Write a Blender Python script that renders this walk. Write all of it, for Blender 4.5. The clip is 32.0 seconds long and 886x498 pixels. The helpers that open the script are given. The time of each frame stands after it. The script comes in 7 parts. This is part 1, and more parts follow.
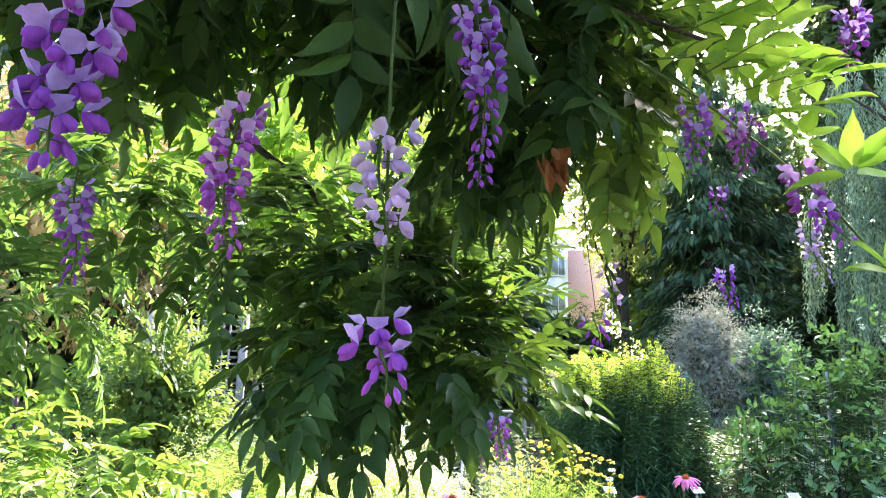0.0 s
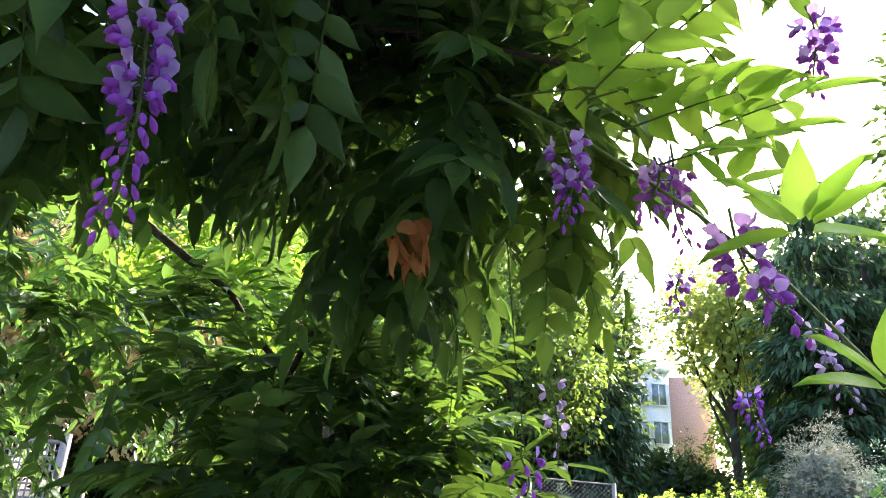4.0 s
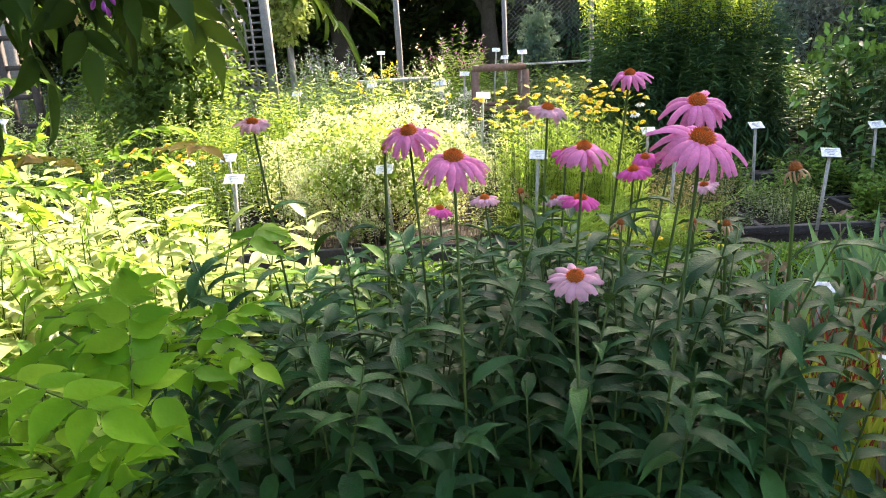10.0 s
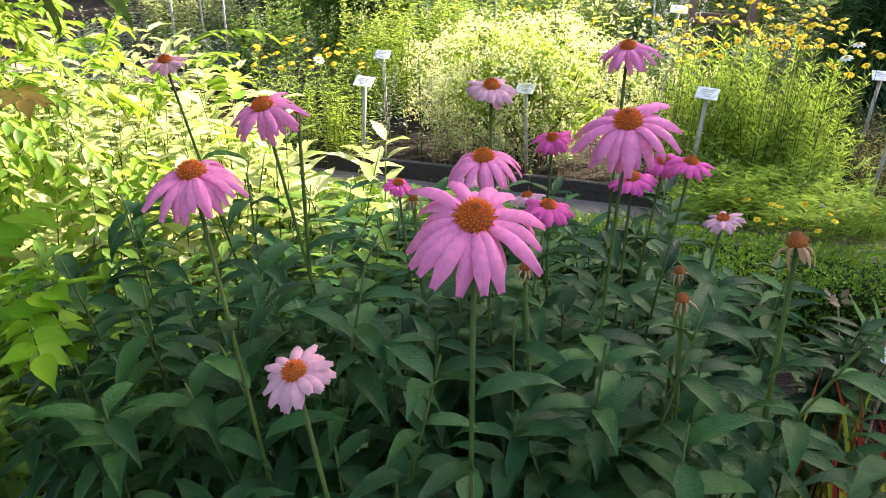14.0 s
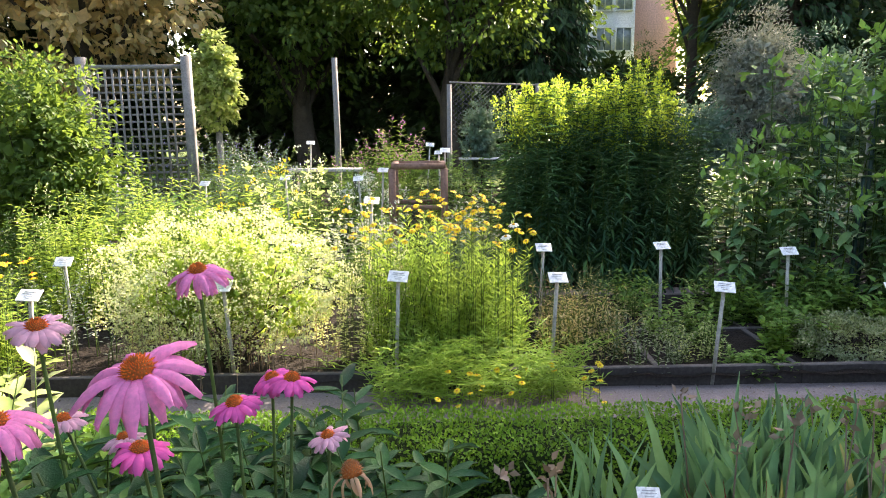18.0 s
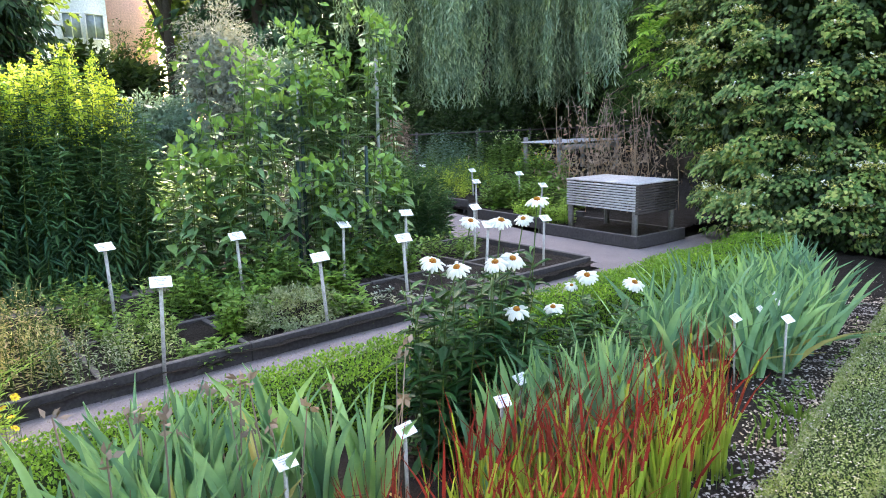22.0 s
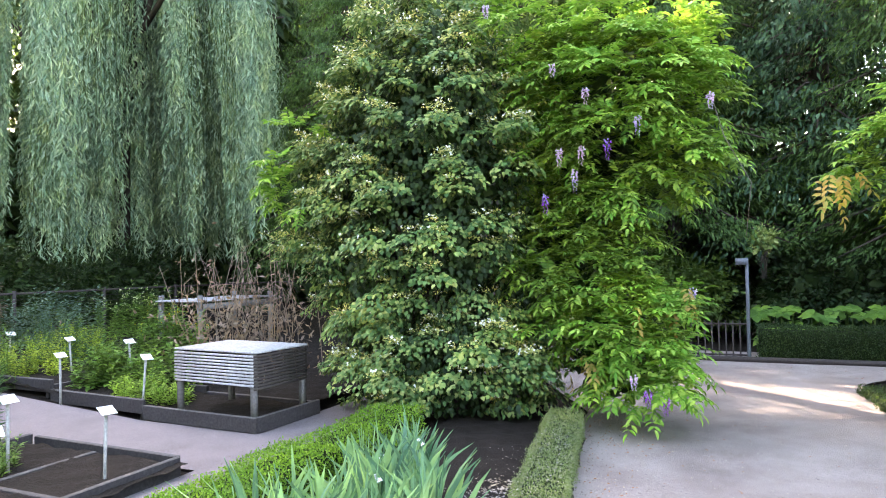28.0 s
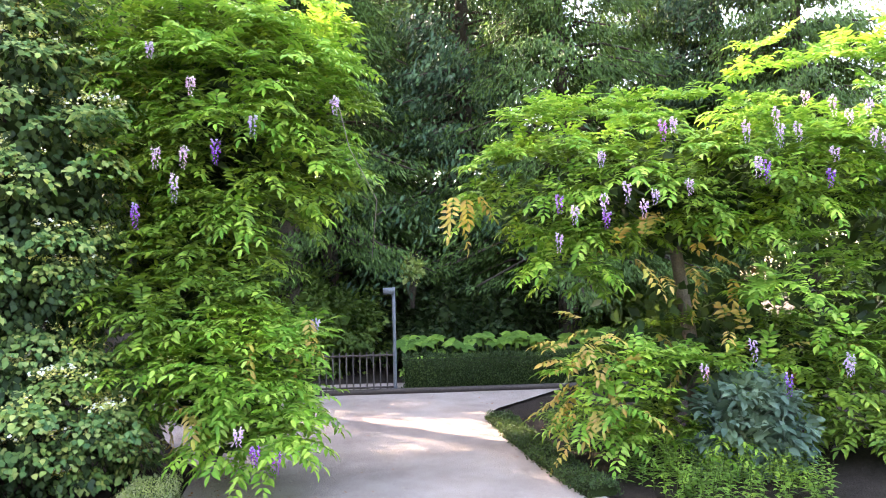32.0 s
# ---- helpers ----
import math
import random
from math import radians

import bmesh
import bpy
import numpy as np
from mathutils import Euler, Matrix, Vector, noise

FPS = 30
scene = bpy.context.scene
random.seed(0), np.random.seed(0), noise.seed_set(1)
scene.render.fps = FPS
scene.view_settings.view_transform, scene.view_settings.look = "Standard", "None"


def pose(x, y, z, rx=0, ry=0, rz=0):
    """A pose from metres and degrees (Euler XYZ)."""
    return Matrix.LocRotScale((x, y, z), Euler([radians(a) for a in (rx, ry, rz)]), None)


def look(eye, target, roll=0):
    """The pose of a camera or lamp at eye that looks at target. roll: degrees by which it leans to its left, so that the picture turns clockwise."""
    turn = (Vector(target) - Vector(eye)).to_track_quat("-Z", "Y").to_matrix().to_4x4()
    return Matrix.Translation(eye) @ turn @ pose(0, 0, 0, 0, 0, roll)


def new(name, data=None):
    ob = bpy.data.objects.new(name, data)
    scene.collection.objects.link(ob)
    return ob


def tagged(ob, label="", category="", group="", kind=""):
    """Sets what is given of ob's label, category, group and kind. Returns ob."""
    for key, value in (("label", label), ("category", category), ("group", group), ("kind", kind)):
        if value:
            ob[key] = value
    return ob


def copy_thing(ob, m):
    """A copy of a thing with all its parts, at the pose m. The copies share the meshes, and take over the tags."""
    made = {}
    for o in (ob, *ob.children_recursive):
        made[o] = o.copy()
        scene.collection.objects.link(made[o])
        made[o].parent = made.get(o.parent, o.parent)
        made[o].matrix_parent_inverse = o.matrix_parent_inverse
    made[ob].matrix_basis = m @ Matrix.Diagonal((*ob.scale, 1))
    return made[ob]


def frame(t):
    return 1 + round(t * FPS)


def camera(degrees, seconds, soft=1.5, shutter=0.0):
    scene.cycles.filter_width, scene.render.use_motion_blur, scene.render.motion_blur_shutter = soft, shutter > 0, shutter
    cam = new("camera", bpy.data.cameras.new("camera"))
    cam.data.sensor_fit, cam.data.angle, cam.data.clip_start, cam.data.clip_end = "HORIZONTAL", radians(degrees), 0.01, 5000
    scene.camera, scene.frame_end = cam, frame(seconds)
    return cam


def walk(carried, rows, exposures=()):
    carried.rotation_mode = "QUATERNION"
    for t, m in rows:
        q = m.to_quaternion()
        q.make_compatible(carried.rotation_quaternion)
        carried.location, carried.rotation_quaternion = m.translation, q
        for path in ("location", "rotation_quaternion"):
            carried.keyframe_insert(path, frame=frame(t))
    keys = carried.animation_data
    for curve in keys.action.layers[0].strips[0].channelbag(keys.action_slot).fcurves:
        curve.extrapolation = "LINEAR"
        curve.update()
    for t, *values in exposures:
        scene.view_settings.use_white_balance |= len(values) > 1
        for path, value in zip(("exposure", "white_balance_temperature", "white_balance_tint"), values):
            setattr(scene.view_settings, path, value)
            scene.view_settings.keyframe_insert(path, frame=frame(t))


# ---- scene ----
cam = camera(66.5, 32.0, 1.0)
PATH = [
    (0, (-1.114, -0.585, 1.761), (-0.879, 1.366, 2.134), 1.4),
    (0.5, (-1.088, -0.578, 1.761), (-0.822, 1.352, 2.211), 0.8),
    (1, (-1.028, -0.572, 1.764), (-0.758, 1.359, 2.212), 0.9),
    (1.5, (-0.931, -0.539, 1.772), (-0.811, 1.407, 2.217), 1.8),
    (2, (-0.811, -0.511, 1.784), (-0.903, 1.417, 2.308), 2.6),
    (2.5, (-0.715, -0.475, 1.796), (-1.007, 1.417, 2.375), 3.4),
    (4.5, (-0.656, -0.197, 1.815), (-0.605, 1.661, 2.553), 2.5),
    (5, (-0.652, -0.163, 1.804), (-0.498, 1.728, 2.436), 1.9),
    (5.5, (-0.642, -0.123, 1.797), (-0.401, 1.808, 2.258), 1.1),
    (6, (-0.645, -0.065, 1.775), (-0.389, 1.892, 2.095), -0.1),
    (6.5, (-0.635, -0.017, 1.734), (-0.387, 1.964, 1.854), -1.0),
    (7, (-0.632, 0.017, 1.687), (-0.349, 1.995, 1.582), -0.7),
    (7.5, (-0.631, 0.061, 1.652), (-0.375, 2.023, 1.366), -1.7),
    (8, (-0.615, 0.083, 1.607), (-0.347, 2.044, 1.315), -2.5),
    (8.5, (-0.573, 0.138, 1.569), (-0.378, 2.092, 1.191), -3.4),
    (9, (-0.488, 0.177, 1.545), (-0.346, 2.099, 1.01), -3.7),
    (9.5, (-0.379, 0.228, 1.525), (-0.344, 2.164, 1.023), -3.5),
    (10, (-0.287, 0.272, 1.488), (-0.329, 2.188, 0.918), -3.2),
    (10.5, (-0.209, 0.29, 1.476), (-0.278, 2.202, 0.894), -2.7),
    (11, (-0.139, 0.328, 1.478), (-0.235, 2.262, 0.976), -3.4),
    (11.5, (-0.057, 0.41, 1.496), (-0.297, 2.343, 1.042), -1.4),
    (12, (0.014, 0.493, 1.512), (-0.266, 2.386, 0.932), -0.9),
    (12.5, (0.057, 0.579, 1.538), (-0.3, 2.395, 0.779), 0.8),
    (13, (0.186, 0.691, 1.564), (-0.294, 2.429, 0.699), 1.7),
    (13.5, (0.288, 0.736, 1.574), (-0.339, 2.433, 0.721), 0.5),
    (15.5, (0.297, 0.894, 1.585), (-0.362, 2.606, 0.787), -0.7),
    (16, (0.311, 0.931, 1.612), (-0.254, 2.724, 0.929), -1.6),
    (16.5, (0.347, 0.925, 1.624), (-0.163, 2.771, 1.046), -2.0),
    (17, (0.399, 0.926, 1.621), (-0.026, 2.822, 1.147), -2.1),
    (17.5, (0.475, 0.919, 1.621), (0.209, 2.865, 1.247), -1.4),
    (18, (0.546, 0.918, 1.621), (0.57, 2.888, 1.276), -0.6),
    (18.5, (0.595, 0.951, 1.619), (0.911, 2.893, 1.261), -0.5),
    (19, (0.658, 0.935, 1.631), (1.286, 2.801, 1.277), -0.0),
    (19.5, (0.717, 0.927, 1.637), (1.598, 2.689, 1.297), 0.9),
    (20, (0.714, 0.876, 1.636), (1.751, 2.558, 1.327), 1.3),
    (20.5, (0.861, 0.911, 1.61), (1.967, 2.552, 1.317), 1.1),
    (21, (0.941, 0.88, 1.588), (2.077, 2.498, 1.285), 0.7),
    (21.5, (1.0, 0.873, 1.579), (2.175, 2.451, 1.22), -1.2),
    (22, (1.081, 0.896, 1.574), (2.354, 2.39, 1.189), -1.5),
    (22.5, (1.203, 0.985, 1.564), (2.499, 2.447, 1.137), -2.2),
    (23, (1.304, 1.068, 1.521), (2.602, 2.513, 1.044), -0.9),
    (23.5, (1.382, 1.086, 1.508), (2.673, 2.502, 0.937), -1.8),
    (24, (1.49, 1.058, 1.494), (2.656, 2.548, 0.846), -1.7),
    (24.5, (1.645, 1.001, 1.462), (2.651, 2.555, 0.705), -1.3),
    (25, (1.768, 0.964, 1.449), (2.917, 2.424, 0.708), -1.6),
    (25.5, (1.902, 0.96, 1.463), (3.376, 2.19, 0.902), -0.1),
    (26, (2.057, 1.047, 1.479), (3.726, 2.089, 1.118), -0.7),
    (26.5, (2.186, 1.082, 1.49), (3.958, 1.964, 1.202), -0.5),
    (28.5, (2.788, 1.096, 1.564), (4.631, 1.861, 1.701), -1.4),
    (29, (2.872, 1.103, 1.53), (4.77, 1.718, 1.674), -2.0),
    (29.5, (3.107, 1.073, 1.513), (5.024, 1.613, 1.698), -1.0),
    (30, (3.24, 0.885, 1.518), (5.173, 1.354, 1.727), -0.4),
    (30.5, (3.404, 0.863, 1.483), (5.378, 1.133, 1.663), -0.8),
    (31, (3.627, 0.894, 1.476), (5.608, 1.069, 1.692), -1.2),
    (31.5, (3.718, 0.824, 1.481), (5.711, 0.831, 1.645), -0.8),
    (32, (3.793, 0.736, 1.49), (5.787, 0.645, 1.612), -1.5),
]
walk(cam, [(t, look(eye, target, roll)) for t, eye, target, roll in PATH], [(0, 3.52, 6300, 24), (2, 3.5, 6300, 23), (5, 3.08, 6600, 20), (6.5, 3.1, 7200, 18), (8, 2.75, 7300, 19), (9, 2.7, 7300, 19), (12, 2.6, 7300, 19), (14, 2.5, 7300, 19), (17, 2.35, 7300, 19), (18, 2.5, 7300, 19), (19, 3.05, 7300, 18), (21, 3.58, 7200, 19), (23, 3.63, 7300, 20), (24.5, 3.58, 7700, 22), (26, 3.25, 7600, 18), (28.5, 4.2, 7600, 22), (30, 4.25, 7700, 25), (32, 4.38, 7800, 25)])

# ---- light ----
world = bpy.data.worlds.new("sky_world")
scene.world = world
world.use_nodes = True
wn = world.node_tree
wbg = wn.nodes["Background"]
sky = wn.nodes.new("ShaderNodeTexSky")
sky.sky_type = "NISHITA"
sky.sun_disc = False
SUN_AZ, SUN_EL = 40.0, 34.0
sky.sun_elevation = radians(SUN_EL)
sky.sun_rotation = radians(SUN_AZ)
sky.air_density, sky.dust_density = 1.3, 2.5
wn.links.new(sky.outputs["Color"], wbg.inputs["Color"])
wbg.inputs["Strength"].default_value = 0.12
sun = new("sun", bpy.data.lights.new("sun", "SUN"))
sun.data.energy, sun.data.angle, sun.data.color = 5.0, radians(0.6), (1.0, 0.93, 0.80)
sun_way = Vector((math.sin(radians(SUN_AZ)) * math.cos(radians(SUN_EL)), math.cos(radians(SUN_AZ)) * math.cos(radians(SUN_EL)), math.sin(radians(SUN_EL))))
sun.matrix_world = look(sun_way * 80, (0, 0, 0))

# ---- materials ----
rng = np.random.default_rng(7)


def nodes_of(name):
    m = bpy.data.materials.new(name)
    m.use_nodes = True
    nt = m.node_tree
    return m, nt, nt.nodes["Principled BSDF"]


def ramp(nt, fac, stops):
    r = nt.nodes.new("ShaderNodeValToRGB")
    els = r.color_ramp.elements
    while len(els) < len(stops):
        els.new(0.5)
    for e, (p, c) in zip(els, stops):
        e.position, e.color = p, (*c, 1)
    nt.links.new(fac, r.inputs["Fac"])
    return r.outputs["Color"]


def noise_tex(nt, scale, detail=4.0, rough=0.6, coords="Object"):
    tc = nt.nodes.new("ShaderNodeTexCoord")
    n = nt.nodes.new("ShaderNodeTexNoise")
    n.inputs["Scale"].default_value, n.inputs["Detail"].default_value, n.inputs["Roughness"].default_value = scale, detail, rough
    nt.links.new(tc.outputs[coords], n.inputs["Vector"])
    return n.outputs["Fac"]


def mixed(nt, fac, a, b, kind="MIX"):
    m = nt.nodes.new("ShaderNodeMix")
    m.data_type, m.blend_type = "RGBA", kind
    if isinstance(fac, float):
        m.inputs["Factor"].default_value = fac
    else:
        nt.links.new(fac, m.inputs["Factor"])
    for s, v in ((6, a), (7, b)):
        if isinstance(v, tuple):
            m.inputs[s].default_value = (*v, 1)
        else:
            nt.links.new(v, m.inputs[s])
    return m.outputs[2]


def bump(nt, bsdf, height, strength, dist=0.01):
    b = nt.nodes.new("ShaderNodeBump")
    b.inputs["Strength"].default_value, b.inputs["Distance"].default_value = strength, dist
    nt.links.new(height, b.inputs["Height"])
    nt.links.new(b.outputs["Normal"], bsdf.inputs["Normal"])


def surface(name, stops, rough=0.8, scale=4.0, fine=60.0, relief=0.4, dist=0.01, metal=0.0, detail=5.0):
    """A solid surface: colour from two scales of noise, fine relief."""
    m, nt, p = nodes_of(name)
    big = noise_tex(nt, scale, detail)
    small = noise_tex(nt, fine, 3.0)
    col = ramp(nt, big, stops)
    grain = ramp(nt, small, [(0.3, (0.62, 0.62, 0.62)), (0.7, (1.25, 1.25, 1.25))])
    nt.links.new(mixed(nt, 0.8, col, grain, "MULTIPLY"), p.inputs["Base Color"])
    p.inputs["Roughness"].default_value, p.inputs["Metallic"].default_value = rough, metal
    p.inputs["Specular IOR Level"].default_value = 0.15 if rough > 0.8 else 0.4
    bump(nt, p, small, relief, dist)
    return m


def leafy(name, stops, trans=0.35, glow=(0.35, 0.5, 0.06), rough=0.45, spec=0.4, scale=14.0, tone_scale=2.3):
    """Leaf: each blade its own shade, a slight mottle, light shining through."""
    m, nt, p = nodes_of(name)
    geo = nt.nodes.new("ShaderNodeNewGeometry")
    col = ramp(nt, geo.outputs["Random Per Island"], stops)
    mott = ramp(nt, noise_tex(nt, scale, 3.0), [(0.3, (0.7, 0.72, 0.7)), (0.7, (1.2, 1.2, 1.15))])
    col = mixed(nt, 0.7, col, mott, "MULTIPLY")
    tone = ramp(nt, noise_tex(nt, tone_scale, 2.0), [(0.32, (0.66, 0.74, 0.82)), (0.5, (1.0, 1.0, 1.0)), (0.68, (1.42, 1.26, 0.95))])
    col = mixed(nt, 0.85, col, tone, "MULTIPLY")
    nt.links.new(col, p.inputs["Base Color"])
    p.inputs["Roughness"].default_value = rough
    p.inputs["Specular IOR Level"].default_value = spec * 0.32
    if scale < 50:
        bump(nt, p, noise_tex(nt, scale * 5, 2.0), 0.5, 0.004)
    t = nt.nodes.new("ShaderNodeBsdfTranslucent")
    nt.links.new(mixed(nt, 0.55, col, glow), t.inputs["Color"])
    mx = nt.nodes.new("ShaderNodeMixShader")
    mx.inputs["Fac"].default_value = trans
    out = nt.nodes["Material Output"]
    nt.links.new(p.outputs[0], mx.inputs[1])
    nt.links.new(t.outputs[0], mx.inputs[2])
    nt.links.new(mx.outputs[0], out.inputs["Surface"])
    return m


G = lambda *c: [(i / max(1, len(c) - 1), v) for i, v in enumerate(c)]
M_soil = surface("dark_soil", G((0.010, 0.0075, 0.006), (0.026, 0.020, 0.016), (0.016, 0.012, 0.010)), 0.95, 3.0, 55, 1.0, 0.03)
M_mulch = surface("mulch", G((0.013, 0.010, 0.008), (0.045, 0.034, 0.027)), 0.95, 6.0, 70, 1.0, 0.03)
M_path = surface("trodden_earth", G((0.10, 0.082, 0.078), (0.22, 0.185, 0.178), (0.13, 0.108, 0.103)), 0.95, 1.3, 90, 0.5, 0.006)
M_gravel = surface("fine_gravel", G((0.17, 0.132, 0.11), (0.39, 0.33, 0.295), (0.23, 0.185, 0.163), (0.45, 0.39, 0.35)), 0.95, 1.1, 110, 1.0, 0.012, 0.0, 9.0)
M_lawn = surface("lawn", G((0.05, 0.085, 0.02), (0.11, 0.15, 0.03)), 0.9, 1.2, 40, 0.8, 0.03)
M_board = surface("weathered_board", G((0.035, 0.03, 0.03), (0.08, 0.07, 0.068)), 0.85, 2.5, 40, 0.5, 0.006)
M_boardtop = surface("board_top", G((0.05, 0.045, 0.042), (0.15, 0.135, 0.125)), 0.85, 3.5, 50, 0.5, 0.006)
M_oldwood = surface("grey_weathered_wood", G((0.13, 0.12, 0.115), (0.25, 0.235, 0.225)), 0.8, 6.0, 45, 0.4, 0.004)
M_slat = surface("silver_slat", G((0.34, 0.325, 0.325), (0.56, 0.54, 0.54)), 0.75, 5.0, 40, 0.35, 0.004)
M_darkwood = surface("dark_wood", G((0.035, 0.028, 0.025), (0.07, 0.055, 0.05)), 0.8, 5.0, 40, 0.4, 0.004)
M_redwood = surface("reddish_wood", G((0.16, 0.085, 0.065), (0.24, 0.14, 0.11)), 0.8, 6.0, 40, 0.4, 0.004)
M_bark = surface("bark", G((0.035, 0.028, 0.022), (0.09, 0.075, 0.06)), 0.95, 5.0, 30, 1.0, 0.02)
M_barkpale = surface("vine_bark", G((0.09, 0.075, 0.06), (0.22, 0.19, 0.16)), 0.9, 9.0, 60, 0.8, 0.01)
M_white = surface("white_plate", G((0.74, 0.74, 0.75), (0.83, 0.83, 0.83)), 0.45, 9.0, 40, 0.05, 0.002)
M_ink = surface("grey_ink", G((0.40, 0.40, 0.41), (0.50, 0.50, 0.51)), 0.6)
M_stake = surface("stake_grey", G((0.34, 0.32, 0.30), (0.47, 0.45, 0.42)), 0.7, 9.0, 60, 0.3, 0.003)
M_metal = surface("galvanised_metal", G((0.28, 0.30, 0.31), (0.4, 0.42, 0.43)), 0.5, 5.0, 60, 0.2, 0.002, 0.6)
M_greenpole = surface("dark_green_plastic", G((0.01, 0.035, 0.03), (0.02, 0.06, 0.05)), 0.45, 5.0, 60, 0.1, 0.002)
M_wall_w = surface("pale_render", G((0.62, 0.64, 0.68), (0.72, 0.74, 0.77)), 0.85, 0.6, 12, 0.1)
M_wall_p = surface("salmon_render", G((0.62, 0.33, 0.25), (0.70, 0.40, 0.31)), 0.85, 0.5, 12, 0.1)
M_winglass = surface("window_glass", G((0.20, 0.24, 0.29), (0.32, 0.37, 0.42)), 0.15, 0.6, 4, 0.0)
M_cstem = leafy("coneflower_stem", G((0.045, 0.085, 0.028), (0.08, 0.13, 0.04)), 0.05)
M_stem = leafy("green_stem", G((0.045, 0.085, 0.022), (0.08, 0.13, 0.035)), 0.1)
# one vine leaf in three tones: shade, half light and sun put into the colour
M_wis = leafy("wisteria_shaded_leaf", G((0.014, 0.040, 0.019), (0.032, 0.082, 0.029), (0.068, 0.14, 0.044)), 0.31, (0.25, 0.46, 0.05), 0.42, 0.5)
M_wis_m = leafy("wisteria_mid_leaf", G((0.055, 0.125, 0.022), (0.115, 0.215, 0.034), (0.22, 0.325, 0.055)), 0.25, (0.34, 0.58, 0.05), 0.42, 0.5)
M_wis_l = leafy("wisteria_sunlit_leaf", G((0.10, 0.21, 0.03), (0.18, 0.31, 0.045), (0.29, 0.39, 0.08)), 0.34, (0.38, 0.66, 0.05), 0.45, 0.3)
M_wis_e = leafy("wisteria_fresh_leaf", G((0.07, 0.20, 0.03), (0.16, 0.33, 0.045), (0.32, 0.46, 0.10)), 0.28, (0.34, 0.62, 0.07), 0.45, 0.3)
M_young = leafy("young_shaded_leaf", G((0.07, 0.23, 0.018), (0.13, 0.32, 0.022), (0.21, 0.40, 0.035)), 0.42, (0.36, 0.72, 0.04), 0.4, 0.35)
M_wis_y = leafy("wisteria_yellow_leaf", G((0.42, 0.36, 0.08), (0.5, 0.3, 0.12), (0.36, 0.36, 0.08)), 0.35, (0.6, 0.5, 0.1))
M_dead = leafy("withered_leaf", G((0.22, 0.085, 0.03), (0.30, 0.13, 0.05)), 0.25, (0.5, 0.2, 0.05), 0.7)
M_wflower = leafy("wisteria_petal", G((0.40, 0.26, 0.70), (0.55, 0.42, 0.82), (0.44, 0.24, 0.72)), 0.35, (0.6, 0.3, 0.85), 0.6, 0.2, 90.0)
M_wbud = leafy("wisteria_bud", G((0.30, 0.06, 0.50), (0.46, 0.15, 0.66)), 0.3, (0.55, 0.15, 0.7), 0.5, 0.2, 90.0)
M_wfade = leafy("wisteria_fading_petal", G((0.50, 0.30, 0.66), (0.66, 0.50, 0.76), (0.60, 0.38, 0.62)), 0.35, (0.7, 0.45, 0.8), 0.6, 0.2)
M_wpale = leafy("wisteria_faded_petal", G((0.66, 0.48, 0.70), (0.74, 0.62, 0.78)), 0.35, (0.75, 0.5, 0.8), 0.6, 0.2)
M_cone_leaf = leafy("coneflower_leaf", G((0.008, 0.042, 0.016), (0.018, 0.074, 0.026), (0.042, 0.125, 0.036)), 0.1, (0.2, 0.42, 0.05), 0.42, 0.45, 45.0, 5.0)
M_box = leafy("box_leaf", G((0.05, 0.13, 0.015), (0.12, 0.26, 0.025), (0.22, 0.38, 0.045)), 0.3, (0.3, 0.5, 0.05), 0.4, 0.4)
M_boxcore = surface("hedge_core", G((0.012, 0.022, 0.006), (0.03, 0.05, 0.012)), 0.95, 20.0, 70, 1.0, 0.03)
M_iris = leafy("iris_blade", G((0.06, 0.15, 0.10), (0.13, 0.28, 0.17), (0.22, 0.40, 0.20), (0.30, 0.48, 0.19), (0.50, 0.54, 0.22)), 0.28, (0.3, 0.54, 0.18), 0.42, 0.6)
M_grass_r = leafy("red_grass_tip", G((0.13, 0.014, 0.018), (0.23, 0.028, 0.026), (0.20, 0.05, 0.026)), 0.3, (0.5, 0.08, 0.04))
M_grass_g = leafy("grass_green", G((0.11, 0.22, 0.028), (0.21, 0.34, 0.045), (0.32, 0.31, 0.07)), 0.38, (0.5, 0.58, 0.06))
M_dark_leaf = leafy("dark_narrow_leaf", G((0.022, 0.07, 0.04), (0.048, 0.125, 0.06), (0.08, 0.18, 0.07)), 0.15, (0.2, 0.4, 0.07))
M_lime = leafy("lime_flower_spray", G((0.26, 0.38, 0.04), (0.38, 0.50, 0.07), (0.50, 0.58, 0.13)), 0.5, (0.6, 0.75, 0.08))
M_sunleaf = leafy("sunflower_leaf", G((0.045, 0.12, 0.045), (0.09, 0.20, 0.07), (0.17, 0.29, 0.13)), 0.1, (0.22, 0.42, 0.1), 0.42, 0.9, 14.0, 4.0)
M_suntop = leafy("young_top_leaf", G((0.12, 0.25, 0.055), (0.20, 0.35, 0.08)), 0.2, (0.35, 0.55, 0.1))
M_mid = leafy("mid_green_leaf", G((0.05, 0.12, 0.025), (0.10, 0.21, 0.04), (0.17, 0.29, 0.055)), 0.25, (0.35, 0.5, 0.06))
M_bright = leafy("bright_leaf", G((0.22, 0.30, 0.07), (0.34, 0.41, 0.13), (0.46, 0.50, 0.22)), 0.35, (0.55, 0.65, 0.18), 0.4, 0.5)
M_blue = leafy("blue_green_leaf", G((0.07, 0.13, 0.10), (0.12, 0.19, 0.15)), 0.25, (0.25, 0.4, 0.2))
M_grey = leafy("grey_green_leaf", G((0.17, 0.20, 0.16), (0.27, 0.30, 0.25), (0.33, 0.35, 0.30)), 0.25, (0.4, 0.45, 0.3))
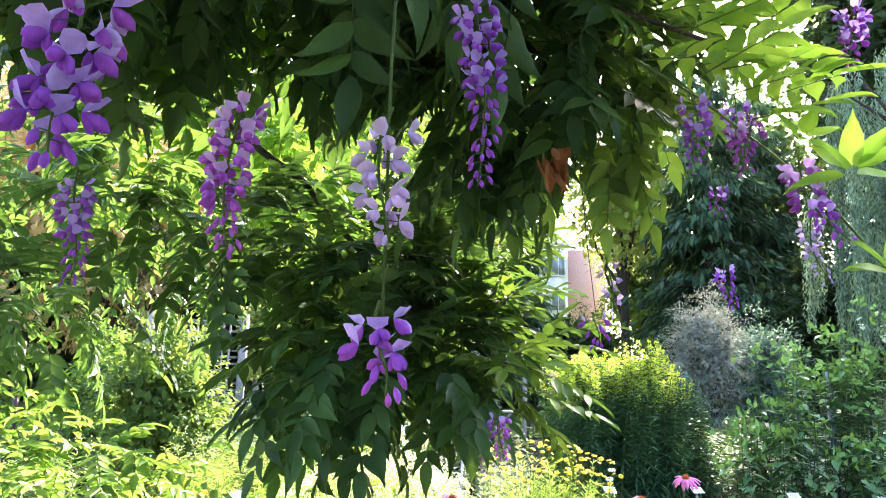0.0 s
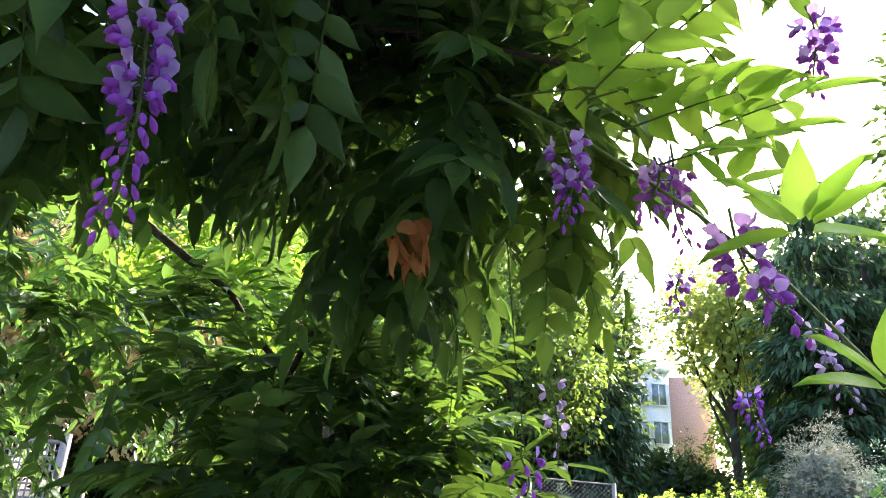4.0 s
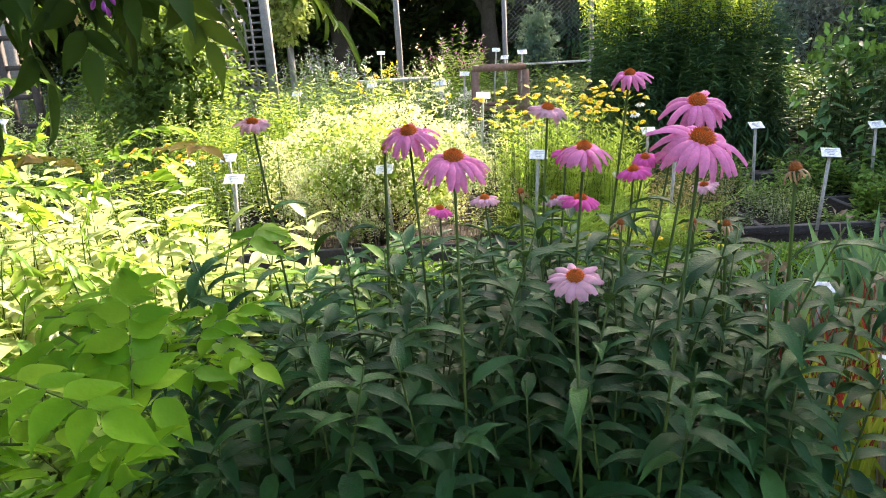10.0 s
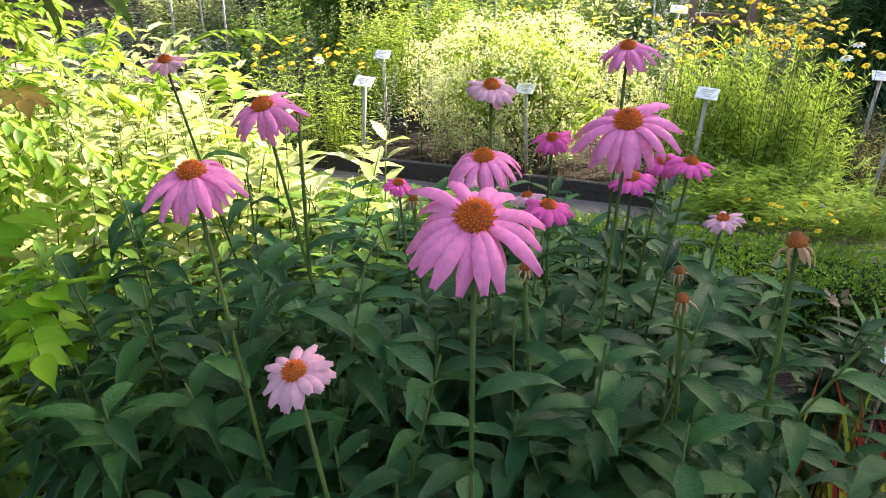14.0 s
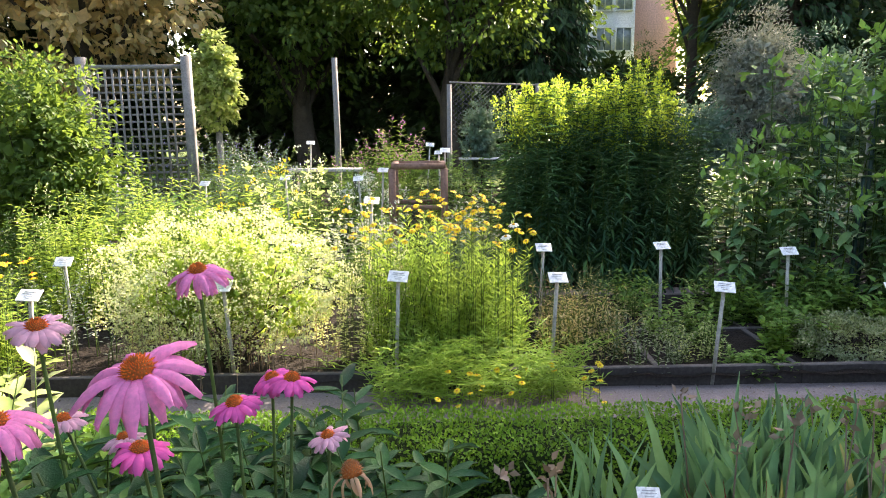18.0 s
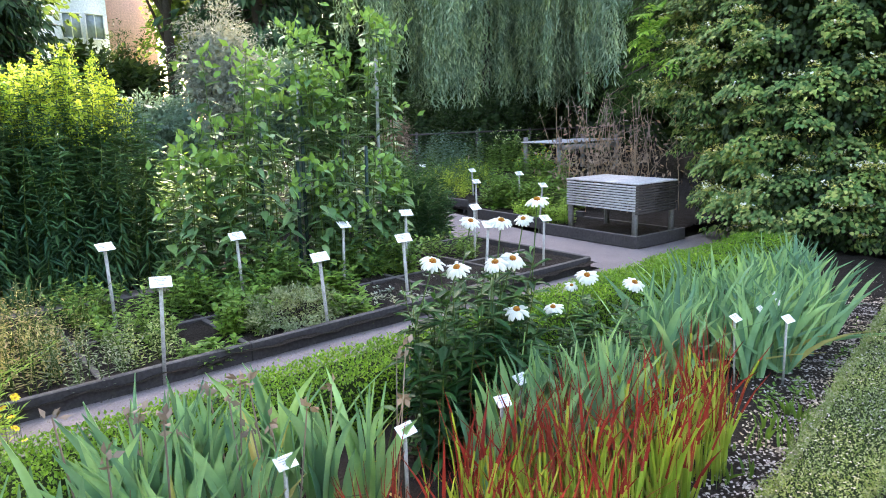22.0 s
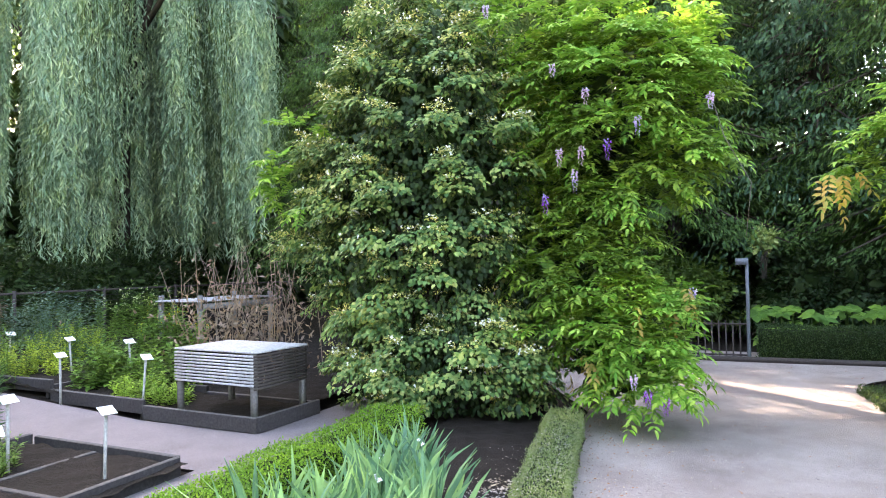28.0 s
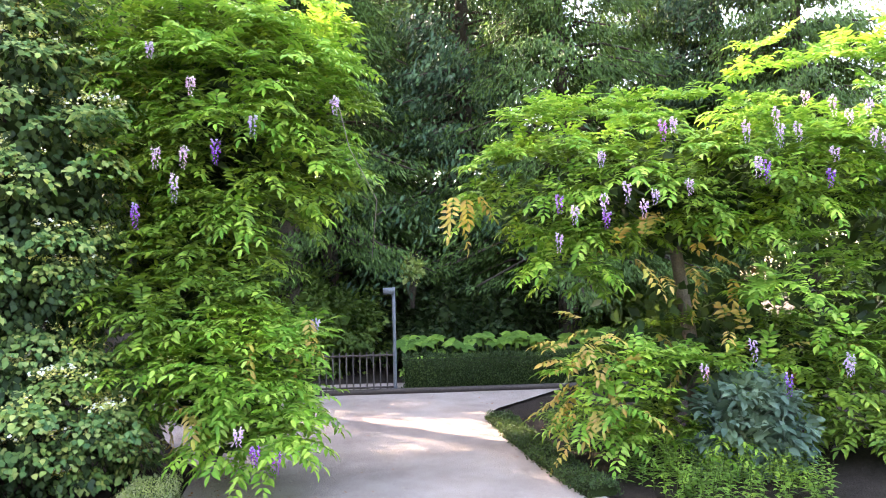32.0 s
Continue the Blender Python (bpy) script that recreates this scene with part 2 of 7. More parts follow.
M_willow = leafy("willow_leaf", G((0.11, 0.19, 0.12), (0.22, 0.32, 0.20), (0.36, 0.46, 0.30)), 0.2, (0.3, 0.44, 0.2))
M_straw = leafy("straw_stalk", G((0.26, 0.28, 0.08), (0.42, 0.38, 0.14), (0.40, 0.28, 0.16)), 0.25, (0.5, 0.48, 0.15))
# cream leaf with full sunlight put into the colour
M_pale_sun = leafy("cream_sunlit_leaf", G((0.26, 0.35, 0.10), (0.39, 0.46, 0.17), (0.54, 0.56, 0.31)), 0.3, (0.6, 0.65, 0.3), 0.45, 0.4)
# young leaf, its colour brightened for sky light coming through
M_sprig = leafy("sprig_leaf", G((0.13, 0.30, 0.03), (0.21, 0.38, 0.045), (0.31, 0.46, 0.08)), 0.36, (0.42, 0.74, 0.06), 0.4, 0.4)
M_post = surface("grey_painted_post", G((0.08, 0.095, 0.11), (0.14, 0.155, 0.17)), 0.5, 6.0, 60, 0.2, 0.002)
M_silver = leafy("silver_grey_leaf", G((0.15, 0.175, 0.14), (0.27, 0.29, 0.25)), 0.15, (0.3, 0.33, 0.26), 0.7, 0.2)
M_thyme = leafy("thyme_leaf", G((0.13, 0.17, 0.08), (0.22, 0.27, 0.13), (0.32, 0.34, 0.22)), 0.2, (0.3, 0.4, 0.15))
M_conif = leafy("conifer_spray", G((0.014, 0.04, 0.022), (0.035, 0.08, 0.04), (0.07, 0.13, 0.06)), 0.12, (0.15, 0.28, 0.08))
M_tree = leafy("tree_leaf", G((0.04, 0.085, 0.03), (0.07, 0.13, 0.035), (0.11, 0.18, 0.045)), 0.35, (0.35, 0.5, 0.06))
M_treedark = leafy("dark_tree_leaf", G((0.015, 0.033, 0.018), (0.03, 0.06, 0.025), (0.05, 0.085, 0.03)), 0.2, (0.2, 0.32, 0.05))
M_treelight = leafy("light_tree_leaf", G((0.16, 0.22, 0.05), (0.24, 0.31, 0.07), (0.30, 0.34, 0.12)), 0.4, (0.55, 0.62, 0.12))
M_copper = leafy("copper_leaf", G((0.44, 0.32, 0.16), (0.58, 0.46, 0.26), (0.48, 0.44, 0.20)), 0.5, (0.8, 0.62, 0.28))
M_hyd = leafy("hydrangea_leaf", G((0.04, 0.105, 0.040), (0.09, 0.185, 0.062), (0.18, 0.275, 0.085), (0.33, 0.37, 0.13)), 0.18, (0.3, 0.46, 0.09), 0.45, 0.4)
M_dry = leafy("dry_stalk", G((0.22, 0.15, 0.11), (0.34, 0.25, 0.19)), 0.1, (0.4, 0.3, 0.2), 0.8)
M_pink = leafy("pink_petal", G((0.78, 0.12, 0.42), (0.86, 0.24, 0.55), (0.90, 0.42, 0.68)), 0.3, (0.98, 0.38, 0.72), 0.5, 0.4, 160)
M_magenta = leafy("magenta_petal", G((0.74, 0.09, 0.40), (0.82, 0.16, 0.50)), 0.3, (0.9, 0.25, 0.6), 0.6, 0.2, 60)
M_paleP = leafy("pale_pink_petal", G((0.72, 0.36, 0.52), (0.76, 0.46, 0.58)), 0.3, (0.85, 0.6, 0.65), 0.6, 0.2, 60)
M_whiteP = leafy("white_petal", G((0.72, 0.73, 0.66), (0.80, 0.80, 0.75)), 0.3, (0.85, 0.85, 0.75), 0.6, 0.2)
M_disc = surface("orange_cone", G((0.80, 0.07, 0.01), (1.0, 0.27, 0.015)), 0.7, 90.0, 300, 0.8, 0.004)
M_discy = surface("golden_cone", G((0.42, 0.19, 0.01), (0.66, 0.36, 0.02)), 0.7, 90.0, 300, 0.8, 0.004)
M_seed = surface("seed_head", G((0.24, 0.10, 0.045), (0.42, 0.22, 0.11)), 0.85, 90.0, 300, 0.8, 0.004)
M_yellow = leafy("yellow_petal", G((0.70, 0.46, 0.02), (0.80, 0.58, 0.03), (0.76, 0.66, 0.10)), 0.3, (0.9, 0.7, 0.05), 0.6, 0.2)
M_cream = leafy("cream_flower", G((0.60, 0.62, 0.34), (0.76, 0.76, 0.52), (0.45, 0.55, 0.20)), 0.35, (0.8, 0.8, 0.4), 0.6, 0.2)
M_bluefl = leafy("blue_flower", G((0.16, 0.14, 0.55), (0.26, 0.22, 0.65)), 0.3, (0.4, 0.3, 0.8))
M_fire = leafy("fireweed_petal", G((0.30, 0.10, 0.27), (0.42, 0.18, 0.38)), 0.3, (0.7, 0.3, 0.6))

M_corymb = leafy("corymb", G((0.30, 0.36, 0.10), (0.46, 0.46, 0.14), (0.58, 0.52, 0.22)), 0.2, (0.55, 0.52, 0.2))
M_bough = leafy("bough_spray", G((0.024, 0.056, 0.017), (0.048, 0.102, 0.028), (0.09, 0.165, 0.046)), 0.2, (0.25, 0.42, 0.08))

# ---- mesh helpers ----
LEAF2 = (np.array([(0, 0, 0), (.45, .5, .07), (1, 0, -.06), (.45, -.5, .07)], float), [(0, 1, 2), (0, 2, 3)])
LEAF8 = (np.array([(0, 0, 0), (.28, .42, .07), (.62, .38, .04), (1, 0, -.16), (.62, -.38, .04), (.28, -.42, .07), (.28, 0, 0), (.62, 0, -.03)], float),
         [(0, 1, 6), (1, 2, 7, 6), (2, 3, 7), (0, 6, 5), (6, 7, 4, 5), (7, 3, 4)])
_st = [(.14, .30), (.34, .48), (.58, .42), (.82, .2)]
LANCE = (np.array([(0, 0, 0)] + [p for x, w in _st for p in ((x, w, .05 - .2 * x * x), (x, 0, -.015 - .22 * x * x), (x, -w, .065 - .2 * x * x))] + [(1, 0, -.25)], float),
         [(0, 1, 2), (0, 2, 3)] + [q for i in range(3) for q in ((1 + 3 * i, 4 + 3 * i, 5 + 3 * i, 2 + 3 * i), (2 + 3 * i, 5 + 3 * i, 6 + 3 * i, 3 + 3 * i))] + [(10, 13, 11), (11, 13, 12)])
ARCH = (np.array([(0, 0, 0)] + [p for x, w in _st for p in ((x, w, .04 + .3 * x - .66 * x * x), (x, 0, .3 * x - .7 * x * x), (x, -w, .06 + .3 * x - .66 * x * x))] + [(.97, 0, -.4)], float), LANCE[1])
_sw = [(.06, .22), (.18, .42), (.34, .47), (.52, .39), (.7, .23), (.86, .08)]
WLEAF = (np.array([(0, 0, 0)] + [p for x, w in _sw for p in ((x, w, .05 - .15 * x * x), (x, 0, -.012 - .17 * x * x), (x, -w, .06 - .15 * x * x))] + [(1, 0, -.2)], float),
         [(0, 1, 2), (0, 2, 3)] + [q for i in range(5) for q in ((1 + 3 * i, 4 + 3 * i, 5 + 3 * i, 2 + 3 * i), (2 + 3 * i, 5 + 3 * i, 6 + 3 * i, 3 + 3 * i))] + [(16, 19, 17), (17, 19, 18)])
_r = [(.0, .05), (.2, .62), (.5, 1.0), (.8, .8), (1.0, .1)]
BUD = (np.array([(x - .0, .5 * r * math.cos(k * 1.2566), .21 * r * math.sin(k * 1.2566) - .1 * x * x) for x, r in _r for k in range(5)]),
       [(i * 5 + k, i * 5 + (k + 1) % 5, i * 5 + 5 + (k + 1) % 5, i * 5 + 5 + k) for i in range(4) for k in range(5)] + [(20, 21, 22, 23, 24)])
STRAP = (np.array([(0, .4, 0), (.4, .5, .02), (.8, .36, -.03), (1, 0, -.1), (.8, -.36, -.03), (.4, -.5, .02), (0, -.4, 0)], float), [(0, 1, 5, 6), (1, 2, 4, 5), (2, 3, 4)])


def unit(a):
    return a / np.maximum(np.linalg.norm(a, axis=-1, keepdims=True), 1e-9)


def bulk(name, verts, loops, starts, totals, mats, index=None, smooth=False):
    me = bpy.data.meshes.new(name)
    me.vertices.add(len(verts))
    me.vertices.foreach_set("co", np.ascontiguousarray(verts, dtype=np.float32).ravel())
    me.loops.add(len(loops))
    me.loops.foreach_set("vertex_index", np.ascontiguousarray(loops, dtype=np.int32))
    me.polygons.add(len(starts))
    me.polygons.foreach_set("loop_start", np.ascontiguousarray(starts, dtype=np.int32))
    me.polygons.foreach_set("loop_total", np.ascontiguousarray(totals, dtype=np.int32))
    for m in (mats if isinstance(mats, (list, tuple)) else [mats]):
        me.materials.append(m)
    if index is not None:
        me.polygons.foreach_set("material_index", np.ascontiguousarray(index, dtype=np.int32))
    if smooth:
        me.polygons.foreach_set("use_smooth", np.ones(len(starts), dtype=bool))
    me.update(calc_edges=True)
    me.validate()
    return me


class Heap:
    """Gathers pieces of geometry into one mesh."""

    def __init__(self):
        self.v, self.l, self.t, self.m, self.n = [], [], [], [], 0

    def add(self, verts, faces, mat=0):
        verts = np.asarray(verts, float)
        self.v.append(verts)
        for f in faces:
            self.l.append(np.asarray(f, int) + self.n)
        self.t.append(np.array([len(f) for f in faces], int))
        self.m.append(np.full(len(faces), mat))
        self.n += len(verts)
        return self

    def leaves(self, P, D, N, L, W, tmpl=LEAF2, mat=0):
        """Many blades at once: foot, way, upper side, length, width."""
        P, D, N = np.atleast_2d(P), unit(np.atleast_2d(D)), np.atleast_2d(N)
        k = len(P)
        if not k:
            return self
        L, W = np.broadcast_to(np.asarray(L, float), (k,)), np.broadcast_to(np.asarray(W, float), (k,))
        S = unit(np.cross(D, N))
        U = np.cross(S, D)
        tv, tf = tmpl
        V = P[:, None] + D[:, None] * (tv[None, :, :1] * L[:, None, None]) + S[:, None] * (tv[None, :, 1:2] * W[:, None, None]) + U[:, None] * (tv[None, :, 2:] * L[:, None, None])
        flat = np.concatenate([np.asarray(f) for f in tf])
        offs = self.n + np.arange(k) * len(tv)
        self.v.append(V.reshape(-1, 3))
        self.l.append((flat[None] + offs[:, None]).ravel())
        self.t.append(np.tile([len(f) for f in tf], k))
        self.m.append(np.full(k * len(tf), mat))
        self.n += k * len(tv)
        return self

    def tube(self, pts, r0, r1=None, sides=5, mat=0):
        pts = np.asarray(pts, float)
        n = len(pts)
        r1 = r0 if r1 is None else r1
        T = unit(np.gradient(pts, axis=0))
        ref = np.where(np.abs(T[:, 2:3]) > 0.9, np.array([[1.0, 0, 0]]), np.array([[0, 0, 1.0]]))
        A = unit(np.cross(T, ref))
        B = np.cross(T, A)
        R = np.linspace(r0, r1, n)[:, None, None]
        an = np.linspace(0, 2 * np.pi, sides, endpoint=False)
        V = pts[:, None] + R * (np.cos(an)[None, :, None] * A[:, None] + np.sin(an)[None, :, None] * B[:, None])
        i, j = np.meshgrid(np.arange(n - 1), np.arange(sides), indexing="ij")
        a, b = i * sides + j, i * sides + (j + 1) % sides
        Q = np.stack([a, b, b + sides, a + sides], -1).reshape(-1, 4) + self.n
        self.v.append(V.reshape(-1, 3))
        self.l.append(Q.ravel())
        self.t.append(np.full(len(Q), 4))
        self.m.append(np.full(len(Q), mat))
        self.n += n * sides
        self.add(np.zeros((0, 3)), [tuple(range(-sides, 0))], mat)
        return self

    def box(self, c, s, rot=None, mat=0):
        x, y, z = np.asarray(s, float) / 2
        V = np.array([(-x, -y, -z), (x, -y, -z), (x, y, -z), (-x, y, -z), (-x, -y, z), (x, -y, z), (x, y, z), (-x, y, z)])
        if rot is not None:
            V = V @ np.array(Euler([radians(a) for a in rot]).to_matrix()).T
        return self.add(V + np.asarray(c, float), [(0, 3, 2, 1), (4, 5, 6, 7), (0, 1, 5, 4), (1, 2, 6, 5), (2, 3, 7, 6), (3, 0, 4, 7)], mat)

    def mesh(self, name, mats, smooth=False):
        t = np.concatenate(self.t)
        return bulk(name, np.concatenate(self.v), np.concatenate(self.l), np.concatenate([[0], np.cumsum(t)[:-1]]), t, mats, np.concatenate(self.m), smooth)


def part(name, heap, mats, parent, label="", smooth=False, kind=""):
    """One mesh under a thing or a part; the heap's places are the world's."""
    ob = new(name, heap.mesh(name, mats, smooth) if isinstance(heap, Heap) else heap)
    ob.parent = parent
    ob.matrix_parent_inverse = base_of(parent).inverted()
    return tagged(ob, label=label, kind=kind)


def base_of(ob):
    m = ob.matrix_basis.copy()
    while ob.parent:
        m = ob.parent.matrix_basis @ ob.matrix_parent_inverse @ m
        ob = ob.parent
    return m


def thing(name, at, label, category, group="", kind=""):
    e = new(name)
    e.location = at
    e.empty_display_size = 0.1
    bpy.context.view_layer.update()
    return tagged(e, label, category, group, kind)


def solid(name, heap, mats, label, category="", kind="structure", smooth=False, group=""):
    return tagged(new(name, heap.mesh(name, mats, smooth)), label, category, group, kind)


def rise(x, y):
    """Height of the ground: the far beds lie a little higher."""
    return 0.5 * np.clip((np.asarray(y, float) - 6.8) / 7.0, 0, 1)


def blob(c, r, n, seed=0, shell=0.35, lumps=2.2, power=1.0, flat=0.0):
    """Places and outward ways in the uneven skin of a rounded mass."""
    g = np.random.default_rng(seed)
    d = unit(g.normal(size=(n, 3)))
    if flat:
        d[:, 2] = np.abs(d[:, 2]) * (1 - flat) + d[:, 2] * flat
        d = unit(d)
    c, r = np.asarray(c, float), np.asarray(r, float)
    ph = g.uniform(0, 6.28, 6)
    w = 1 + 0.13 * np.sin(lumps * 2.1 * d[:, 0] * 2 + ph[0]) * np.sin(lumps * 1.7 * d[:, 2] * 2 + ph[1]) + 0.11 * np.sin(lumps * 4.3 * d[:, 1] + ph[2] + 3 * d[:, 2]) + 0.07 * np.sin(lumps * 7 * d[:, 0] + ph[3] + 5 * d[:, 1]) * np.sin(lumps * 6 * d[:, 2] + ph[4])
    rad = w * (1 - shell * g.random(n) ** 1.6)
    P = c + d * r * rad[:, None]
    return P, unit(d / r), g


def clumpy(c, r, clumps, per, spread, seed=0, shell=0.3, up=0.5, flat=0.0):
    """Leaf places gathered in clumps over a rounded mass."""
    C, O, g = blob(c, r, clumps, seed, shell, flat=flat)
    k = np.repeat(np.arange(clumps), per)
    off = unit(g.normal(size=(len(k), 3))) * (g.random((len(k), 1)) ** 0.5) * spread
    P = C[k] + off * np.array([1, 1, 0.65])
    D = unit(O[k] * 0.7 + unit(off) * 0.6 + g.normal(size=P.shape) * 0.35 + np.array([0, 0, -0.25]))
    N = unit(O[k] * (1 - up) + np.array([0, 0, up]) + g.normal(size=P.shape) * 0.3)
    return P, D, N, g

# ---- setting ----
def sheet(x0, x1, y0, y1, nx, ny, zf):
    xs, ys = np.linspace(x0, x1, nx + 1), np.linspace(y0, y1, ny + 1)
    X, Y = np.meshgrid(xs, ys, indexing="ij")
    V = np.stack([X, Y, zf(X, Y)], -1).reshape(-1, 3)
    F = [(i * (ny + 1) + j, (i + 1) * (ny + 1) + j, (i + 1) * (ny + 1) + j + 1, i * (ny + 1) + j + 1) for i in range(nx) for j in range(ny)]
    return V, F


def uneven(x, y, a=0.01):
    return a * (np.sin(x * 2.3 + 1.1 * np.sin(y * 1.7)) * np.cos(y * 2.9 + x) + 0.5 * np.sin(x * 7.1 + y * 5.3))


def hedge_line(x):
    """The foot of the low border along the gravel."""
    x = np.asarray(x, float)
    return 1.15 + np.where(x > 1, 0.165, 0.08) * (x - 1)


h = Heap()
gx = np.concatenate([[-400, -120, -50], np.linspace(-25, 30, 56), [50, 120, 400]])
gy = np.concatenate([[-400, -120, -40], np.linspace(-12, 40, 53), [60, 150, 420]])
X, Y = np.meshgrid(gx, gy, indexing="ij")
V = np.stack([X, Y, rise(X, Y) - 0.03 + uneven(X, Y, 0.006)], -1).reshape(-1, 3)
ny = len(gy)
h.add(V, [(i * ny + j, (i + 1) * ny + j, (i + 1) * ny + j + 1, i * ny + j + 1) for i in range(len(gx) - 1) for j in range(ny - 1)])
solid("ground", h, M_mulch, "dark earth ground under the garden beds", "ground", smooth=True)

h = Heap()
V, F = sheet(0, 1, 0, 1, 120, 24, lambda x, y: 0 * x)
V[:, 0] = -14 + V[:, 0] * 29
near = np.interp(V[:, 0], [-14, 6.5, 8.3, 9.3, 12.2, 15], [-2.6, -2.6, -.68, -.42, -.18, -2.4])
V[:, 1] = near + V[:, 1] * (np.where(V[:, 0] > 9.6, 2.54 + 0.55 * (V[:, 0] - 9.6), hedge_line(np.minimum(V[:, 0], 9.6)) + 0.03) - near)
V[:, 2] = uneven(V[:, 0], V[:, 1], 0.004)
h.add(V, F)
solid("gravel_path", h, M_gravel, "pale grey fine gravel path, shaded", "path", smooth=True)
h = Heap()
h.add(*sheet(-14, 7.85, 3.9, 5.02, 90, 6, lambda x, y: uneven(x, y, 0.004) - 0.004))
h.add(*sheet(6.72, 7.85, 5.02, 12, 6, 30, lambda x, y: uneven(x, y, 0.004) - 0.004 + rise(x, y)))
h.add(*sheet(7.85, 12, 4.2, 5.3, 20, 5, lambda x, y: uneven(x, y, 0.004) - 0.004))
h.add(*sheet(-14, 6.72, 6.95, 7.5, 50, 4, lambda x, y: uneven(x, y, 0.004) - 0.003 + rise(x, y)))
solid("earth_path", h, M_path, "narrow trodden grey earth path between the beds", "path", smooth=True)
h = Heap()
h.add(*sheet(-30, 40, 14.6, 60, 70, 46, lambda x, y: rise(x, y) + 0.01 + uneven(x, y, 0.02)))
solid("lawn", h, M_lawn, "mown lawn beyond the garden beds", "lawn", smooth=True)


def soil(name, x0, x1, y0, y1, z):
    h = Heap()
    h.add(*sheet(x0, x1, y0, y1, max(6, int((x1 - x0) * 14)), max(6, int((y1 - y0) * 14)), lambda x, y: z + rise(x, y) + uneven(x * 4, y * 4, 0.012) + uneven(x * 11 + 3, y * 9, 0.006)))
    return solid(name, h, M_soil, "dark crumbly soil in a bed", "soil", smooth=True)


soil("soil", -6, 6.62, 4.98, 6.85, 0.075)
soil("soil", 7.95, 14, 5.4, 11.5, 0.09)
h = Heap()
V, F = sheet(-6, 8.9, 0, 1, 150, 22, lambda x, y: 0 * x)
V[:, 1] = hedge_line(V[:, 0]) + 0.1 + V[:, 1] * (3.75 - hedge_line(V[:, 0]) - 0.1)
V[:, 2] = 0.03 + uneven(V[:, 0] * 4, V[:, 1] * 4, 0.012)
h.add(V, F)
solid("soil", h, M_mulch, "dark mulched soil of the front border", "soil", smooth=True)


# raised bed boards
def board_mesh(length, height=0.15, thick=0.045):
    bm = bmesh.new()
    bmesh.ops.create_cube(bm, size=1)
    bmesh.ops.scale(bm, vec=(length, thick, height), verts=bm.verts)
    bmesh.ops.bevel(bm, geom=bm.edges[:], offset=0.006, segments=1, affect="EDGES")
    me = bpy.data.meshes.new("board")
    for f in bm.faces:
        # upward faces get the lighter board_top colour
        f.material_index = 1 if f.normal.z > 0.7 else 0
    bm.to_mesh(me)
    bm.free()
    me.materials.append(M_board)
    me.materials.append(M_boardtop)
    return me


def boards(parent, rows):
    """rows: x0, y0, x1, y1, top."""
    g = random.Random(3)
    for x0, y0, x1, y1, top in rows:
        L = math.hypot(x1 - x0, y1 - y0)
        n = max(1, round(L / 1.9))
        a = math.degrees(math.atan2(y1 - y0, x1 - x0))
        for i in range(n):
            f = (i + 0.5) / n
            x, y = x0 + (x1 - x0) * f, y0 + (y1 - y0) * f
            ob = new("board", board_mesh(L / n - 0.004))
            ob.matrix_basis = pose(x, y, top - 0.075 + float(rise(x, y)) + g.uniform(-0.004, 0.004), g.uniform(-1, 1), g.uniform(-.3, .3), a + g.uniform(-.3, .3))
            ob.parent = parent
            ob.matrix_parent_inverse = parent.matrix_basis.inverted()


bed = thing("raised_bed", (2, 5.9, 0), "long raised bed edged with dark weathered boards", "garden bed")
rows = [(-4.6, 4.95, 6.64, 5.1, 0.12), (6.64, 5.1, 6.72, 6.85, 0.12), (-4.6, 6.88, 6.70, 6.88, 0.13), (-4.6, 4.95, -4.6, 6.88, 0.12), (0.3, 5.93, 6.62, 5.98, 0.09)]
for x in (-2.9, -1.2, 0.2, 1.05, 2.0, 2.92, 3.87, 4.78, 5.7):
    rows.append((x, 5.06 if x < 3 else 5.12, x + 0.02, 6.86, 0.088))
boards(bed, rows)
bed2 = thing("raised_bed", (9, 7, 0), "raised bed edged with dark boards under the slatted cover", "garden bed")
boards(bed2, [(7.80, 5.30, 8.0, 8.4, 0.15), (7.80, 5.30, 8.75, 5.26, 0.15), (8.75, 5.26, 8.95, 8.5, 0.12), (8.0, 8.4, 8.15, 11.4, 0.15), (8.0, 8.5, 12.2, 8.6, 0.12)])


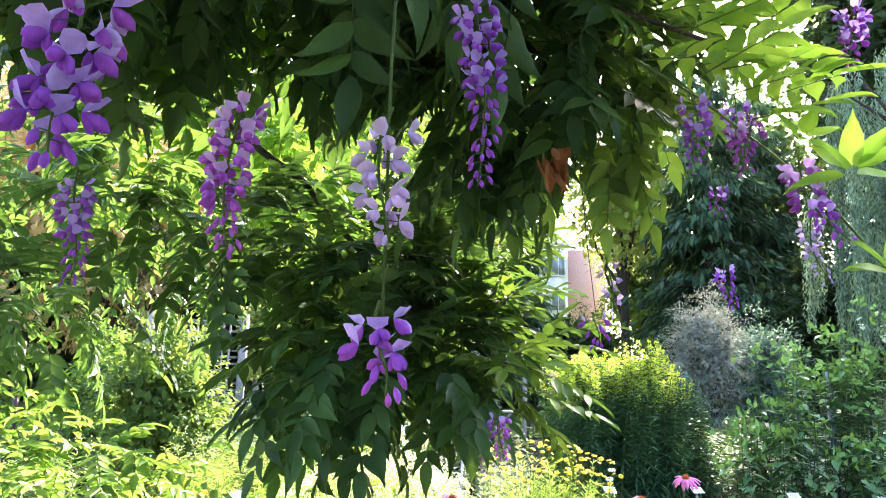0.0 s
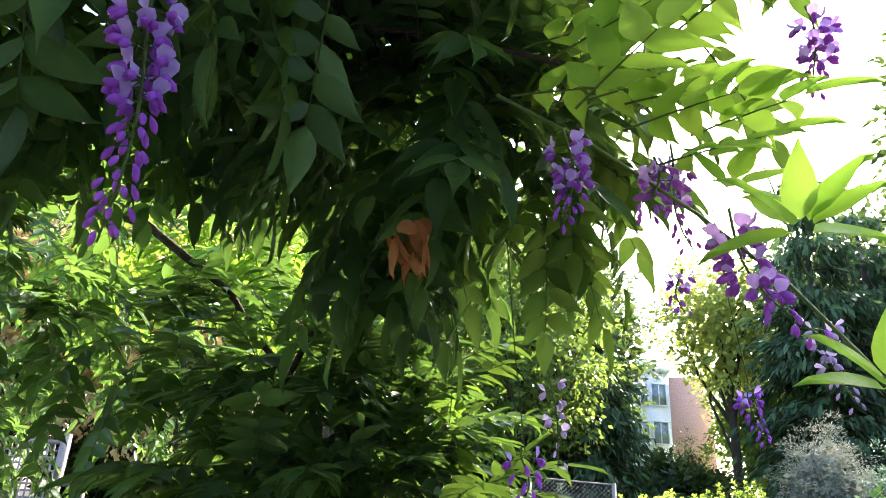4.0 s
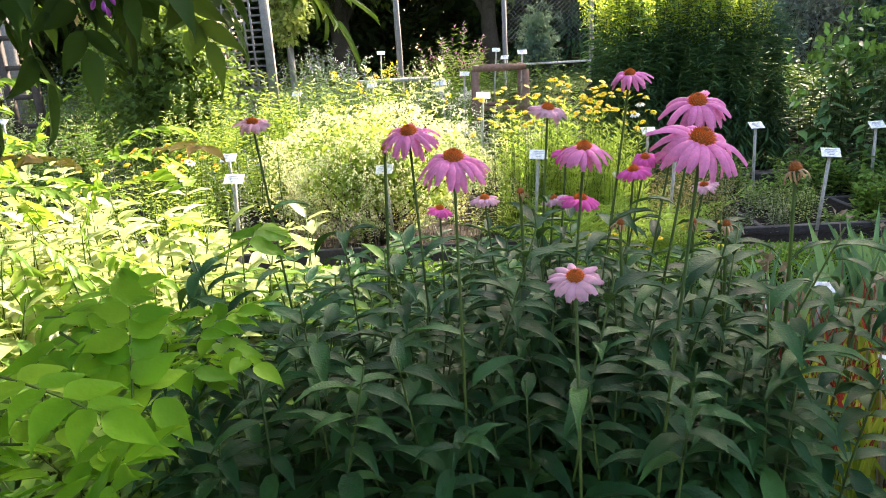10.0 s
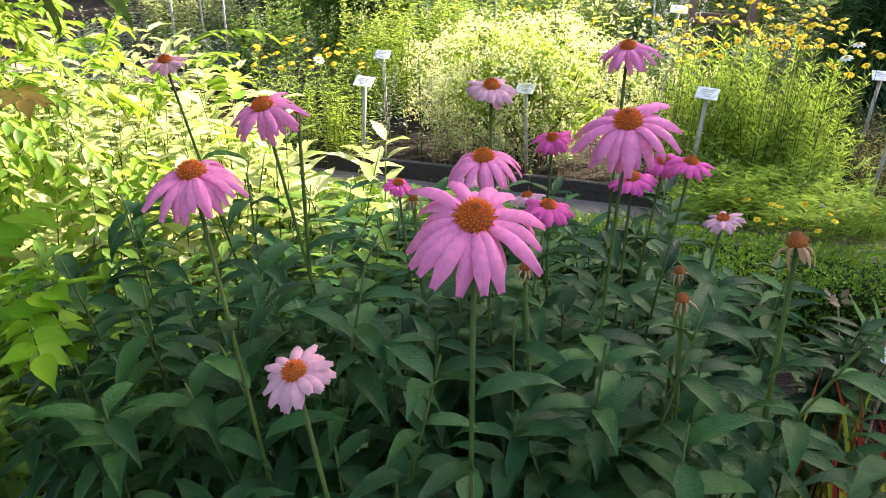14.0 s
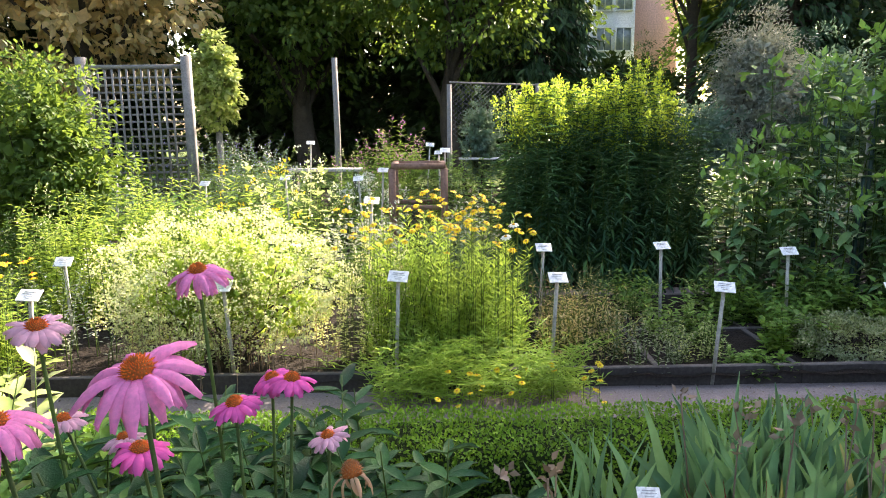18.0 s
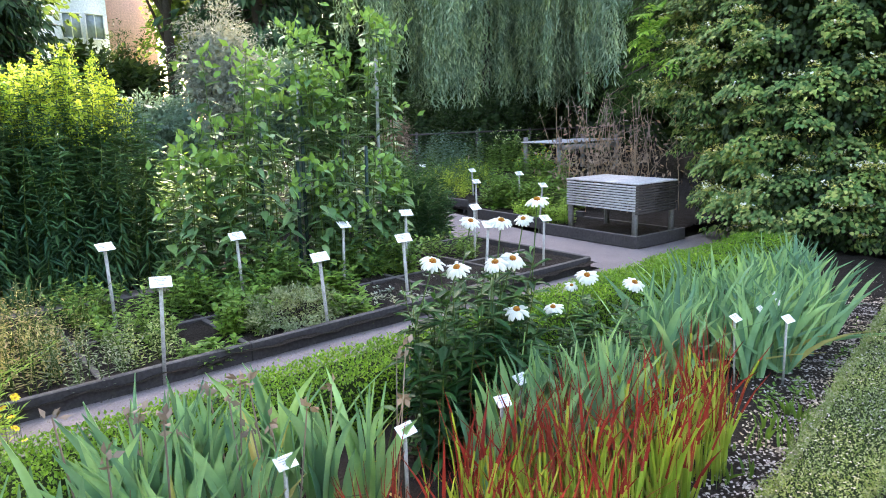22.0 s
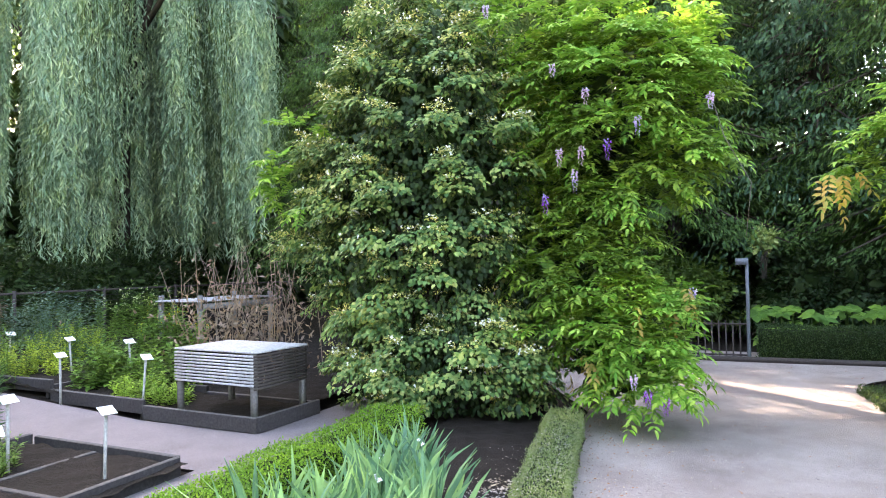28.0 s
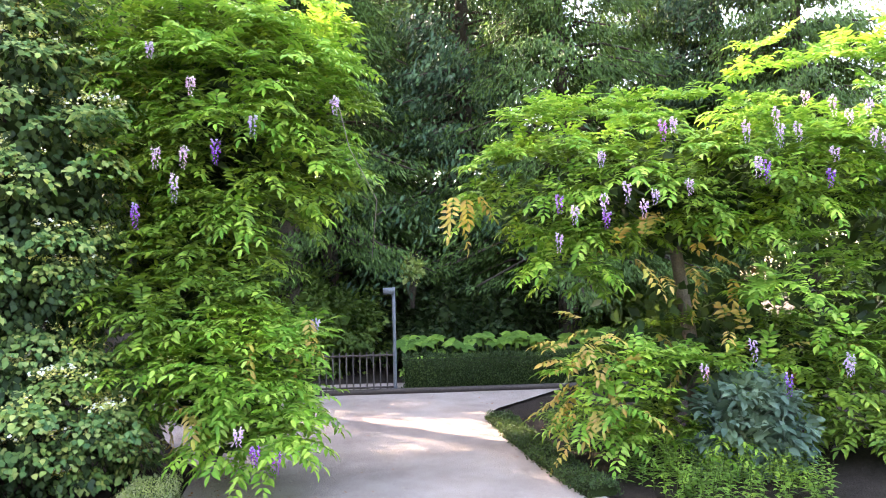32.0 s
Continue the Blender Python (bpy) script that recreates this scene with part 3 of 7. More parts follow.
# ---- hedges ----
def hedge(name, line, width, z0, z1, n, leaf, seed, label, mat=None, litter=0, cell=0.2):
    """A clipped hedge along a line of (x, y): a dark core in a skin of small leaves."""
    g = np.random.default_rng(seed)
    line = np.asarray(line, float)
    seg = np.linalg.norm(np.diff(line, axis=0), axis=1)
    cum = np.concatenate([[0], np.cumsum(seg)])
    total = cum[-1]

    def at(s):
        return np.stack([np.interp(s, cum, line[:, 0]), np.interp(s, cum, line[:, 1])], -1)
    t = thing(name, (*at(np.array([total / 2]))[0], z0), label, "hedge")
    core = Heap()
    m = max(2, int(total / cell))
    S = np.linspace(0.03, total - 0.03, m)
    C = at(S)
    T = unit(np.gradient(C, axis=0))
    Nn = np.stack([-T[:, 1], T[:, 0]], -1)
    prof = [(-.46, 0), (-.48, .6), (-.38, .93), (0, .97), (.38, .93), (.48, .6), (.46, 0)]
    V = np.concatenate([np.concatenate([C + Nn * (u * width * 0.93) * (1 + .04 * np.sin(S * 9 + u * 5))[:, None], (z0 + (z1 - z0) * v * 0.96 + 0 * S)[:, None] + rise(C[:, :1] * 0, C[:, 1:2])], 1)[:, None] for u, v in prof], 1).reshape(-1, 3)
    k = len(prof)
    F = [(i * k + j, i * k + j + 1, (i + 1) * k + j + 1, (i + 1) * k + j) for i in range(m - 1) for j in range(k - 1)]
    F += [tuple(range(k)), tuple(range((m - 1) * k + k - 1, (m - 1) * k - 1, -1))]
    core.add(V, F)
    part("core", core, M_boxcore, t, "solid dark green core")
    s = g.uniform(0, total, n)
    P2 = at(s)
    d = (at(np.minimum(s + .05, total)) - at(np.maximum(s - .05, 0)))
    d = unit(d)
    nn = np.stack([-d[:, 1], d[:, 0]], -1)
    top = g.random(n) < width / (width + 2 * (z1 - z0))
    side = np.where(g.random(n) < .5, -1.0, 1.0)
    u = np.where(top, g.uniform(-.5, .5, n), side * .5)
    v = np.where(top, 1.0, g.uniform(.02, 1, n))
    wob = 1 + .05 * np.sin(s * 7.3) + .04 * np.sin(s * 17 + v * 5)
    P = np.concatenate([P2 + nn * (u * width * wob)[:, None], (z0 + (z1 - z0) * v * (1 + .03 * np.sin(s * 5.1) * top) + rise(P2[:, 0], P2[:, 1]))[:, None]], 1) + g.normal(size=(n, 3)) * .012
    O = np.concatenate([nn * (np.where(top, 0, side))[:, None], top[:, None] * 1.0], 1)
    D = unit(O * .5 + g.normal(size=(n, 3)) * .7 + np.array([0, 0, .25]))
    f = Heap().leaves(P, D, unit(O + g.normal(size=(n, 3)) * .4), g.uniform(.7, 1.3, n) * leaf, g.uniform(.7, 1.2, n) * leaf * .62)
    part("foliage", f, mat or M_box, t, "small glossy leaves", kind="stuff")
    return t


hedge("box_hedge", [(-5, 3.72), (0, 3.74), (3.5, 3.82), (6.7, 3.9)], 0.46, 0.0, 0.30, 90000, 0.021, 11, "low clipped green box hedge along the earth path")
hedge("box_hedge", [(6.7, 3.9), (8.2, 4.0)], 0.5, 0.0, 0.26, 7000, 0.022, 12, "low clipped green box hedge along the earth path")
hx = np.linspace(-5.5, 8.9, 30)
hedge("border_hedge", np.stack([hx, hedge_line(hx) + 0.165], -1), 0.30, 0.0, 0.20, 130000, 0.0125, 13, "very low clipped hedge edging the gravel, littered with petals",
      leafy("hedge_dusty_leaf", G((0.10, 0.16, 0.04), (0.20, 0.26, 0.09), (0.36, 0.36, 0.24)), 0.25, (0.35, 0.45, 0.1)))


# ---- plants ----
def upright(name, bases, label, category, leaf=(0.10, 0.02), pairs=14, leaf_from=0.1, leaf_mat=None, tmpl=LEAF2, stem_r=0.004, lean=0.12, droop=0.3, seed=0,
            top=None, stem_mat=None, group="", taper=0.4, whorl=2, split=False, lift=.45):
    """A clump of leafy stems. bases: x, y, height. top: (material, length of the top, count, size)."""
    g = np.random.default_rng(seed)
    bases = np.asarray(bases, float)
    c = bases.mean(0)
    t = thing(name, (c[0], c[1], float(rise(c[0], c[1]))), label, category, group)
    stems, leaves, tops = Heap(), Heap(), Heap()
    ends = []
    for x, y, hgt in bases:
        z0 = float(rise(x, y)) + 0.02
        lx, ly = g.normal(size=2) * lean * hgt
        s = np.linspace(0, 1, 5)[:, None]
        pts = np.array([x, y, z0]) + np.concatenate([lx * s ** 2, ly * s ** 2, hgt * s], 1)
        if split:
            stems, leaves = Heap(), Heap()
        stems.tube(pts, stem_r, stem_r * 0.5, 4 if not split else 6)
        n = pairs * whorl
        f = leaf_from + (1 - leaf_from) * (np.repeat(np.arange(pairs), whorl) + g.random(n) * .5) / pairs
        P = np.array([x, y, z0]) + np.stack([lx * f ** 2, ly * f ** 2, hgt * f], 1)
        an = np.repeat(np.arange(pairs) * 2.4 + g.random() * 6, whorl) + np.tile(np.arange(whorl) * 2 * np.pi / whorl, pairs) + g.normal(size=n) * .3
        el = lift - droop * (1 - f) * 2 + g.normal(size=n) * (.35 if split else .2)
        D = np.stack([np.cos(an), np.sin(an), el], 1)
        L = leaf[0] * (1 - taper * f) * g.uniform(.7, 1.2, n)
        leaves.leaves(P, D, np.stack([-np.cos(an) * .3, -np.sin(an) * .3, np.ones(n)], 1), L, L * leaf[1] / leaf[0], tmpl)
        if top:
            k = top[2]
            ff = 1 - top[1] / hgt * g.random(k) ** 1.3
            Pt = np.array([x, y, z0]) + np.stack([lx * ff ** 2, ly * ff ** 2, hgt * ff], 1) + g.normal(size=(k, 3)) * np.array([.035, .035, .02]) * (top[3] / .03) * (.25 + 1.1 * (1 - ff) * hgt / top[1])[:, None]
            tops.leaves(Pt, g.normal(size=(k, 3)) + np.array([0, 0, .8]), g.normal(size=(k, 3)), top[3] * g.uniform(.6, 1.3, k), top[3] * .55)
        ends.append(pts[-1])
        if split:
            part("foliage", leaves, leaf_mat or M_mid, part("stem", stems, stem_mat or M_stem, t), kind="stuff", smooth=True)
    if not split:
        part("stem_thicket", stems, stem_mat or M_stem, t, kind="stuff")
        part("foliage", leaves, leaf_mat or M_mid, t, kind="stuff")
    if top:
        part("top_spray", tops, top[0], t, kind="stuff")
    return t, np.array(ends), g


def spot(n, x0, x1, y0, y1, h0, h1, seed=0):
    g = np.random.default_rng(seed)
    return np.stack([g.uniform(x0, x1, n), g.uniform(y0, y1, n), g.uniform(h0, h1, n)], 1)


def oval(n, c, r, h0, h1, seed=0, dome=0.3):
    g = np.random.default_rng(seed)
    a, q = g.uniform(0, 6.28, n), np.sqrt(g.random(n))
    return np.stack([c[0] + r[0] * q * np.cos(a), c[1] + r[1] * q * np.sin(a), (h0 + (h1 - h0) * g.random(n)) * (1 - dome * q ** 2)], 1)


def shrub(name, c, r, label, mats, leaf=0.05, width=0.5, clumps=150, per=30, spread=0.14, seed=0, category="shrub", trunk=None, tmpl=LEAF2, flowers=None, shell=0.45, up=0.5, core=True):
    """A rounded shrub: twigs, a shady inside, leaves in clumps, flowers."""
    base = (c[0], c[1], c[2] - r[2] if trunk is None else trunk)
    t = thing(name, base, label, category)
    tw = Heap()
    C, O, g = blob(c, np.asarray(r) * .85, 26, seed + 1)
    for q in C:
        a = np.array(base) + g.normal(size=3) * np.array([.12, .12, 0]) * min(r[0], 1)
        mid = (a + q) / 2 + g.normal(size=3) * .08 * r[0] + np.array([0, 0, .15 * r[2]])
        tw.tube([a, mid, q], .012 * max(r[0], .4), .004, 4)
    part("twig_frame", tw, M_bark, t, kind="stuff")
    P, D, N, g = clumpy(c, r, clumps, per, spread, seed, shell, up)
    keep = P[:, 2] > base[2] + .02
    f = Heap().leaves(P[keep], D[keep], N[keep], leaf * g.uniform(.6, 1.3, keep.sum()), leaf * width * g.uniform(.8, 1.2, keep.sum()), tmpl)
    if core:
        n = clumps * 6
        P, D, g2 = blob(c, np.asarray(r) * .72, n, seed + 5, .8)
        f.leaves(P, g2.normal(size=(n, 3)), g2.normal(size=(n, 3)), leaf * 2.2, leaf * 1.6)
    part("foliage", f, mats, t, kind="stuff")
    if flowers:
        fm, k, size, rr = flowers
        P, O, g = blob(c, np.asarray(r) * rr, k, seed + 9, .12)
        P = P[P[:, 2] > base[2] + .1]
        fl = Heap()
        for dx in range(3):
            fl.leaves(P + g.normal(size=P.shape) * size * .4, g.normal(size=P.shape) + np.array([0, 0, .3]), g.normal(size=P.shape) + np.array([0, 0, 1.]), size, size * .9)
        part("floret_scatter", fl, fm, t, kind="stuff")
    return t


# goldenrod and sunflower stands
upright("goldenrod", np.concatenate([oval(90, (2.6, 8.1), (.5, .5), 1.8, 2.2, 21, .12), oval(90, (1.85, 8.05), (.52, .5), 1.7, 2.08, 25, .12), oval(30, (2.3, 7.75), (.6, .2), 1.75, 2.0, 26, .1)]),
        "tall dense goldenrod clump with lime green tops", "plant", (0.17, 0.028), 28, .05, M_dark_leaf, LANCE, .005, .08, .55, 22, (M_lime, .34, 110, .03), taper=.45, lift=.35, whorl=3)
upright("goldenrod", np.concatenate([oval(44, (2.3, 7.55), (.7, .25), 1.25, 1.75, 261, .1), oval(34, (1.45, 7.65), (.36, .3), 1.0, 1.6, 27, .2), oval(30, (3.05, 7.8), (.28, .35), 1.1, 1.75, 28, .15)]),
        "leafy dark goldenrod shoots with no flowers yet", "plant", (0.17, 0.028), 24, .05, M_dark_leaf, LANCE, .005, .1, .55, 29, taper=.4, lift=.35, whorl=3)
for i, (c, r, n, h) in enumerate((((4.05, 6.75), (.75, .36), 24, (1.4, 2.4)), ((5.0, 6.85), (.7, .36), 24, (1.7, 2.75)), ((3.35, 6.6), (.42, .28), 16, (.7, 1.6)), ((4.6, 6.4), (.7, .2), 12, (.7, 1.4)))):
    upright("sunflower", oval(n, c, r, *h, 31 + i, .1), "tall leafy perennial sunflower clump not yet in flower", "plant", (0.205, 0.1), 14, .08, M_sunleaf, WLEAF, .007, .05, .15, 33 + i,
            (M_suntop, .07, 16, .10), group="sunflower clumps", taper=.25, whorl=2, split=True, lift=.02)

# ---- trees and distance ----
def tree(name, at, height, crown_r, crown_z, label, mat, leaf=0.16, clumps=260, per=26, spread=.6, seed=0, trunk_r=.22, shell=.5, lim=14, category="tree", squash=1.0):
    """A tree: tapered trunk, limbs, an uneven crown of leaf clumps."""
    g = np.random.default_rng(seed)
    z0 = float(rise(at[0], at[1]))
    t = thing(name, (*at, z0), label, category)
    cz = z0 + crown_z
    top = z0 + height
    tr = Heap()
    b1, b2 = g.normal() * .25, g.normal() * .25
    pts = np.array([(at[0] + b1 * math.sin(k * .5), at[1] + b2 * math.sin(k * .45), z0 - .05 + (crown_z * 1.15) * k / 6) for k in range(7)])
    tr.tube(pts, trunk_r, trunk_r * .45, 9)
    rr = np.array([crown_r, crown_r * squash, (top - cz + height * .1) / 1.1])
    cc = np.array([at[0], at[1], (cz + top) / 2 - height * .08 + height * .06])
    rr[2] = (top - cc[2])
    C, O, g = blob(cc, rr * .8, lim, seed + 2, .3)
    for q in C:
        a = pts[int(g.integers(3, 7))]
        m1 = a * .55 + q * .45 + np.array([0, 0, .1 * height * .3]) + g.normal(size=3) * .2
        tr.tube([a, m1, q], trunk_r * .4, .02, 5)
    part("trunk", tr, M_bark, t, smooth=True)
    P, D, N, g = clumpy(cc, rr, clumps, per, spread, seed, shell, .4)
    n = len(P)
    f = Heap().leaves(P, D, N, leaf * 1.35 * g.uniform(.6, 1.4, n), leaf * .85 * g.uniform(.7, 1.3, n))
    P, O, g2 = blob(cc, rr * .8, clumps * 7, seed + 3, .8)
    f.leaves(P, g2.normal(size=P.shape), g2.normal(size=P.shape), leaf * 2.6, leaf * 1.9)
    part("crown", f, mat, t, kind="stuff")
    return t


def conifer(at, height, r, seed, label="tall dark conifer with drooping sprays", n=9000, mat=None, low=.3, fine=1.0):
    g = np.random.default_rng(seed)
    z0 = float(rise(at[0], at[1]))
    t = thing("conifer", (*at, z0), label, "tree")
    tr = Heap().tube([(at[0], at[1], z0 - .05), (at[0], at[1], z0 + height * .5), (at[0], at[1], z0 + height * .97)], height * .02, .03, 8)
    k = 240
    f = np.sqrt(g.random(k))
    zb = z0 + low + (height - low) * (1 - f) ** .9
    an = g.uniform(0, 6.28, k)
    rb = r * (.15 + .85 * np.clip((z0 + height - zb) / height, 0, 1) ** .75) * g.uniform(.65, 1.12, k)
    tip = np.stack([at[0] + rb * np.cos(an), at[1] + rb * np.sin(an), zb - rb * .18], 1)
    root = np.stack([at[0] + 0 * an, at[1] + 0 * an, zb + rb * .1], 1)
    for a, b in zip(root[::2], tip[::2]):
        tr.tube([a, (a + b) / 2 + np.array([0, 0, .15]), b], .04, .012, 4)
    part("trunk", tr, M_bark, t, kind="stuff")
    i = g.integers(0, k, n)
    s = g.uniform(.35, 1.05, n)[:, None]
    P = root[i] * (1 - s) + tip[i] * s + g.normal(size=(n, 3)) * np.array([.2, .2, .09]) * (r / 3)
    D = unit((tip - root)[i] * np.array([.5, .5, .3]) + np.array([0, 0, -1.1]) + g.normal(size=(n, 3)) * .5)
    part("crown", Heap().leaves(P, D, unit(tip - root)[i] + g.normal(size=(n, 3)) * .3, fine * r * .14 * g.uniform(.6, 1.4, n), fine * r * .045 * g.uniform(.7, 1.3, n)), mat or M_conif, t, kind="stuff")
    return t


def willow(at, height, r, seed, strands=1150):
    g = np.random.default_rng(seed)
    z0 = float(rise(at[0], at[1]))
    t = thing("weeping_willow", (*at, z0), "weeping willow with long curtains of grey-green strands", "tree")
    tr = Heap().tube([(at[0], at[1], z0 - .1), (at[0] + .2, at[1], z0 + height * .35), (at[0] - .1, at[1] + .2, z0 + height * .7)], .45, .22, 10)
    ends = []
    for k in range(46):
        a, q = g.uniform(0, 6.28), g.uniform(.25, 1.0)
        e = np.array([at[0] + r * q * np.cos(a), at[1] + r * q * np.sin(a), z0 + height * (1 - .42 * q ** 2) * g.uniform(.88, 1.0)])
        s = np.array([at[0], at[1], z0 + height * g.uniform(.35, .65)])
        tr.tube([s, s * .5 + e * .5 + np.array([0, 0, height * .10]), e], .10, .02, 5)
        ends.append((s, e))
    part("trunk", tr, M_bark, t, smooth=True, kind="stuff")
    st, lv = Heap(), Heap()
    bunch = []
    for k in range(strands // 17):
        s, e = ends[int(g.integers(0, len(ends)))]
        f = g.uniform(.45, 1.05)
        bunch.append((s * (1 - f) + e * f + np.array([0, 0, height * .10 * 4 * f * (1 - f) if f < 1 else 0]) + g.normal(size=3) * np.array([.35, .35, .2]), z0 + 1.3 + 2.6 * g.random() ** 1.7))
    for k in range(strands):
        p, bottom = bunch[k % len(bunch)]
        p = p + g.normal(size=3) * np.array([.085, .085, .15])
        bottom = bottom + .9 * g.random() ** 2
        ln = p[2] - bottom
        if ln < .8:
            continue
        m = int(ln / .085)
        q = np.linspace(0, 1, m)
        out = unit(np.array([p[0] - at[0], p[1] - at[1], 0.0]))
        Q = p + out * (np.sqrt(q) * .3)[:, None] + np.stack([.05 * np.sin(q * 6 + k), .05 * np.cos(q * 5 + k), -ln * q], 1)
        if k % 3 == 0:
            st.tube(Q[::max(1, m // 6)], .006, .003, 3)
        lv.leaves(Q, np.stack([g.normal(size=m) * .5, g.normal(size=m) * .5, -np.ones(m)], 1), g.normal(size=(m, 3)), .16 * g.uniform(.7, 1.3, m), .032)
    part("strand_curtain", st, M_stem, t, kind="stuff")
    part("crown", lv, M_willow, t, "hanging narrow leaves", kind="stuff")
    return t


willow((13.6, 14.2), 11.0, 4.6, 51, 2400)
# height and place set so the crown keeps sun off the right-hand beds
tree("broadleaf_tree", (19.2, 19.8), 22, 4.5, 8, "very tall dark tree behind the willow", M_treedark, .3, 620, 30, .9, 57, .5)
conifer((20.0, 16.0), 15.0, 4.4, 52, n=14000, mat=M_treedark)
conifer((13.2, 25.5), 15.5, 3.6, 61)
conifer((17.5, 29), 17, 4.2, 62)
conifer((4.1, 24.5), 10.0, 2.5, 63, "dark spreading conifer with reddish branch ends")
conifer((5.6, 33), 12, 3.0, 64)
# bright tree beside the building and dark woods
tree("broadleaf_tree", (12.55, 33), 14.5, 3.3, 7.5, "light green tree beside the pink building", M_treelight, .2, 150, 24, .6, 71, .3)
tree("broadleaf_tree", (17.5, 40), 11.5, 3.6, 3.0, "green tree hiding the side of the building", M_tree, .2, 300, 26, .7, 76, .3)
tree("broadleaf_tree", (1.2, 21), 11, 3.2, 3.0, "broad green tree at the edge of the lawn", M_tree, .13, 330, 30, .55, 72, .3)
tree("broadleaf_tree", (-3.6, 24), 10, 3.8, 3.2, "broad dark green tree at the edge of the lawn", M_tree, .16, 330, 28, .7, 73, .45)
tree("broadleaf_tree", (-8.5, 19.5), 11, 4.0, 2.6, "copper-tinged tree in the sun", M_copper, .17, 300, 28, .6, 74, .35)
tree("broadleaf_tree", (-15, 22), 13, 5, 3.5, "copper-tinged tree in the sun", M_copper, .2, 260, 28, .8, 75, .4)
for i, (x, y, hh, r) in enumerate([(-1, 31, 17, 5), (5.5, 38, 16, 5), (-9, 31, 18, 6), (-20, 30, 18, 6), (21, 36, 19, 6), (27, 28, 18, 6), (32, 20, 18, 6), (-24, 14, 15, 5), (-18, 6, 13, 4.5), (27, 10, 16, 5.5), (30, 1, 16, 5.5)]):
    tree("broadleaf_tree", (x, y), hh, r, hh * .32, "large dark green tree of the park edge", M_treedark, .26, 300, 26, 1.0, 80 + i, .4)
for i, (x, y, hh, r) in enumerate([(-18, -24, 9, 4), (-6, -26, 9, 4), (6, -25, 9, 4), (18, -22, 9, 4)]):
    tree("broadleaf_tree", (x, y), hh, r, hh * .3, "green tree far behind the gravel path", M_tree, .3, 160, 24, 1.0, 95 + i, .3)
# woods closing the end of the path
for i, (x, y, hh, r) in enumerate([(18.5, 5.5, 13, 3.6), (18.8, -.5, 14, 4.0), (18, -6, 13, 3.6), (16.8, 9.2, 9, 2.4)]):
    conifer((x, y), hh, r, 110 + i, "dark yew-like conifer with drooping sprays behind the end of the path", 40000, low=2.2, fine=.3)
shrub("yew_hedge", (12.1, 38.5, 3.2), (1.75, 1.0, 2.9), "dark clipped yew mass before the building", M_treedark, .12, .5, 300, 26, .35, 120, "hedge")

# ---- garden furniture ----
def label_thing(stake=.66):
    """A plant label: grey stake, tilted white plate, unreadable lines."""
    t = thing("plant_label", (0, 0, 0), "small white plant label on a grey stake", "plant label", "plant labels")
    part("stake", Heap().box((0, 0.012, -stake / 2), (0.022, 0.012, stake)), M_stake, t)
    bm = bmesh.new()
    bmesh.ops.create_cube(bm, size=1)
    bmesh.ops.scale(bm, vec=(0.125, 0.085, 0.006), verts=bm.verts)
    bmesh.ops.bevel(bm, geom=bm.edges[:], offset=0.002, segments=1, affect="EDGES")
    bmesh.ops.rotate(bm, cent=(0, 0, 0), matrix=Matrix.Rotation(radians(38), 3, "X"), verts=bm.verts)
    me = bpy.data.meshes.new("plate")
    bm.to_mesh(me)
    bm.free()
    me.materials.append(M_white)
    p = part("plate", me, None, t, "white plate with lines of small print")
    h = Heap()
    R = np.array(Matrix.Rotation(radians(38), 3, "X"))
    for i, (w, y) in enumerate(((.07, .022), (.085, .008), (.05, -.008), (.03, -.022))):
        h.box(R @ np.array([0, y, .0042]), (w, .0045 if i else .006, .001), (38, 0, 0))
    part("print", h, M_ink, p)
    return t


LABELS = [(1.395, 6.1, .716), (1.343, 5.197, .675), (2.358, 6.213, .70), (2.345, 4.99, .646), (3.298, 6.05, .673), (3.485, 5.08, .609), (4.381, 6.164, .621), (5.026, 6.06, .669), (4.241, 5.08, .645),
          (-.775, 5.02, .686), (.316, 5.02, .734), (-2.077, 5.636, .738), (-1.72, 4.62, .74), (7.98, 6.893, .638), (8.843, 8.129, .673), (8.81, 9.162, .68), (7.85, 8.051, .634), (6.134, 5.26, .564),
          (8.6, 11.89, .66), (9.27, 11.04, .66), (5.26, 5.16, .62), (5.98, 6.1, .62), (5.2, 6.3, .62)]
LABELS_LOW = [(2.46, 2.75, .45), (2.90, 2.68, .45), (3.12, 2.79, .45), (2.02, 2.84, .45), (2.38, 2.02, .45), (4.69, 2.61, .42), (4.95, 2.585, .42), (4.87, 2.40, .42), (5.38, 2.725, .42), (5.165, 2.59, .42),
              (5.85, 2.91, .42), (6.19, 3.04, .42), (6.58, 3.01, .42), (1.06, 2.16, .47), (.89, 2.80, .45), (1.23, 2.93, .45)]
LABELS_FAR = [(-.39, 9.3, 1.05), (-.08, 9.3, 1.15), (-3.34, 9.3, 1.28), (-3.83, 9.3, 1.25), (-2.28, 9.3, 1.01), (-1.29, 9.3, 1.07), (.49, 11.5, 1.41), (.62, 11.5, 1.29), (-1.35, 11.5, 1.46), (-6.17, 8, .95),
              (-5.72, 8, .95), (-5.37, 8, .95), (.69, 9.5, 1.38), (.02, 6.6, 1.05)]
first = label_thing()
lg = random.Random(5)
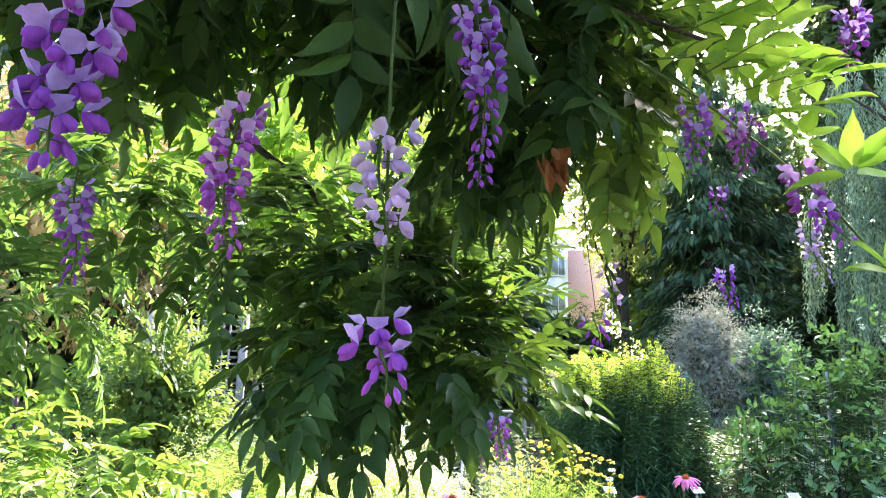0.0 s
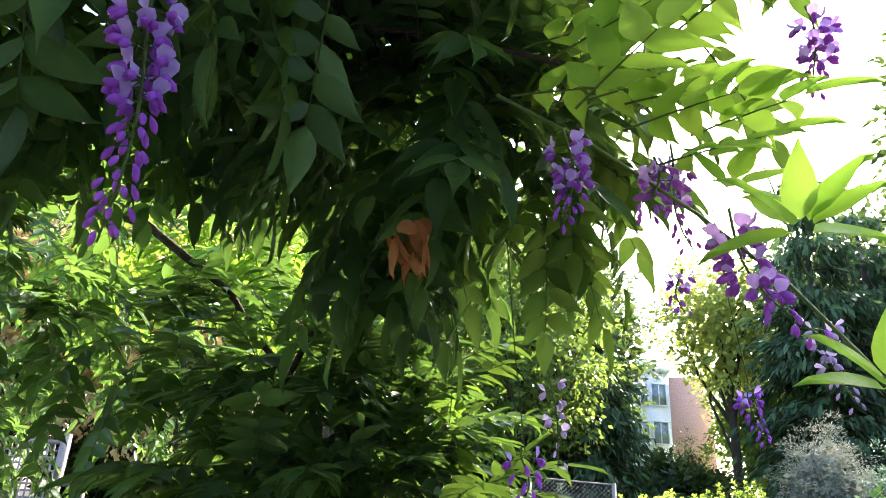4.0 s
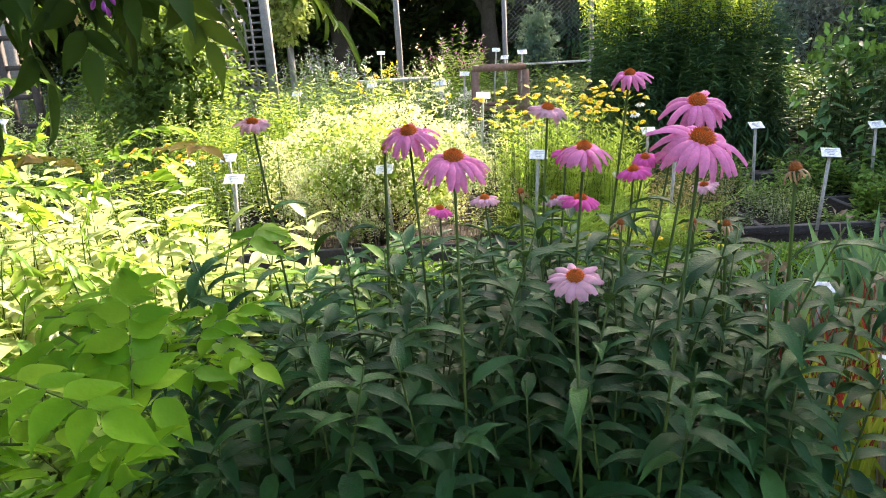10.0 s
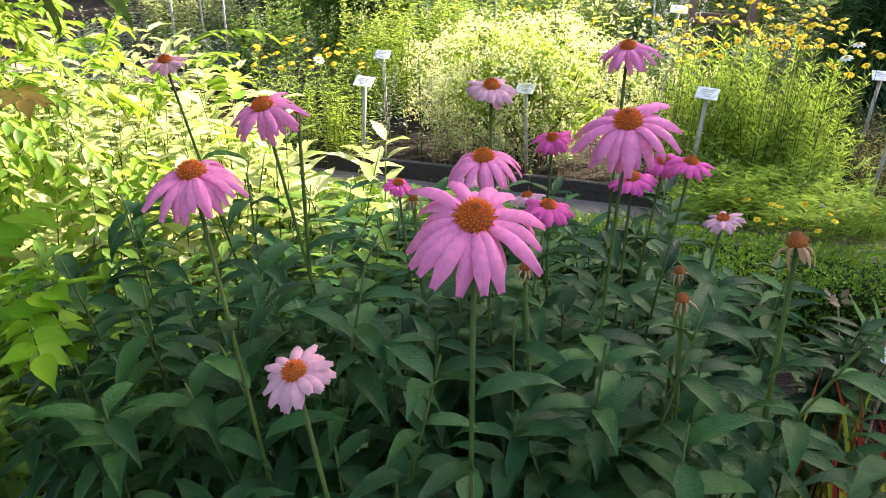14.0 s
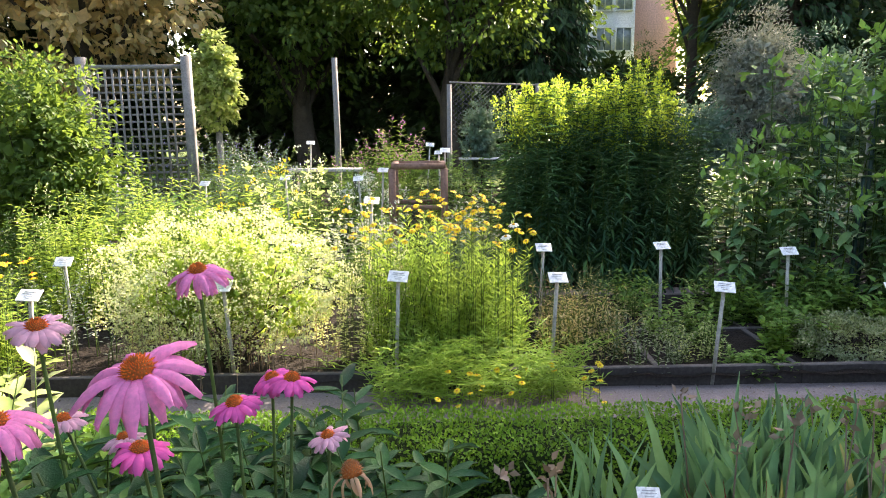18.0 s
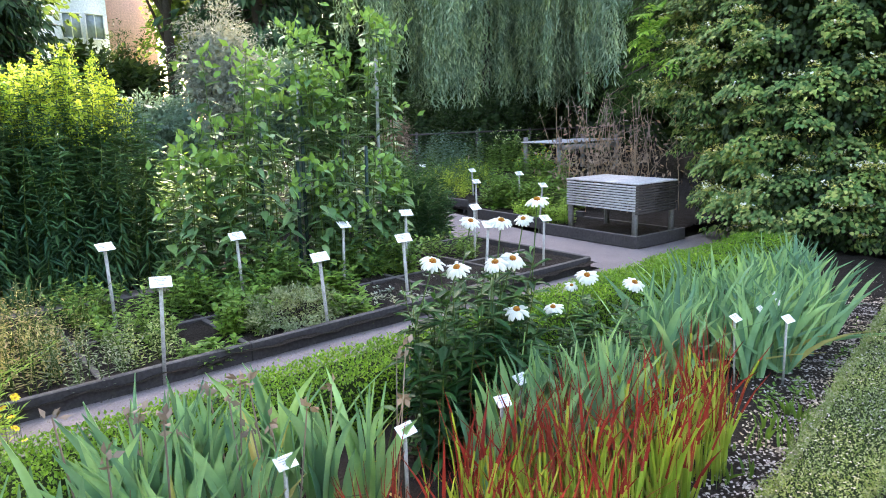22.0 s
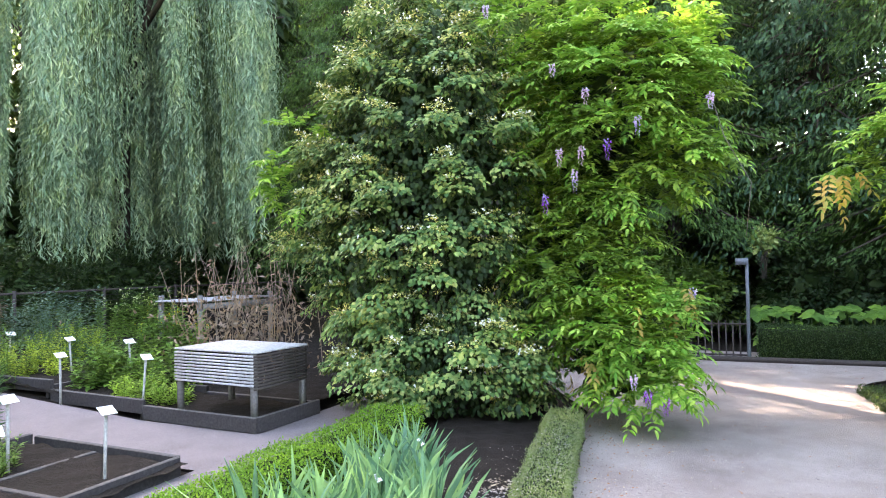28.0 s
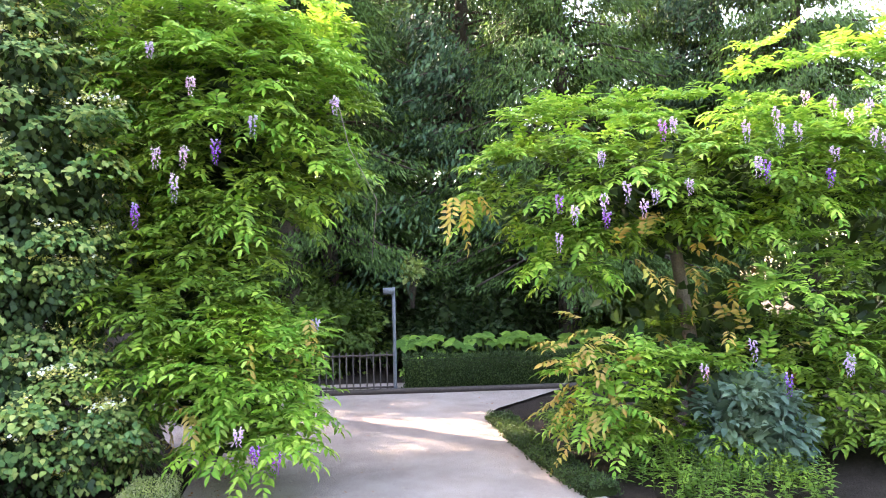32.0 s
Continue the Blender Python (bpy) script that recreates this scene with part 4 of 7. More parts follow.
for i, (x, y, z) in enumerate(LABELS + LABELS_LOW + LABELS_FAR):
    m = pose(x, y, z, lg.uniform(-3, 3), lg.uniform(-4, 4), lg.uniform(-16, 10))
    if i >= len(LABELS) + len(LABELS_LOW):
        if i == len(LABELS) + len(LABELS_LOW):
            first = label_thing(1.15)
            first.matrix_basis = m
        else:
            copy_thing(first, m)
        continue
    if i >= len(LABELS) and i - len(LABELS) not in (4, 13):
        m = m @ Matrix.Scale(.62, 4)
    if i == 0:
        first.matrix_basis = m
    else:
        ob = copy_thing(first, m)
        if i >= len(LABELS) and i < len(LABELS) + len(LABELS_LOW):
            ob["label"] = "small white plant label low among the leaves"


def slat_cover():
    """A slatted wooden cover on legs over a bed."""
    o = Matrix.Translation((7.84, 5.36, 0)) @ Matrix.Rotation(radians(-5), 4, "Z")
    t = thing("slatted_cover", (7.84, 5.36, .1), "grey weathered slatted wooden cover on four legs over a bed", "garden cover")

    def put(name, h, mat, label=""):
        h.v = [(np.c_[v, np.ones(len(v))] @ np.array(o).T)[:, :3] if len(v) else v for v in h.v]
        return part(name, h, mat, t, label)
    W, L = .75, 1.08
    for x in (.03, W - .03):
        for y in (.03, L - .03):
            put("leg", Heap().box((x, y, .41), (.05, .05, .64)), M_oldwood)
    for i in range(10):
        put("slat", Heap().box((-.012, L / 2, .435 + i * .031), (.016, L, .019)), M_slat)
    # slats of the other three sides are darker than front and top
    for i in range(11):
        put("slat", Heap().box((W / 2, .0, .40 + i * .031), (W, .016, .022)), M_darkwood)
        put("slat", Heap().box((W / 2, L, .40 + i * .031), (W, .016, .022)), M_darkwood)
        put("slat", Heap().box((W + .012, L / 2, .40 + i * .031), (.016, L, .022)), M_darkwood)
    for i in range(17):
        put("slat", Heap().box((.022 + i * .0442, L / 2, .747), (.036, L + .05, .018)), M_slat)
    return t


slat_cover()
t = thing("slatted_cover", (11.9, 10.0, .2), "old grey wooden frame standing in a far bed", "garden cover")
for x, y in ((11.7, 9.7), (13.6, 9.7), (11.7, 10.6), (13.6, 10.6)):
    part("leg", Heap().box((x, y, .45 + .2), (.07, .07, .9)), M_oldwood, t)
for i in range(8):
    part("slat", Heap().box((12.65, 9.7 + i * .128, .80 + .2), (2.1, .09, .025)), M_slat, t)
part("rail", Heap().box((12.65, 9.68, .70 + .2), (2.0, .03, .1)), M_oldwood, t)


def lattice(x0, x1, y, z0, z1):
    t = thing("lattice_trellis", ((x0 + x1) / 2, y, z0), "weathered wooden lattice trellis between two posts", "trellis", "lattice trellises")
    for x in (x0, x1):
        part("post", Heap().box((x, y, (z0 + z1 + .1) / 2), (.12, .12, z1 - z0 + .12)), M_oldwood, t)
    part("rail", Heap().box(((x0 + x1) / 2, y, z1 - .03), (x1 - x0 - .12, .05, .06)), M_oldwood, t)
    part("rail", Heap().box(((x0 + x1) / 2, y, z0 + .2), (x1 - x0 - .12, .05, .06)), M_oldwood, t)
    n = int((x1 - x0 - .15) / .105)
    for i in range(n):
        part("slat", Heap().box((x0 + .12 + i * .105, y - .012, (z0 + .23 + z1 - .06) / 2), (.03, .014, z1 - z0 - .29)), M_oldwood, t)
    n = int((z1 - z0 - .3) / .105)
    for i in range(n):
        part("slat", Heap().box(((x0 + x1) / 2, y + .006, z0 + .28 + i * .105), (x1 - x0 - .12, .014, .03)), M_oldwood, t)


lattice(-4.5, -3.0, 11.0, .25, 2.6)
lattice(-8.85, -7.2, 11.4, .25, 2.6)
# lattice obelisk and frame near the far left bed
t = thing("garden_frame", (-5.6, 9, .1), "dark wooden ladder-like plant frame", "plant frame")
for x in (-5.85, -5.5):
    part("post", Heap().box((x, 9, 1.1), (.08, .08, 2.0)), M_darkwood, t)
for k in range(5):
    part("rung", Heap().box((-5.675, 9, .45 + k * .36), (.31, .05, .06)), M_darkwood, t)
# wire mesh frame
t = thing("mesh_frame", (1.7, 14.3, .5), "wire mesh panel on two wooden posts", "fence panel")
for x in (.86, 2.57):
    part("post", Heap().tube([(x, 14.3, .4), (x, 14.3, 2.5)], .05, .045, 8), M_oldwood, t)
part("rail", Heap().tube([(.86, 14.3, 2.54), (2.57, 14.3, 2.47)], .018, .018, 6), M_oldwood, t)
h = Heap()
for k in range(-12, 22):
    a0, b0 = .88 + k * .095, 1.5
    p = [(a0, 14.3, 1.5), (a0 + 1.08, 14.3, 2.5)]
    q = [(a0 + 1.08, 14.31, 1.5), (a0, 14.31, 2.5)]
    for s, e in (p, q):
        s, e = np.array(s), np.array(e)
        u0, u1 = np.clip((.88 - s[0]) / (e[0] - s[0]), 0, 1), np.clip((2.55 - s[0]) / (e[0] - s[0]), 0, 1)
        u0, u1 = min(u0, u1), max(u0, u1)
        if u1 - u0 > .02:
            h.tube([s + (e - s) * u0, s + (e - s) * u1], .0026, .0026, 3)
part("mesh", h, M_post, t, "diamond wire mesh", kind="stuff")
t = thing("wooden_post", (-1.18, 13.2, .4), "single tall grey wooden post", "post")
part("post_body", Heap().tube([(-1.18, 13.2, .35), (-1.17, 13.2, 1.6), (-1.18, 13.2, 2.9)], .06, .05, 8), M_oldwood, t)
# far timber planters and bench
t = thing("timber_frame", (.4, 9.1, .2), "reddish timber frame standing over a bed", "plant frame")
for x, y, sx, sy in ((.36, 8.95, .62, .07), (.36, 9.6, .62, .07), (.07, 9.28, .07, .58), (.65, 9.28, .07, .58)):
    part("rail", Heap().box((x, y, 1.21), (sx, sy, .07)), M_redwood, t)
    part("rail", Heap().box((x, y, .72), (sx, sy, .05)), M_redwood, t)
for x in (.05, .67):
    for y in (8.95, 9.6):
        part("post", Heap().box((x, y, .66), (.08, .08, 1.04)), M_redwood, t)
t = thing("bench", (-1.25, 12.2, .4), "low plank bench with grey top", "bench")
part("seat", Heap().box((-1.25, 12.2, 1.0), (1.2, .35, .05)), M_slat, t)
for x in (-1.75, -.75):
    part("leg", Heap().box((x, 12.2, .68), (.06, .3, .6)), M_darkwood, t)
t = thing("bench", (1.9, 13.2, .4), "slatted grey bench below the wire mesh", "bench")
for k in range(4):
    part("slat", Heap().box((1.75, 13.0 + k * .1, 1.12), (1.5, .08, .03)), M_slat, t)
for x in (1.1, 2.4):
    part("leg", Heap().box((x, 13.15, .78), (.06, .36, .66)), M_darkwood, t)
# sunflower supports
for x, y, z, m, lab in ((4.34, 6.8, 1.8, M_greenpole, "dark green support pole"), (3.9, 6.8, 1.85, M_greenpole, "dark green support pole"), (4.75, 6.75, 1.5, M_greenpole, "dark green support pole"),
                        (4.21, 6.7, 1.2, M_greenpole, "dark green support pole"), (5.0, 6.7, 1.3, M_greenpole, "dark green support pole"), (4.43, 7.0, 1.95, M_metal, "grey metal support pole"), (5.35, 6.95, 2.2, M_metal, "grey metal support pole")):
    t = thing("support_pole", (x, y, .05), lab + " among the sunflowers", "pole", "support poles")
    part("shaft", Heap().tube([(x, y, 0), (x + .01, y, z / 2), (x + .03, y, z)], .02, .018, 7), m, t)
# wire fence behind the far beds
t = thing("wire_fence", (13, 12.4, .4), "dark wire fence with a top rail", "fence")
for k in range(7):
    x = 8.6 + k * 1.7
    part("post", Heap().tube([(x, 12.6 - .1 * k, .3), (x, 12.6 - .1 * k, 1.25)], .03, .03, 6), M_darkwood, t)
part("rail", Heap().tube([(8.4, 12.62, 1.2), (13, 12.35, 1.2), (19, 12.0, 1.18)], .022, .022, 6), M_darkwood, t)
h = Heap()
for k in range(7):
    h.tube([(8.4, 12.62, .5 + k * .1), (13, 12.35, .5 + k * .1), (19, 12.0, .5 + k * .1)], .004, .004, 3)
part("wire_mesh", h, M_darkwood, t, kind="stuff")

# ---- building ----
b = thing("building", (17.5, 47, .5), "pale apartment building with a salmon pink side wall", "building")
part("wall", Heap().box((12.2, 50, 5.9), (2.75, 8, 10.9)), M_wall_w, b, "pale rendered front")
part("wall", Heap().box((14.98, 50.0, 5.75), (2.76, 8.0, 10.6)), M_wall_p, b, "salmon pink wall")
part("roof", Heap().box((12.2, 50, 11.5), (3.0, 8.4, .3)), M_wall_w, b, "flat roof edge")
part("roof", Heap().box((12.6, 49, 12.1), (1.5, 3, .9)), M_wall_w, b, "set-back top storey")
for i in range(4):
    for j in range(2):
        x, z = 11.6 + j * 1.25, 2.3 + i * 2.5
        w = part("window", Heap().box((x, 45.98, z), (.95, .06, 1.4)), M_winglass, b)
        part("frame", Heap().box((x, 45.94, z + .72), (1.05, .08, .08)).box((x, 45.94, z - .72), (1.1, .14, .08)).box((x - .5, 45.94, z), (.07, .08, 1.4)).box((x + .5, 45.94, z), (.07, .08, 1.4)).box((x, 45.94, z), (.05, .08, 1.4)), M_white, w)

# ---- far bed plants ----
# lighter than the fresh leaf: sunlight on daisies and coreopsis put into the colour
M_feather = leafy("feathery_bright_leaf", G((.15, .30, .05), (.25, .42, .08), (.38, .53, .13)), .42, (.6, .78, .12))
M_fresh = leafy("fresh_green_leaf", G((.11, .21, .04), (.20, .32, .06), (.31, .42, .10)), .45, (.55, .68, .1))
FAR = [((-1.9, 6.6), (1.0, .4), 80, (.9, 1.4), M_fresh, (.075, .015), 26, None, "upright leafy herb clump"),
        ((-2.9, 6.9), (.5, .4), 30, (.8, 1.25), M_mid, (.07, .012), 20, (M_cream, .25, 14, .02), "upright herb clump with pale flower spikes"),
        ((-.5, 6.5), (.25, .25), 7, (1.2, 1.65), M_bright, (.12, .05), 9, (M_cream, .35, 26, .035), "tall pale-flowered herb"),
        ((-1.1, 7.3), (.4, .3), 16, (1.0, 1.45), M_fresh, (.10, .03), 12, (M_yellow, .06, 10, .03), "tall herb with yellow flowers"),
        ((-.2, 7.6), (.5, .3), 24, (.6, .9), M_grey, (.08, .02), 12, None, "grey-leaved low herb"),
        ((.8, 7.7), (.4, .4), 24, (.5, .8), M_blue, (.08, .02), 12, None, "blue-green low herb")]
FAR += [((1.0, 9.6), (.5, .5), 30, (.9, 1.3), M_mid, (.07, .03), 14, None, "green leafy herb clump"),
        ((-.3, 10.2), (.45, .3), 22, (.55, .85), M_mid, (.09, .03), 8, (M_whiteP, .14, 34, .035), "white flowering phlox clump"),
        ((-2.4, 8.5), (.7, .4), 34, (.6, 1.0), M_mid, (.09, .03), 12, None, "green leafy herb clump"),
        ((-4.4, 8.0), (.7, .4), 36, (.6, 1.0), M_mid, (.09, .03), 12, (M_cream, .12, 8, .02), "green leafy herb clump"),
        ((-.2, 12.4), (.5, .4), 26, (.8, 1.6), M_mid, (.12, .02), 14, (M_fire, .35, 16, .03), "pink flowering fireweed clump"),
        ((.5, 12.2), (.5, .4), 26, (.7, 1.1), M_mid, (.1, .02), 14, None, "green leafy herb clump")]
FAR += [((-.9, 12.9), (.4, .2), 12, (.6, .9), M_mid, (.1, .02), 10, (M_fire, .2, 9, .028), "pink flowering herb clump"),
        ((-2.0, 10.4), (.8, .5), 60, (.9, 1.5), M_blue, (.06, .012), 22, (M_bluefl, .3, 8, .015), "blue-green lavender-like shrub"),
        ((-3.2, 9.6), (.6, .3), 26, (.5, .8), M_mid, (.09, .03), 10, None, "green leafy herb clump"),
        # these two clumps take the pale leaf in place of missing sun
        ((-6.2, 8.6), (.8, .5), 50, (.7, 1.1), M_pale_sun, (.09, .03), 10, (M_cream, .15, 12, .03), "pale flowering herb clump"),
        ((-7.5, 9.7), (1.2, .6), 70, (.8, 1.5), M_pale_sun, (.08, .03), 12, (M_cream, .25, 12, .03), "herb clump with sunlight put into its pale leaves"),
        ((6.2, 7.4), (.45, .35), 90, (.7, 1.1), M_dark_leaf, (.12, .008), 18, None, "dark feathery herb clump")]
FAR += [((8.35, 7.2), (.3, .5), 60, (.25, .45), M_feather, (.06, .02), 12, None, "light green feathery herb"),
        ((8.6, 8.2), (.45, .35), 60, (.35, .6), M_mid, (.08, .035), 12, None, "green leafy herb clump"),
        ((6.9, 9.4), (.5, .4), 40, (.5, .8), M_mid, (.08, .02), 12, None, "green leafy herb clump"),
        ((9.0, 7.6), (.6, .4), 50, (.4, .7), M_mid, (.09, .04), 10, None, "green leafy herb clump"),
        ((8.6, 9.6), (.4, .6), 40, (.3, .55), M_lime, (.05, .012), 16, None, "low golden-green herb mound"),
        ((9.6, 10.2), (.5, .6), 50, (.35, .6), M_lime, (.05, .012), 16, None, "low golden-green herb mound"),
        ((10.6, 9.2), (.6, .5), 50, (.5, .9), M_mid, (.09, .04), 12, (M_yellow, .05, 2, .025), "green herb clump with a few yellow flowers"),
        ((10.2, 11.3), (.8, .5), 50, (.7, 1.1), M_blue, (.09, .03), 12, None, "blue-green herb clump")]
FAR += [((11.8, 11.3), (.8, .5), 50, (.6, 1.1), M_mid, (.09, .03), 12, (M_cream, .1, 4, .03), "green herb clump with pale flowers"),
        ((8.4, 11.2), (.5, .5), 40, (.6, 1.0), M_mid, (.09, .03), 12, None, "green leafy herb clump"),
        ((5.9, 9.0), (.6, .5), 40, (.6, 1.0), M_blue, (.09, .03), 12, None, "blue-green herb clump"),
        ((4.3, 9.2), (.8, .5), 50, (.8, 1.3), M_mid, (.1, .04), 12, None, "green leafy herb clump")]
for i, (c, r, n, hh, m, lf, pr_, top, lab) in enumerate(FAR):
    lf = (lf[0] * 1.45, lf[1] * 2.0)
    upright("herb_clump", oval(int(n * 1.4), c, r, *hh, 200 + i, .3), lab + " in a far bed", "plant", lf, pr_, .05, m, LEAF2, .003, .15, .3, 240 + i, top, group="far herb clumps")
shrub("shrub", (-3.3, 7.7, 1.2), (.75, .6, 1.15), "large leafy green shrub", M_tree, .07, .55, 260, 30, .16, 301)
shrub("shrub", (-4.6, 9.6, 1.3), (.6, .5, 1.2), "leafy green shrub on a frame", M_mid, .06, .55, 200, 30, .15, 302)
shrub("dwarf_conifer", (1.42, 13.5, 1.35), (.36, .36, .9), "small blue-green cone-shaped conifer", M_blue, .05, .3, 160, 30, .07, 303, shell=.3)
shrub("climber", (-2.9, 12.0, 2.4), (.32, .3, .75), "bright climber covering a post", M_bright, .08, .8, 130, 26, .1, 304, "climber")
shrub("grey_shrub", (6.7, 14.0, 2.3), (.95, .8, 1.5), "silvery grey-green shrub behind the beds", M_silver, .07, .3, 330, 32, .2, 305)
shrub("shrub", (8.6, 15.0, 1.9), (1.2, .8, 1.5), "blue-green shrub at the garden edge", M_blue, .08, .45, 300, 30, .25, 306)
shrub("shrub", (5.0, 12.6, 1.2), (.9, .6, .9), "blue-green shrub at the garden edge", M_blue, .07, .4, 240, 30, .2, 307)
shrub("shrub", (10.4, 13.6, 1.2), (1.3, .6, 1.0), "dark shrub behind the wire fence", M_treedark, .1, .5, 240, 30, .25, 308)
shrub("shrub", (13.4, 13.3, 1.2), (2.0, .7, 1.0), "dark shrub behind the wire fence", M_treedark, .1, .5, 300, 30, .3, 309)
shrub("shrub", (9.3, 11.9, .95), (.35, .35, .8), "tall buff feathery seedheads", M_dry, .05, .2, 100, 26, .12, 311)
fg = random.Random(8)
for i in range(46):
    x, y = -7.2 + (i % 10) * .88 + fg.uniform(-.3, .3), 7.3 + (i // 10) * 1.15 + fg.uniform(-.3, .3)
    m, tp = fg.choice([(M_mid, None), (M_mid, None), (M_blue, None), (M_grey, None), (M_mid, (M_cream, .12, 6, .025)), (M_mid, (M_whiteP, .1, 8, .03)), (M_dark_leaf, None), (M_mid, (M_bluefl, .2, 8, .02))])
    upright("herb_clump", oval(50, (x, y), (.5, .5), .28, .5 + .02 * i, 900 + i, .2), "low mixed herbs filling a far bed", "plant", (.09, .035), 9, .05, m, LEAF2, .003, .2, .15, 950 + i, tp, group="far herb clumps")
for i in range(16):
    x, y = 3.6 + (i % 8) * .9 + fg.uniform(-.3, .3), 9.6 + (i // 8) * 1.5 + fg.uniform(-.3, .3)
    if 6.6 < x < 7.9:
        continue
    upright("herb_clump", oval(50, (x, y), (.52, .52), .3, .8, 1000 + i, .2), "low mixed herbs filling a far bed", "plant", (.1, .035), 9, .05, fg.choice([M_mid, M_blue, M_dark_leaf]), LEAF2, .003, .2, .15, 1020 + i, None, group="far herb clumps")
t = thing("wooden_post", (-2.9, 12.0, .3), "grey post inside the bright climber", "post")
part("post_body", Heap().tube([(-2.9, 12, .3), (-2.9, 12, 2.6)], .06, .05, 8), M_oldwood, t)
# dark undergrowth that closes the garden
for i, (x, y, sx, sy, hh) in enumerate([(-22, 26, 4, 3, 6), (-13, 27.5, 4.5, 2, 6.0), (-5, 28.5, 4.5, 2, 6.2), (2, 28, 4, 2, 6.0), (8, 29, 3, 1.5, 3), (17.5, 22, 4.5, 2, 5.0), (24, 17, 3, 4, 3.0), (27, 6, 3, 5, 3), (-24, 8, 3, 6, 3), (-24, -4, 3, 6, 3), (19, 33, 5, 2, 3.5), (27, 24, 3, 3, 3.5)]):
    shrub("undergrowth", (x, y, hh * .5), (sx, sy, hh * .9), "dark undergrowth below the park trees", M_treedark, .32, .7, 460, 26, .5, 320 + i)
for i, x in enumerate((-20, -12, -4, 4, 12, 20)):
    shrub("undergrowth", (x, -12.0, 1.0), (4.6, 1.6, 1.5), "dark undergrowth behind the gravel path", M_treedark, .24, .6, 300, 24, .5, 340 + i)
# dry stalks behind the slatted cover
t = thing("dry_plant", (9.9, 7.3, .1), "withered brown branching stalks", "plant")
g = np.random.default_rng(77)
for k in range(52):
    b0 = np.array([10.15 + g.normal() * .35, 7.4 + g.normal() * .4, .1])
    e0 = b0 + np.array([g.normal() * .3, g.normal() * .3, g.uniform(.8, 1.8)])
    mid = (b0 + e0) / 2 + g.normal(size=3) * .06
    h = Heap()
    h.tube([b0, mid, e0], .008, .004, 4)
    for q in range(7):
        s = g.uniform(.4, 1)
        a0 = b0 * (1 - s) + e0 * s
        h.tube([a0, a0 + g.normal(size=3) * np.array([.12, .12, .1]) + np.array([0, 0, .06])], .004, .002, 3)
    part("stalk", h, M_dry, t)
h = Heap()
P = np.array([10.1, 7.4, .75]) + g.normal(size=(900, 3)) * np.array([.45, .5, .35])
h.leaves(P, g.normal(size=(900, 3)) + np.array([0, 0, -.8]), g.normal(size=(900, 3)), .09, .035)
part("withered_foliage", h, M_dry, t, kind="stuff")

# ---- near raised bed plants ----
P_small = [((2.35, 5.3), .16, 14, (.22, .36), M_bright, (.045, .02), "bushy young green herb"),
           ((2.40, 5.8), .22, 16, (.2, .38), M_mid, (.09, .04), "low green herb"),
           ((2.9, 6.35), .3, 22, (.25, .42), M_mid, (.09, .045), "low leafy green herb"),
           ((3.3, 5.95), .2, 14, (.2, .45), M_mid, (.11, .06), "broad-leaved green herb"),
           ((4.0, 5.75), .2, 10, (.2, .4), M_mid, (.13, .07), "broad-leaved green herb"),
           ((3.85, 5.3), .14, 7, (.1, .22), M_mid, (.12, .06), "low broad-leaved seedling"),
           ((1.6, 5.55), .32, 60, (.3, .5), M_straw, (.06, .012), "straggly yellowing herb gone to seed")]
P_small += [((1.75, 5.9), .3, 40, (.3, .55), M_straw, (.04, .008), "dry brown herb gone to seed"),
           ((1.35, 5.9), .25, 26, (.3, .6), M_dry, (.04, .008), "dry brown herb gone to seed"),
           ((4.35, 5.45), .3, 20, (.04, .09), M_grey, (.06, .03), "creeping grey seedlings"),
           ((5.3, 5.6), .3, 14, (.04, .09), M_grey, (.06, .03), "creeping grey seedlings"),
           ((5.0, 6.3), .3, 22, (.2, .5), M_mid, (.1, .05), "low green herb"),
           ((2.25, 6.55), .25, 20, (.2, .4), M_mid, (.08, .04), "low green herb"),
           ((1.95, 5.25), .26, 22, (.22, .4), M_thyme, (.05, .014), "straggly pale herb")]
P_small += [((3.05, 5.5), .2, 14, (.2, .36), M_mid, (.1, .05), "green leafy herb"),
           ((3.7, 6.3), .28, 18, (.3, .5), M_mid, (.12, .07), "broad-leaved green herb"),
           ((2.7, 5.15), .2, 12, (.06, .14), M_mid, (.08, .04), "low green seedling"),
           ((4.55, 6.35), .25, 18, (.25, .5), M_mid, (.1, .05), "green leafy herb"),
           ((5.9, 6.4), .3, 20, (.15, .35), M_mid, (.08, .03), "low green herb")]
for i, (c, r, n, hh, m, lf, lab) in enumerate(P_small):
    upright("herb", oval(int(n * 2.0), c, (r * 1.12, r * 1.12), hh[0] * 1.15, hh[1] * 1.2, 400 + i, .3), lab + " in the dark soil", "plant", lf, 9, .05, m, LEAF8 if lf[1] > .03 else LEAF2, .003, .25, .1, 420 + i, taper=.3)
shrub("thyme_mound", (3.42, 5.42, .14), (.42, .34, .17), "low grey-green thyme mound spilling over the board", M_thyme, .026, .5, 260, 40, .06, 441, "plant", trunk=.07, core=False)
shrub("herb", (-.85, 5.38, .6), (.72, .36, .42), "bushy cream-flowered herb in full sun", M_fresh, .036, .42, 130, 34, .08, 442, "plant", trunk=.06, flowers=(M_cream, 4600, .018, 1.15), shell=.7)
upright("helenium", np.concatenate([oval(100, (.55, 5.46), (.5, .36), .7, 1.2, 443, .2), oval(60, (.8, 5.42), (.36, .3), .4, .95, 4431, .2)]), "yellow flowering daisy clump in the sun", "plant", (.1, .014), 17, .04, M_feather, LEAF2, .0026, .2, .1, 444, whorl=4, lift=.8)
